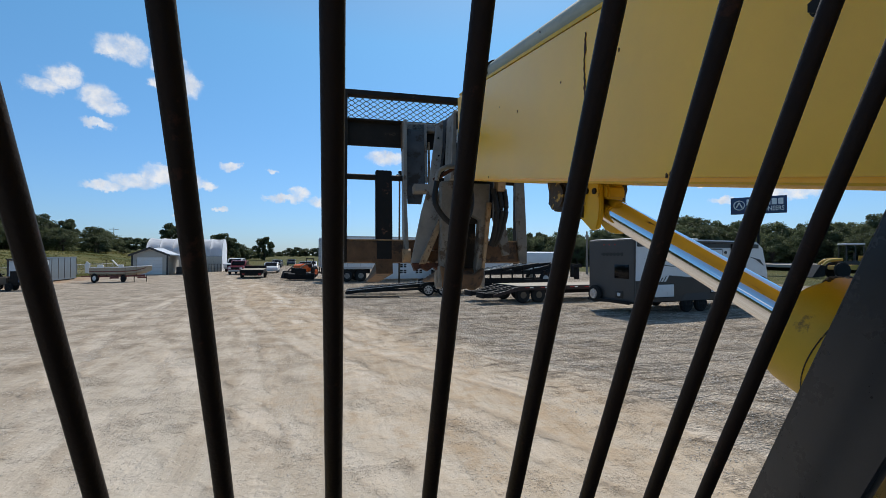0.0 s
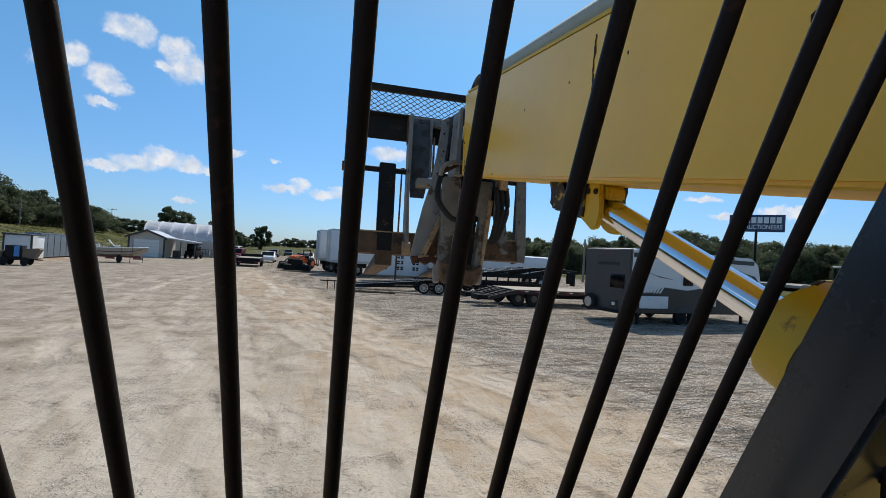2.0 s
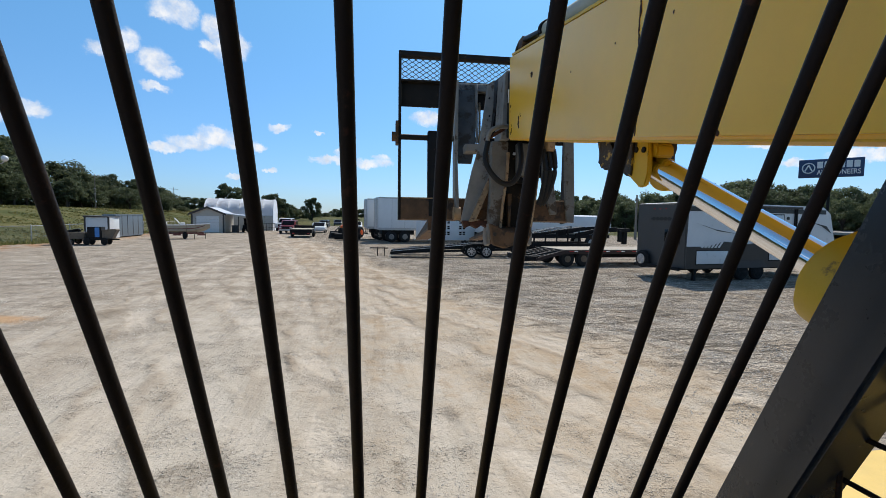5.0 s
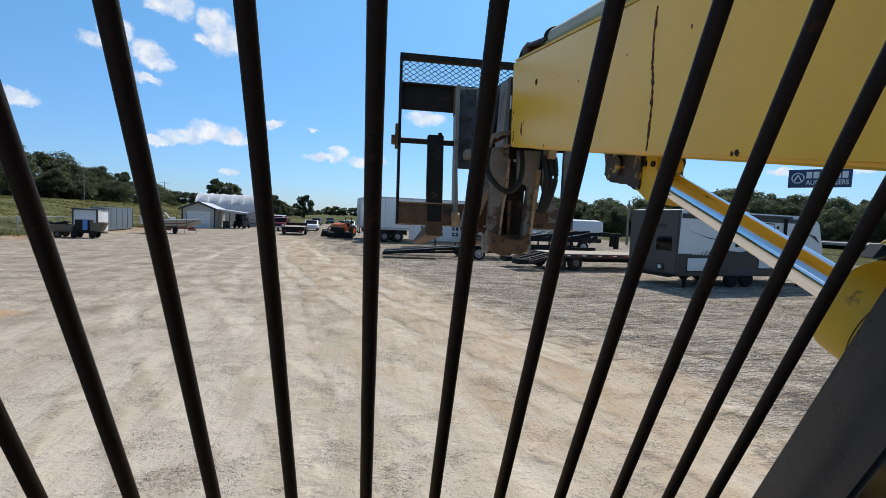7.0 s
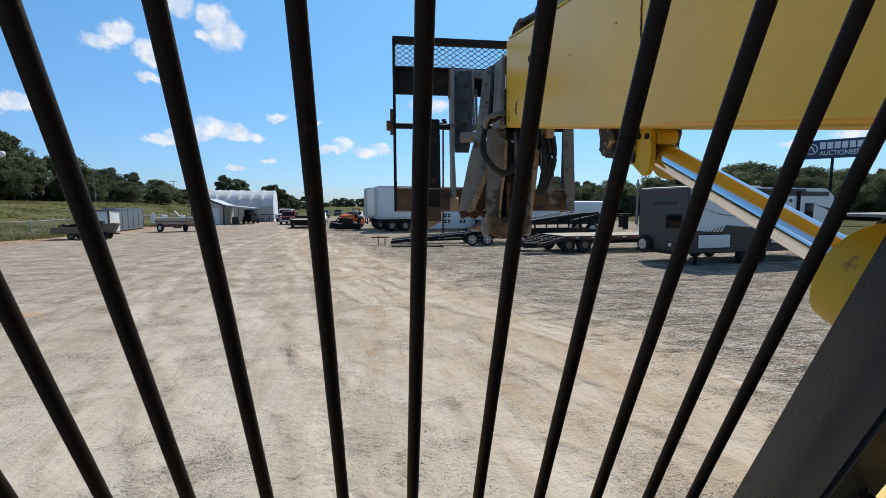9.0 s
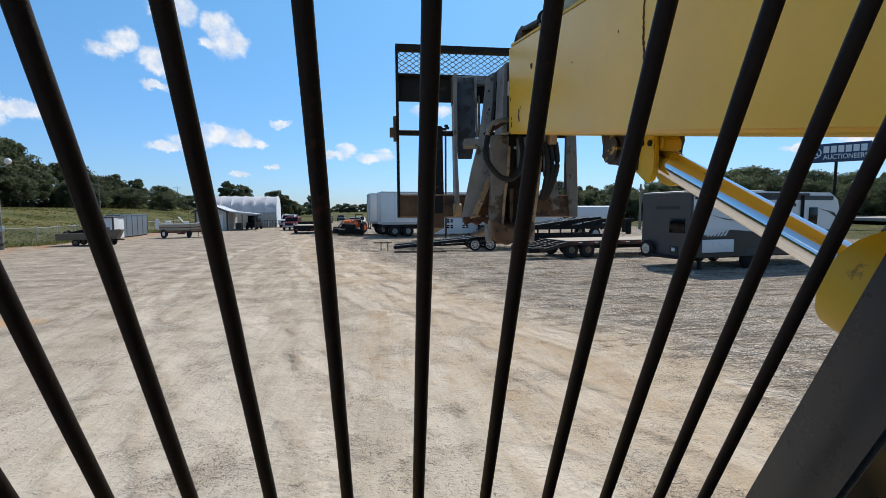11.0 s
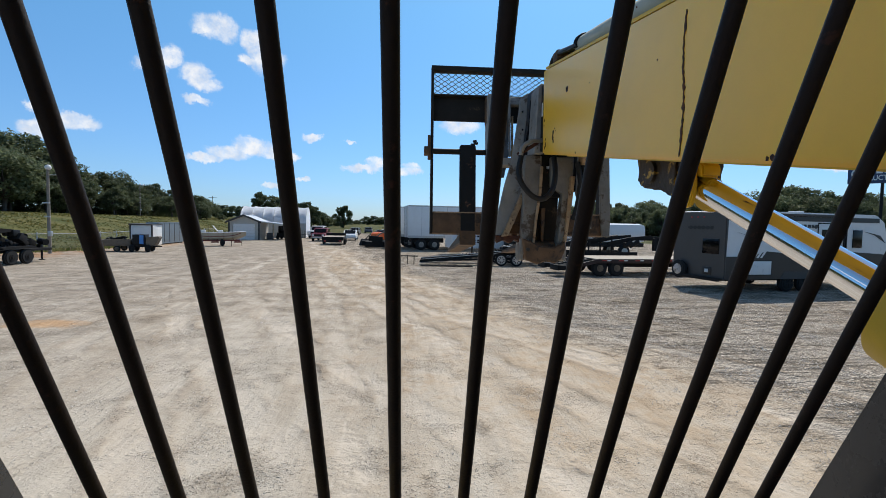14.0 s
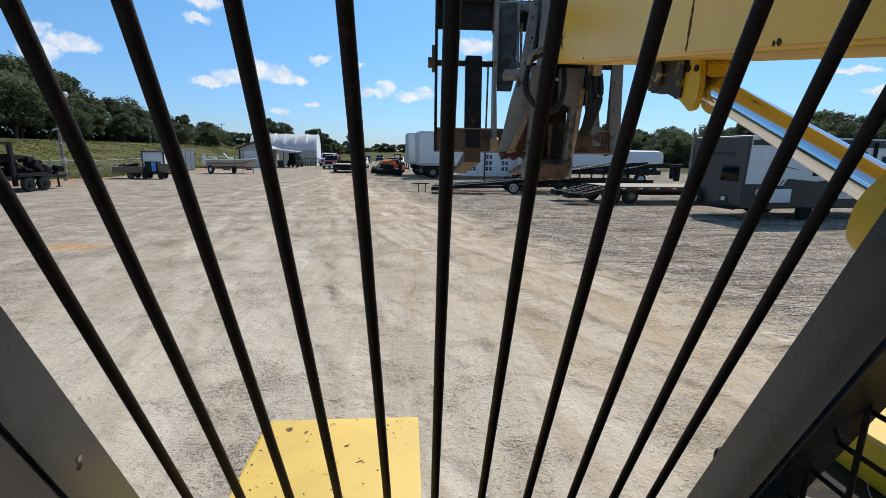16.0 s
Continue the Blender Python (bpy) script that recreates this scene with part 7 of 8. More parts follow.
def black_flat_trailer(m):
    t = thing("low_trailer", "low black trailer with weathered plank deck", "trailer", m, "parked trailers")
    panel_box(t, "deck_frame", (0, 0, 0.5), (5.0, 2.2, 0.86), BLACK_PAINT, "", 0.02)
    for i in range(11):
        bm = B()
        box(bm, (0.04, 0.03 + 0.195 * i, 0.862), (4.96, 0.215 + 0.195 * i, 0.90), None, 0.005)
        part("plank", bm, PLANK, t)
    bm = B()
    box(bm, (-0.1, 0.15, 0.3), (-0.004, 2.05, 0.62), None, 0.01)
    part("rear_bumper", bm, BLACK_PAINT, t)
    for y in (0.25, 1.75):
        bm = B()
        box(bm, (-0.12, y, 0.4), (-0.102, y + 0.2, 0.52), None, 0.004)
        part("tail_lamp", bm, RED_PLASTIC, t)
    for x in (2.2, 3.1):
        wheel(t, x, -0.02, 0.38, 0.38, 0.24, DARK_STEEL, 0)
        wheel(t, x, 2.22, 0.38, 0.38, 0.24, DARK_STEEL, 0)
    bm = B()
    box(bm, (4.9, -0.02, 0.9), (5.0, 2.22, 1.2), None, 0.01)
    part("headboard", bm, BLACK_PAINT, t)


black_flat_trailer(pose(-5.55, 48.9, 0, 0, 0, 93))


def tractor(m):
    t = thing("compact_tractor", "orange compact tractor with front loader", "tractor", m)
    bm = B()
    prism(bm, [(0, 0.75), (0, 1.25), (0.2, 1.4), (1.5, 1.45), (1.7, 1.0), (2.6, 0.95), (2.6, 0.7), (1.6, 0.6)], 0.35, 1.15, "y")
    bmesh.ops.bevel(bm, geom=list(bm.edges), offset=0.05, segments=2, affect="EDGES")
    part("body", bm, ORANGE, t, "", 40)
    for y in (0.0, 1.1):
        bm = B()
        pipe(bm, [(1.9, y + 0.2, 1.4), (0.6, y + 0.2, 1.35), (-0.6, y + 0.2, 0.8), (-0.9, y + 0.2, 0.4)], 0.07, 8)
        part("loader_arm", bm, DARK_STEEL, t)
    bm = B()
    prism(bm, [(-0.9, 0.1), (-1.4, 0.05), (-1.0, 0.75), (-0.8, 0.7)], -0.2, 1.7, "y")
    part("bucket", bm, DARK_STEEL, t)
    bm = B()
    box(bm, (2.0, 0.4, 0.95), (2.5, 1.1, 1.1), None, 0.05)
    box(bm, (2.45, 0.4, 1.05), (2.55, 1.1, 1.5), None, 0.05)
    part("seat", bm, DARK_STEEL, t)
    bm = B()
    for y in (0.35, 1.15):
        box(bm, (2.6, y - 0.04, 0.9), (2.68, y + 0.04, 2.0), None, 0.02)
    box(bm, (2.6, 0.31, 1.95), (2.68, 1.19, 2.03), None, 0.02)
    part("roll_bar", bm, DARK_STEEL, t)
    for y in (-0.05, 1.55):
        wheel(t, 2.2, y, 0.6, 0.6, 0.35, ORANGE, 0, 0.5)
        wheel(t, 0.3, y, 0.38, 0.38, 0.25, ORANGE, 0, 0.5)


tractor(pose(-1.7, 48.6, 0, 0, 0, 62))


def skid_attachment(m, label):
    t = thing("implement", label, "implement", m, "black implements")
    panel_box(t, "frame", (0, 0, 0.1), (2.4, 1.2, 0.6), BLACK_PAINT, "", 0.03)
    panel_box(t, "hitch", (0.7, -0.1, 0.4), (1.7, 0.2, 1.1), BLACK_PAINT, "", 0.03)
    bm = B()
    rod(bm, (0.05, 0.6, 0.35), (2.35, 0.6, 0.35), 0.3, 16)
    part("drum", bm, DARK_STEEL, t)


skid_attachment(pose(-3.5, 47.4, 0, 0, 0, 6), "black tractor implement standing on the gravel")
skid_attachment(pose(-3.0, 44.6, 0, 0, 0, -3), "black tractor implement beside the box trailers")


def utility_cart(m):
    t = thing("utility_cart", "dark covered utility cart by the porch", "utility cart", m)
    panel_box(t, "body", (0, 0, 0.35), (1.9, 1.3, 0.95), BLACK_PAINT, "", 0.06)
    panel_box(t, "cab", (0.3, 0.05, 0.95), (1.7, 1.25, 1.75), GLASS_DARK, "", 0.1)
    panel_box(t, "roof", (0.25, 0.0, 1.75), (1.75, 1.3, 1.83), BLACK_PAINT, "", 0.03)
    for x in (0.3, 1.6):
        wheel(t, x, 0.0, 0.3, 0.3, 0.22, DARK_STEEL, 0)
        wheel(t, x, 1.3, 0.3, 0.3, 0.22, DARK_STEEL, 0)


utility_cart(pose(-14.6, 62.6, 0, 0, 0, 80))


def wheel_loader(m):
    t = thing("wheel_loader", "dusty yellow wheel loader with glass cab", "wheel loader", m)
    bm = B()
    prism(bm, [(0, 0.9), (0, 1.9), (0.3, 2.1), (2.2, 2.15), (2.4, 1.3), (5.0, 1.2), (5.0, 0.8)], 0.4, 2.2, "y")
    bmesh.ops.bevel(bm, geom=list(bm.edges), offset=0.06, segments=2, affect="EDGES")
    part("body", bm, LOADER_YELLOW, t, "", 40)
    for x in (2.3, 3.9):
        for y in (0.55, 2.0):
            bm = B()
            box(bm, (x, y, 1.3), (x + 0.1, y + 0.1, 3.2))
            part("cab_post", bm, TRIM_DARK, t)
    for lo, hi in (((2.41, 0.6, 1.4), (3.89, 0.62, 3.1)), ((2.41, 2.03, 1.4), (3.89, 2.05, 3.1)), ((2.34, 0.66, 1.4), (2.36, 1.99, 3.1)), ((3.94, 0.66, 1.4), (3.96, 1.99, 3.1))):
        pane = panel_box(t, "cab_pane", lo, hi, PANE, "", 0.004)
        pane.visible_shadow = False
    for y in (0.59, 2.04):
        panel_box(t, "cab_post", (3.1, y, 1.35), (3.18, y + 0.03, 3.15), TRIM_DARK, "", 0.01)
        panel_box(t, "cab_sill", (2.3, y - 0.03, 1.3), (4.0, y + 0.05, 1.62), TRIM_DARK, "", 0.01)
    panel_box(t, "seat", (2.7, 1.0, 1.4), (3.2, 1.6, 1.75), DARK_STEEL, "", 0.05)
    panel_box(t, "seat_back", (2.65, 1.0, 1.75), (2.8, 1.6, 2.4), DARK_STEEL, "", 0.05)
    panel_box(t, "cab_roof", (2.25, 0.5, 3.15), (4.05, 2.15, 3.30), WHITE_CLEAN, "", 0.06)
    bm = B()
    pipe(bm, [(4.2, 0.8, 1.8), (5.6, 0.8, 1.6), (6.4, 0.8, 0.7)], 0.14, 8)
    pipe(bm, [(4.2, 1.8, 1.8), (5.6, 1.8, 1.6), (6.4, 1.8, 0.7)], 0.14, 8)
    part("lift_arm", bm, LOADER_YELLOW, t)
    bm = B()
    prism(bm, [(6.2, 0.2), (7.4, 0.1), (6.6, 1.3), (6.2, 1.2)], 0.0, 2.6, "y")
    part("bucket", bm, DARK_STEEL, t)
    for x in (1.1, 4.5):
        wheel(t, x, 0.25, 0.75, 0.75, 0.55, LOADER_YELLOW, 0, 0.5)
        wheel(t, x, 2.35, 0.75, 0.75, 0.55, LOADER_YELLOW, 0, 0.5)


wheel_loader(pose(60.2, 36.7, 0.0, 0, 0, 150) @ Matrix.Diagonal((1, 1, 1.18, 1)))


def sign_board():
    t = thing("roadside_sign", "navy roadside sign board on a steel post", "sign", pose(57.5, 48.8, 0, 0, 0, -50))
    z0, z1, w = 8.25, 10.55, 6.3
    panel_box(t, "board", (-w / 2, -0.25, z0), (w / 2, 0.25, z1), SIGN_NAVY, "", 0.04)
    bm = B()
    rod(bm, (0, 0, 0), (0, 0, z0), 0.16, 16)
    part("post", bm, DARK_STEEL, t, "", 50)
    # emblem: a ring and a peak; lettering as plain bars
    bm = B()
    c = (-w / 2 + 1.0, -0.27, (z0 + z1) / 2 + 0.05)
    pts = [(c[0] + 0.62 * math.cos(a), c[1], c[2] + 0.62 * math.sin(a)) for a in np.linspace(0, 2 * math.pi, 25)]
    for a, b in zip(pts, pts[1:]):
        rod(bm, a, b, 0.07, 6)
    for s in (-1, 1):
        rod(bm, (c[0], c[1], c[2] + 0.4), (c[0] + 0.35 * s, c[1], c[2] - 0.35), 0.08, 6)
    part("emblem", bm, SIGN_WHITE, t)
    x = -w / 2 + 1.85
    for i in range(6):
        bm = B()
        box(bm, (x + 0.7 * i, -0.285, (z0 + z1) / 2 + 0.0), (x + 0.7 * i + 0.56, -0.252, z1 - 0.32))
        part("letter_bar", bm, SIGN_WHITE, t)
    cu = bpy.data.curves.new("lettering", "FONT")
    cu.body, cu.size, cu.extrude, cu.offset = "AUCTIONEERS", 1.0, 0.012, 0.012
    tmp = bpy.data.objects.new("lettering_source", cu)
    me = bpy.data.meshes.new_from_object(tmp)
    bpy.data.objects.remove(tmp)
    bpy.data.curves.remove(cu)
    xs_ = [v.co.x for v in me.vertices]
    ys_ = [v.co.y for v in me.vertices]
    kx, ky = 4.15 / (max(xs_) - min(xs_)), 0.62 / (max(ys_) - min(ys_))
    me.transform(Matrix.Translation((x, -0.268, z0 + 0.34)) @ Matrix.Rotation(radians(90), 4, "X") @ Matrix.Diagonal((kx, ky, 1, 1)) @ Matrix.Translation((-min(xs_), -min(ys_), 0)))
    me.materials.clear()
    me.materials.append(SIGN_WHITE)
    word = new("lettering", me)
    word.parent = t


sign_board()


# ---- fence, poles ----
def fence_mesh_material():
    m = bpy.data.materials.new("chain_link_wire")
    m.use_nodes = True
    nt = m.node_tree
    b = nt.nodes["Principled BSDF"]
    b.inputs["Base Color"].default_value, b.inputs["Metallic"].default_value, b.inputs["Roughness"].default_value = (0.32, 0.33, 0.32, 1), 0.4, 0.5
    tr = nt.nodes.new("ShaderNodeBsdfTransparent")
    mx = nt.nodes.new("ShaderNodeMixShader")
    mx.inputs[0].default_value = 0.16
    nt.links.new(tr.outputs[0], mx.inputs[1])
    nt.links.new(b.outputs[0], mx.inputs[2])
    nt.links.new(mx.outputs[0], nt.nodes["Material Output"].inputs["Surface"])
    return m


CHAIN = fence_mesh_material()


def chain_fence():
    t = thing("chain_link_fence", "low galvanised chain-link fence along the grass", "fence")
    line = [Vector(p) for p in ((-44, 6, 0), (-27.5, 29.5, 0), (-23.4, 36.6, 0), (-25.0, 48, 0), (-25.2, 66, 0))]
    posts = []
    for a, c in zip(line, line[1:]):
        n = max(1, round((c - a).length / 2.9))
        for k in range(n):
            posts.append(a.lerp(c, k / n))
    posts.append(line[-1])
    for p in posts:
        z = float(ground_height(np.array(p.x), np.array(p.y)))
        p.z = z
        bm = B()
        rod(bm, p - Vector((0, 0, 0.2)), p + Vector((0, 0, 1.30)), 0.033, 10)
        bmesh.ops.create_uvsphere(bm, u_segments=8, v_segments=5, radius=0.042, matrix=Matrix.Translation(p + Vector((0, 0, 1.31))))
        part("post", bm, GALV, t)
    for a, c in zip(posts, posts[1:]):
        bm = B()
        rod(bm, a + Vector((0, 0, 1.24)), c + Vector((0, 0, 1.24)), 0.022, 8)
        part("rail", bm, GALV, t)
        bm = B()
        v = [bm.verts.new(q) for q in (a + Vector((0, 0, 0.03)), c + Vector((0, 0, 0.03)), c + Vector((0, 0, 1.23)), a + Vector((0, 0, 1.23)))]
        bm.faces.new(v)
        part("mesh_panel", bm, CHAIN, t, "wire chain-link panel")


chain_fence()


def lamp_pole(x, y, h):
    t = thing("lamp_pole", "grey wooden lamp pole with two white globes", "lamp pole", pose(x, y, float(ground_height(np.array(x), np.array(y)))))
    bm = B()
    rod(bm, (0, 0, -0.2), (0, 0, h - 0.15), 0.11, 14, 0.075)
    part("pole", bm, POLE_WOOD, t, "", 50)
    for gx, gy, gz in ((0.0, 0.05, 0.0), (0.5, 0.32, -0.12)):
        bm = B()
        pipe(bm, [(0, 0, h - 0.5), (gx * 0.7, gy * 0.7, h - 0.42 + gz * 0.4), (gx, gy, h - 0.15 + gz)], 0.025, 8)
        part("arm", bm, GALV, t, "", 50)
        bm = B()
        bmesh.ops.create_uvsphere(bm, u_segments=16, v_segments=10, radius=0.19, matrix=Matrix.Translation((gx, gy, h - 0.02 + gz)))
        part("globe", bm, WHITE_CLEAN, t, "white globe lamp", 60)
    for z in (0.42, 0.58):
        bm = B()
        box(bm, (-0.16, -0.18, h * z), (0.16, -0.08, h * z + 0.1), None, 0.01)
        part("bracket", bm, GALV, t)
    bm = B()
    box(bm, (0.1, -0.3, 1.15), (0.3, -0.1, 1.5), None, 0.02)
    part("meter_box", bm, GALV, t, "", 40)


lamp_pole(-22.9, 32.7, 5.7)
lamp_pole(-53, 101, 6.6)


def utility_pole(x, y, h, arm=2.4):
    z = float(ground_height(np.array(x), np.array(y)))
    t = thing("utility_pole", "tall wooden utility pole with crossarm", "utility pole", pose(x, y, z, 0, 0, 20), "utility poles")
    bm = B()
    rod(bm, (0, 0, -0.3), (0, 0, h), 0.17, 12, 0.1)
    part("pole", bm, POLE_WOOD, t, "", 50)
    bm = B()
    box(bm, (-arm / 2, -0.06, h - 0.8), (arm / 2, 0.06, h - 0.65))
    part("crossarm", bm, POLE_WOOD, t)
    for s in (-0.9, 0, 0.9):
        bm = B()
        rod(bm, (s * arm / 2, 0, h - 0.66), (s * arm / 2, 0, h - 0.45), 0.06, 8)
        part("insulator", bm, GALV, t)


utility_pole(-82.1, 215, 8.8, 3.2)


def camera_pole(x, y, h):
    t = thing("camera_pole", "rusty steel pole with yard cameras on top", "camera pole", pose(x, y, 0))
    bm = B()
    rod(bm, (0, 0, 0), (0, 0, h), 0.07, 12)
    part("pole", bm, RUST, t, "", 50)
    for i, (dx, dz) in enumerate(((-0.12, 0.05), (0.14, 0.16), (0.05, 0.32))):
        bm = B()
        box(bm, (dx - 0.14, -0.12, h - 0.2 + dz), (dx + 0.14, 0.2, h - 0.03 + dz), None, 0.03)
        part("yard_camera", bm, DARK_STEEL, t)


camera_pole(5.95, 35.4, 8.7)
utility_pole(33.55, 52.6, 5.6, 0.7)


# ---- trees ----
def tree_model(seed, h, spread, clumps, leaves, leaf, low=0.17):
    """A tapered trunk with limbs, and a crown of leafy clumps with gaps between them."""
    rng = np.random.default_rng(seed)
    t = thing("tree", "broad dark green oak tree in full leaf", "tree", pose(0, 0, -50), "oak trees")
    bm = B()
    fork = h * rng.uniform(0.22, 0.32)
    lean = rng.normal(0, 0.03, 2)
    rod(bm, (0, 0, -0.4), (lean[0] * fork, lean[1] * fork, fork), h * 0.028, 10, h * 0.019)
    centres = []
    for k in range(clumps):
        a = 2.4 * k + rng.uniform(-0.5, 0.5)
        lev = (k + 0.5) / clumps
        zc = h * (low + (0.88 - low) * lev)
        wid = spread * (math.sin(math.pi * min(0.24 + 0.70 * lev, 1.0)) ** 0.7)
        rc = wid * rng.uniform(0.35, 0.9)
        c = np.array([rc * math.cos(a), rc * math.sin(a), zc + rng.normal(0, 0.04 * h)])
        centres.append((c, spread * rng.uniform(0.17, 0.36)))
        if k % 2 == 0:
            mid = (c[0] * 0.45, c[1] * 0.45, fork + (zc - fork) * 0.55)
            rod(bm, (lean[0] * fork, lean[1] * fork, fork * rng.uniform(0.8, 1)), mid, h * 0.012, 6, h * 0.008)
            rod(bm, mid, tuple(c), h * 0.008, 5, h * 0.003)
    part("trunk", bm, BARK, t, "", 60)
    per = leaves // clumps
    P, R_ = [], []
    for c, r in centres:
        d = rng.normal(size=(per, 3))
        d /= np.linalg.norm(d, axis=1)[:, None]
        d[:, 2] = np.where(d[:, 2] < -0.75, -d[:, 2] * 0.5, d[:, 2])
        rad = r * rng.uniform(0.55, 1.08, per) ** 0.6 * (1 + 0.25 * np.sin(d[:, 0] * 7 + c[0]) * np.sin(d[:, 1] * 6 + c[1]))
        P.append(c + d * rad[:, None] * np.array([1, 1, 0.78]))
        R_.append(d)
    P, D = np.concatenate(P), np.concatenate(R_)
    n = len(P)
    D = D + rng.normal(0, 0.7, (n, 3))
    D /= np.linalg.norm(D, axis=1)[:, None]
    U = np.cross(D, rng.normal(size=(n, 3)))
    U /= np.linalg.norm(U, axis=1)[:, None]
    V = np.cross(D, U)
    s = leaf * rng.uniform(0.6, 1.5, n)[:, None]
    corners = np.stack([P - U * s - V * s * 0.5, P + U * s - V * s * 0.5, P + V * s * 0.9 + D * s * .15], 1).reshape(-1, 3)
    me = bpy.data.meshes.new("crown")
    me.from_pydata(corners.tolist(), [], np.arange(3 * n).reshape(-1, 3).tolist())
    me.materials.append(LEAF)
    crown = new("crown", me)
    crown.parent = t
    return t


MODELS = [tree_model(s, 10.0, sp, cl, 9500, 0.15, 0.25) for s, sp, cl in ((1, 4.4, 34), (2, 3.8, 30), (3, 4.8, 38), (4, 3.4, 28), (5, 4.5, 36))]
FAR_MODELS = [tree_model(s, 10.0, sp, 26, 4500, 0.32, 0.10) for s, sp in ((11, 4.4), (12, 4.9), (13, 4.0))]
rt = random.Random(21)


def plant(x, y, h, wide=1.0, models=MODELS):
    z = float(ground_height(np.array(x), np.array(y)))
    k = h / 10.0
    m = pose(x, y, z - 0.15, 0, 0, rt.uniform(0, 360)) @ Matrix.Diagonal((k * wide, k * wide, k, 1))
    ob = copy_thing(rt.choice(models), m)
    return ob


def polar(az, d):
    return d * math.sin(radians(az)), d * math.cos(radians(az))


# wood on the rise to the left: taller and nearer at its near end
for i in range(24):
    az = -66 + 45.0 * i / 23
    for row in range(3):
        d = 78 + (az + 66) * 1.05 + row * 9 + rt.uniform(-4, 4)
        az2 = az + rt.uniform(-1.1, 1.1)
        x, y = polar(az2, d)
        top = float(np.interp(az2, (-66, -39, -36.5, -34.7, -32.9, -31, -28, -26, -22.4, -21.7, -20.8), (7.6, 7.6, 7.2, 6.3, 5.4, 4.8, 3.9, 3.55, 3.0, 1.9, 0.8)))
        g = float(ground_height(np.array(x), np.array(y)))
        h = (2.35 + d * math.tan(radians(top)) - g) * rt.choice(((0.6, 0.75, 0.86), (0.75, 0.88, 1.0), (0.95, 1.04, 1.12))[row])
        if h > 1.5:
            plant(x, y, h, rt.uniform(0.9, 1.2) * (1.5 if h < 6 else 1.15))
# far field edge
for az, d, h, w in ((-20.6, 190, 4.0, 1.9), (-19.8, 196, 4.8, 1.7), (-19.0, 190, 4.6, 1.8), (-18.0, 185, 4.8, 1.3), (-15.9, 175, 9.8, 1.0), (-14.4, 178, 9.2, 1.1),
                    (-11.5, 172, 8.2, 0.9), (-10.8, 170, 9.2, 0.95), (-10.0, 176, 8.0, 0.95), (-9.3, 182, 6.6, 1.1), (-8.6, 185, 5.2, 1.2), (-7.9, 195, 3.6, 1.6), (-6.4, 172, 9.2, 0.86),
                    (-4.9, 270, 2.8, 2.0), (-3.6, 262, 5.0, 1.5), (-2.7, 258, 5.4, 1.4), (-1.8, 262, 4.8, 1.6), (-0.6, 258, 5.4, 1.5), (0.6, 262, 5.0, 1.5), (1.8, 258, 5.4, 1.4),
                    (3.2, 250, 5, 1.4), (5.0, 250, 5, 1.4), (7, 250, 4.6, 1.4), (9, 250, 4.8, 1.4), (11, 250, 5, 1.4), (13, 250, 5, 1.4), (15, 250, 5.2, 1.4), (17.5, 250, 5.5, 1.4), (20, 250, 6, 1.4)):
    x, y = polar(az, d)
    plant(x, y, h, w, FAR_MODELS)
for i in range(24):
    x, y = polar(-24 + 34 * i / 23, 330 + rt.uniform(-20, 20))
    plant(x, y, 3.4 * rt.uniform(0.6, 1.2), 2.2, FAR_MODELS)
# wood along the road to the right
for i in range(46):
    az = 22.2 + 56.0 * i / 45
    for row in range(2):
        d = 112 - max(az - 30, 0) * 0.35 + row * 8 + rt.uniform(-4, 4)
        az2 = az + rt.uniform(-0.6, 0.6)
        x, y = polar(az2, d)
        top = float(np.interp(az2, (21.5, 23, 26, 29, 36, 41.7, 44.5, 47, 52, 54, 56, 58, 80), (2.2, 3.5, 3.4, 3.0, 3.6, 4.3, 4.4, 3.9, 3.3, 3.7, 3.3, 3.9, 3.9)))
        g = float(ground_height(np.array(x), np.array(y)))
        plant(x, y, (2.35 + d * math.tan(radians(top)) - g) * rt.uniform(*((0.66, 0.92), (0.9, 1.08))[row]), rt.uniform(0.85, 1.2))
for ob in MODELS + FAR_MODELS:
    for o in (*ob.children_recursive, ob):
        bpy.data.objects.remove(o)


def shrub_line():
    """Low scrub under the woods, leaf by leaf, joined."""
    rng = np.random.default_rng(9)
    P = []
    for az0, az1, dist in ((-66, -22, 92.0), (22, 80, 110.0)):
        for i in range(300):
            az = rng.uniform(az0, az1)
            d = dist + (max(az + 62, 0) * 1.0 if az < 0 else -max(az - 30, 0) * 0.35) + rng.uniform(2, 14)
            x, y = polar(az, d)
            z = float(ground_height(np.array(x), np.array(y)))
            r = rng.uniform(1.4, 3.2)
            q = rng.normal(size=(90, 3))
            q /= np.linalg.norm(q, axis=1)[:, None]
            q[:, 2] = np.abs(q[:, 2])
            P.append(np.array([x, y, z]) + q * r * rng.uniform(0.5, 1.0, (90, 1)))
    P = np.concatenate(P)
    n = len(P)
    D = rng.normal(size=(n, 3))
    U = np.cross(D, rng.normal(size=(n, 3)))
    U /= np.linalg.norm(U, axis=1)[:, None]
    V = np.cross(U, rng.normal(size=(n, 3)))
    V /= np.linalg.norm(V, axis=1)[:, None]
    s = 0.26 * rng.uniform(0.6, 1.5, n)[:, None]
    c = np.stack([P - U * s, P - V * s * .6, P + U * s, P + V * s * .6], 1).reshape(-1, 3)
    me = bpy.data.meshes.new("scrub")
    me.from_pydata(c.tolist(), [], np.arange(4 * n).reshape(-1, 4).tolist())
    me.materials.append(LEAF)
    tagged(new("scrub", me), "dark green scrub under the woods", "shrubs", kind="stuff")


shrub_line()


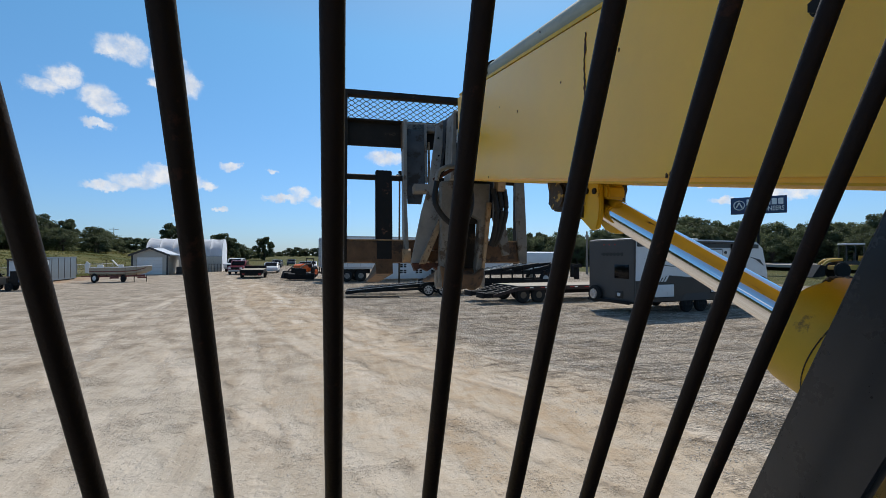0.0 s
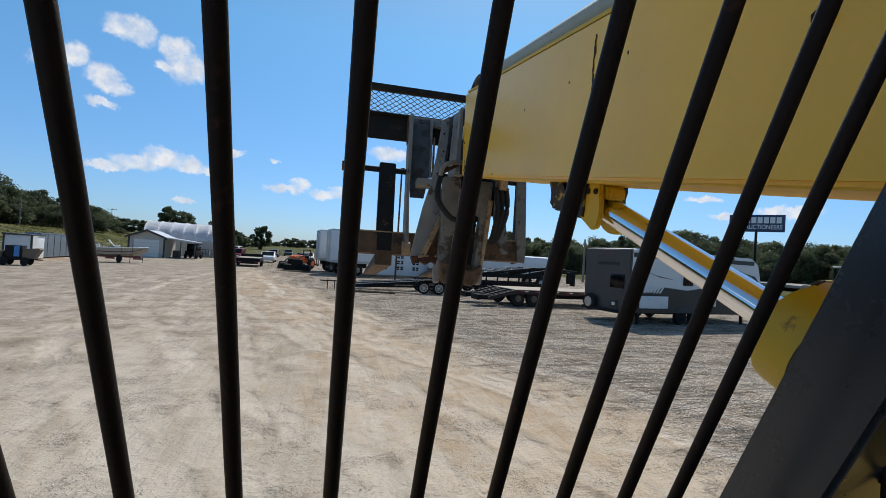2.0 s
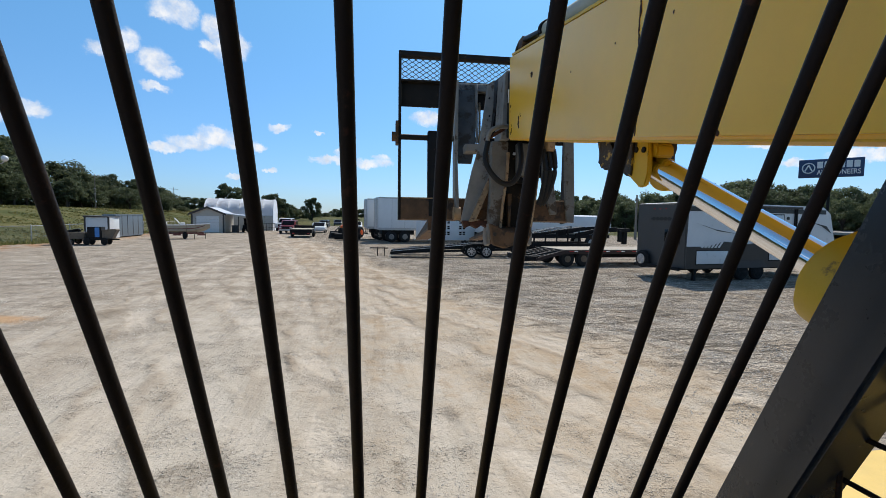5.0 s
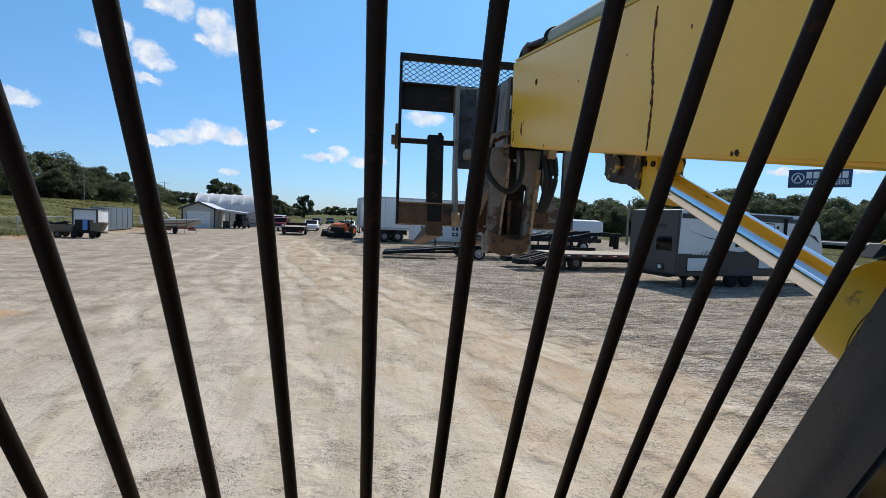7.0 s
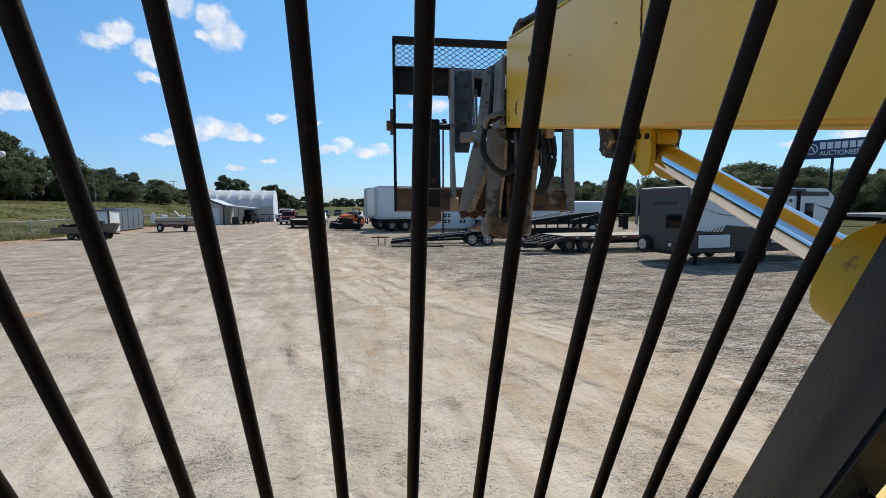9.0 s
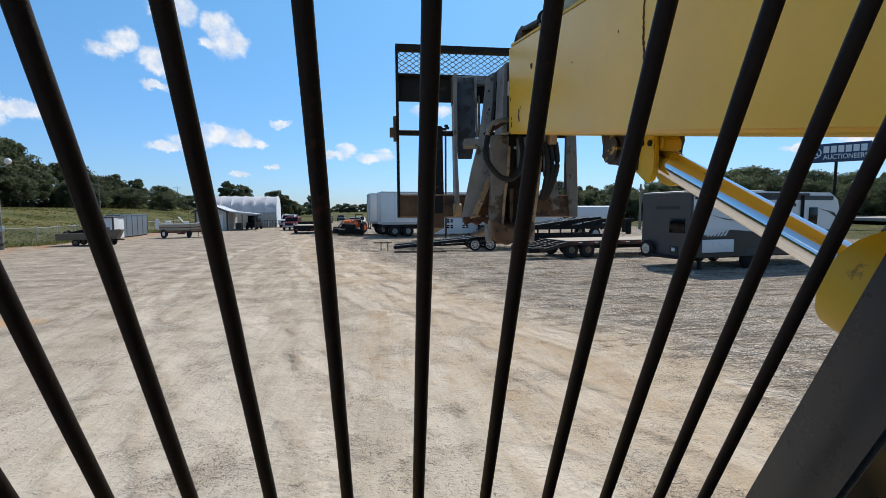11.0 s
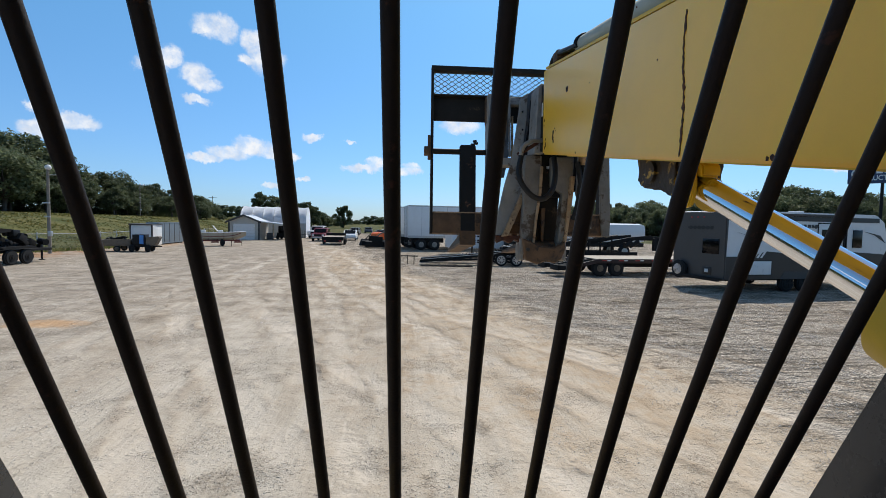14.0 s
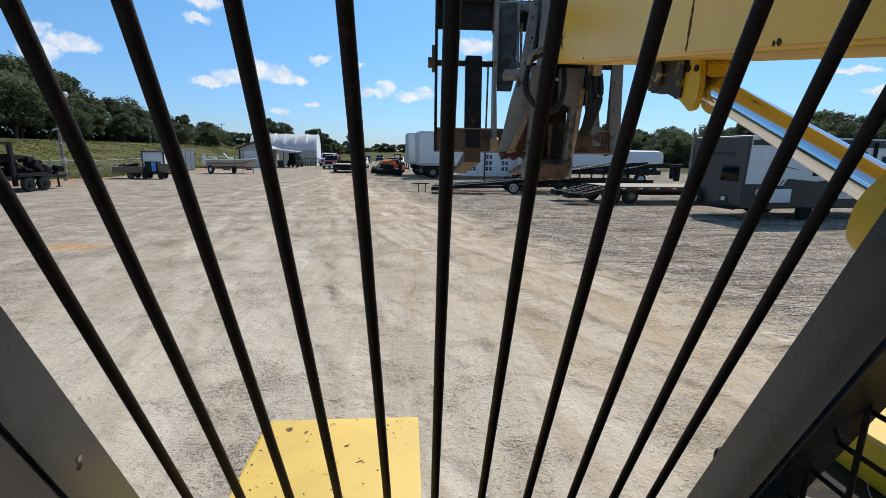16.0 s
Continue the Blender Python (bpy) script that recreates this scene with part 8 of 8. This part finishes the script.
def grass_tufts():
    """Weeds along the foot of the fence."""
    rng = np.random.default_rng(31)
    n = 9000
    a = rng.random(n)
    y = 20 + 46 * a
    x = np.interp(y, (6, 29.5, 36.6, 48, 66), (-44, -27.5, -23.4, -25.0, -25.2)) + rng.normal(0.1, 0.45, n)
    z = ground_height(x, y)
    h = rng.uniform(0.08, 0.34, n)
    w = rng.uniform(0.02, 0.06, n)
    t = rng.random(n) * 6.28
    lx, ly = rng.normal(0, 0.1, n), rng.normal(0, 0.1, n)
    v = np.stack([np.stack([x - w * np.cos(t), y - w * np.sin(t), z - 0.02], 1), np.stack([x + w * np.cos(t), y + w * np.sin(t), z - 0.02], 1),
                  np.stack([x + lx, y + ly, z + h], 1)], 1).reshape(-1, 3)
    me = bpy.data.meshes.new("grass")
    me.from_pydata(v.tolist(), [], np.arange(3 * n).reshape(-1, 3).tolist())
    me.materials.append(GRASS_BLADE)
    tagged(new("grass", me), "dry green weeds along the fence foot", "grass", kind="stuff")



def hillside_grass():
    """Rough grass on the slope between the fence and the wood, in clumps."""
    rng = np.random.default_rng(77)
    n, m = 42000, 1500
    cx, cy = rng.uniform(-78, -25.5, m), rng.uniform(24, 150, m)
    k = rng.integers(0, m, n)
    x, y = cx[k] + rng.normal(0, 0.9, n), cy[k] + rng.normal(0, 0.9, n)
    keep = x < -25.4
    x, y = x[keep], y[keep]
    n = len(x)
    z = ground_height(x, y)
    h = rng.uniform(0.05, 0.15, n)
    w = rng.uniform(0.06, 0.2, n)
    t = rng.random(n) * 6.28
    lx, ly = rng.normal(0, 0.15, n), rng.normal(0, 0.15, n)
    v = np.stack([np.stack([x - w * np.cos(t), y - w * np.sin(t), z - 0.03], 1), np.stack([x + w * np.cos(t), y + w * np.sin(t), z - 0.03], 1),
                  np.stack([x + lx, y + ly, z + h], 1)], 1).reshape(-1, 3)
    me = bpy.data.meshes.new("rough_grass")
    me.from_pydata(v.tolist(), [], np.arange(3 * n).reshape(-1, 3).tolist())
    me.materials.append(HILL_BLADE)
    tagged(new("rough_grass", me), "rough yellow-green grass clumps on the slope", "grass", kind="stuff")


grass_tufts()
hillside_grass()
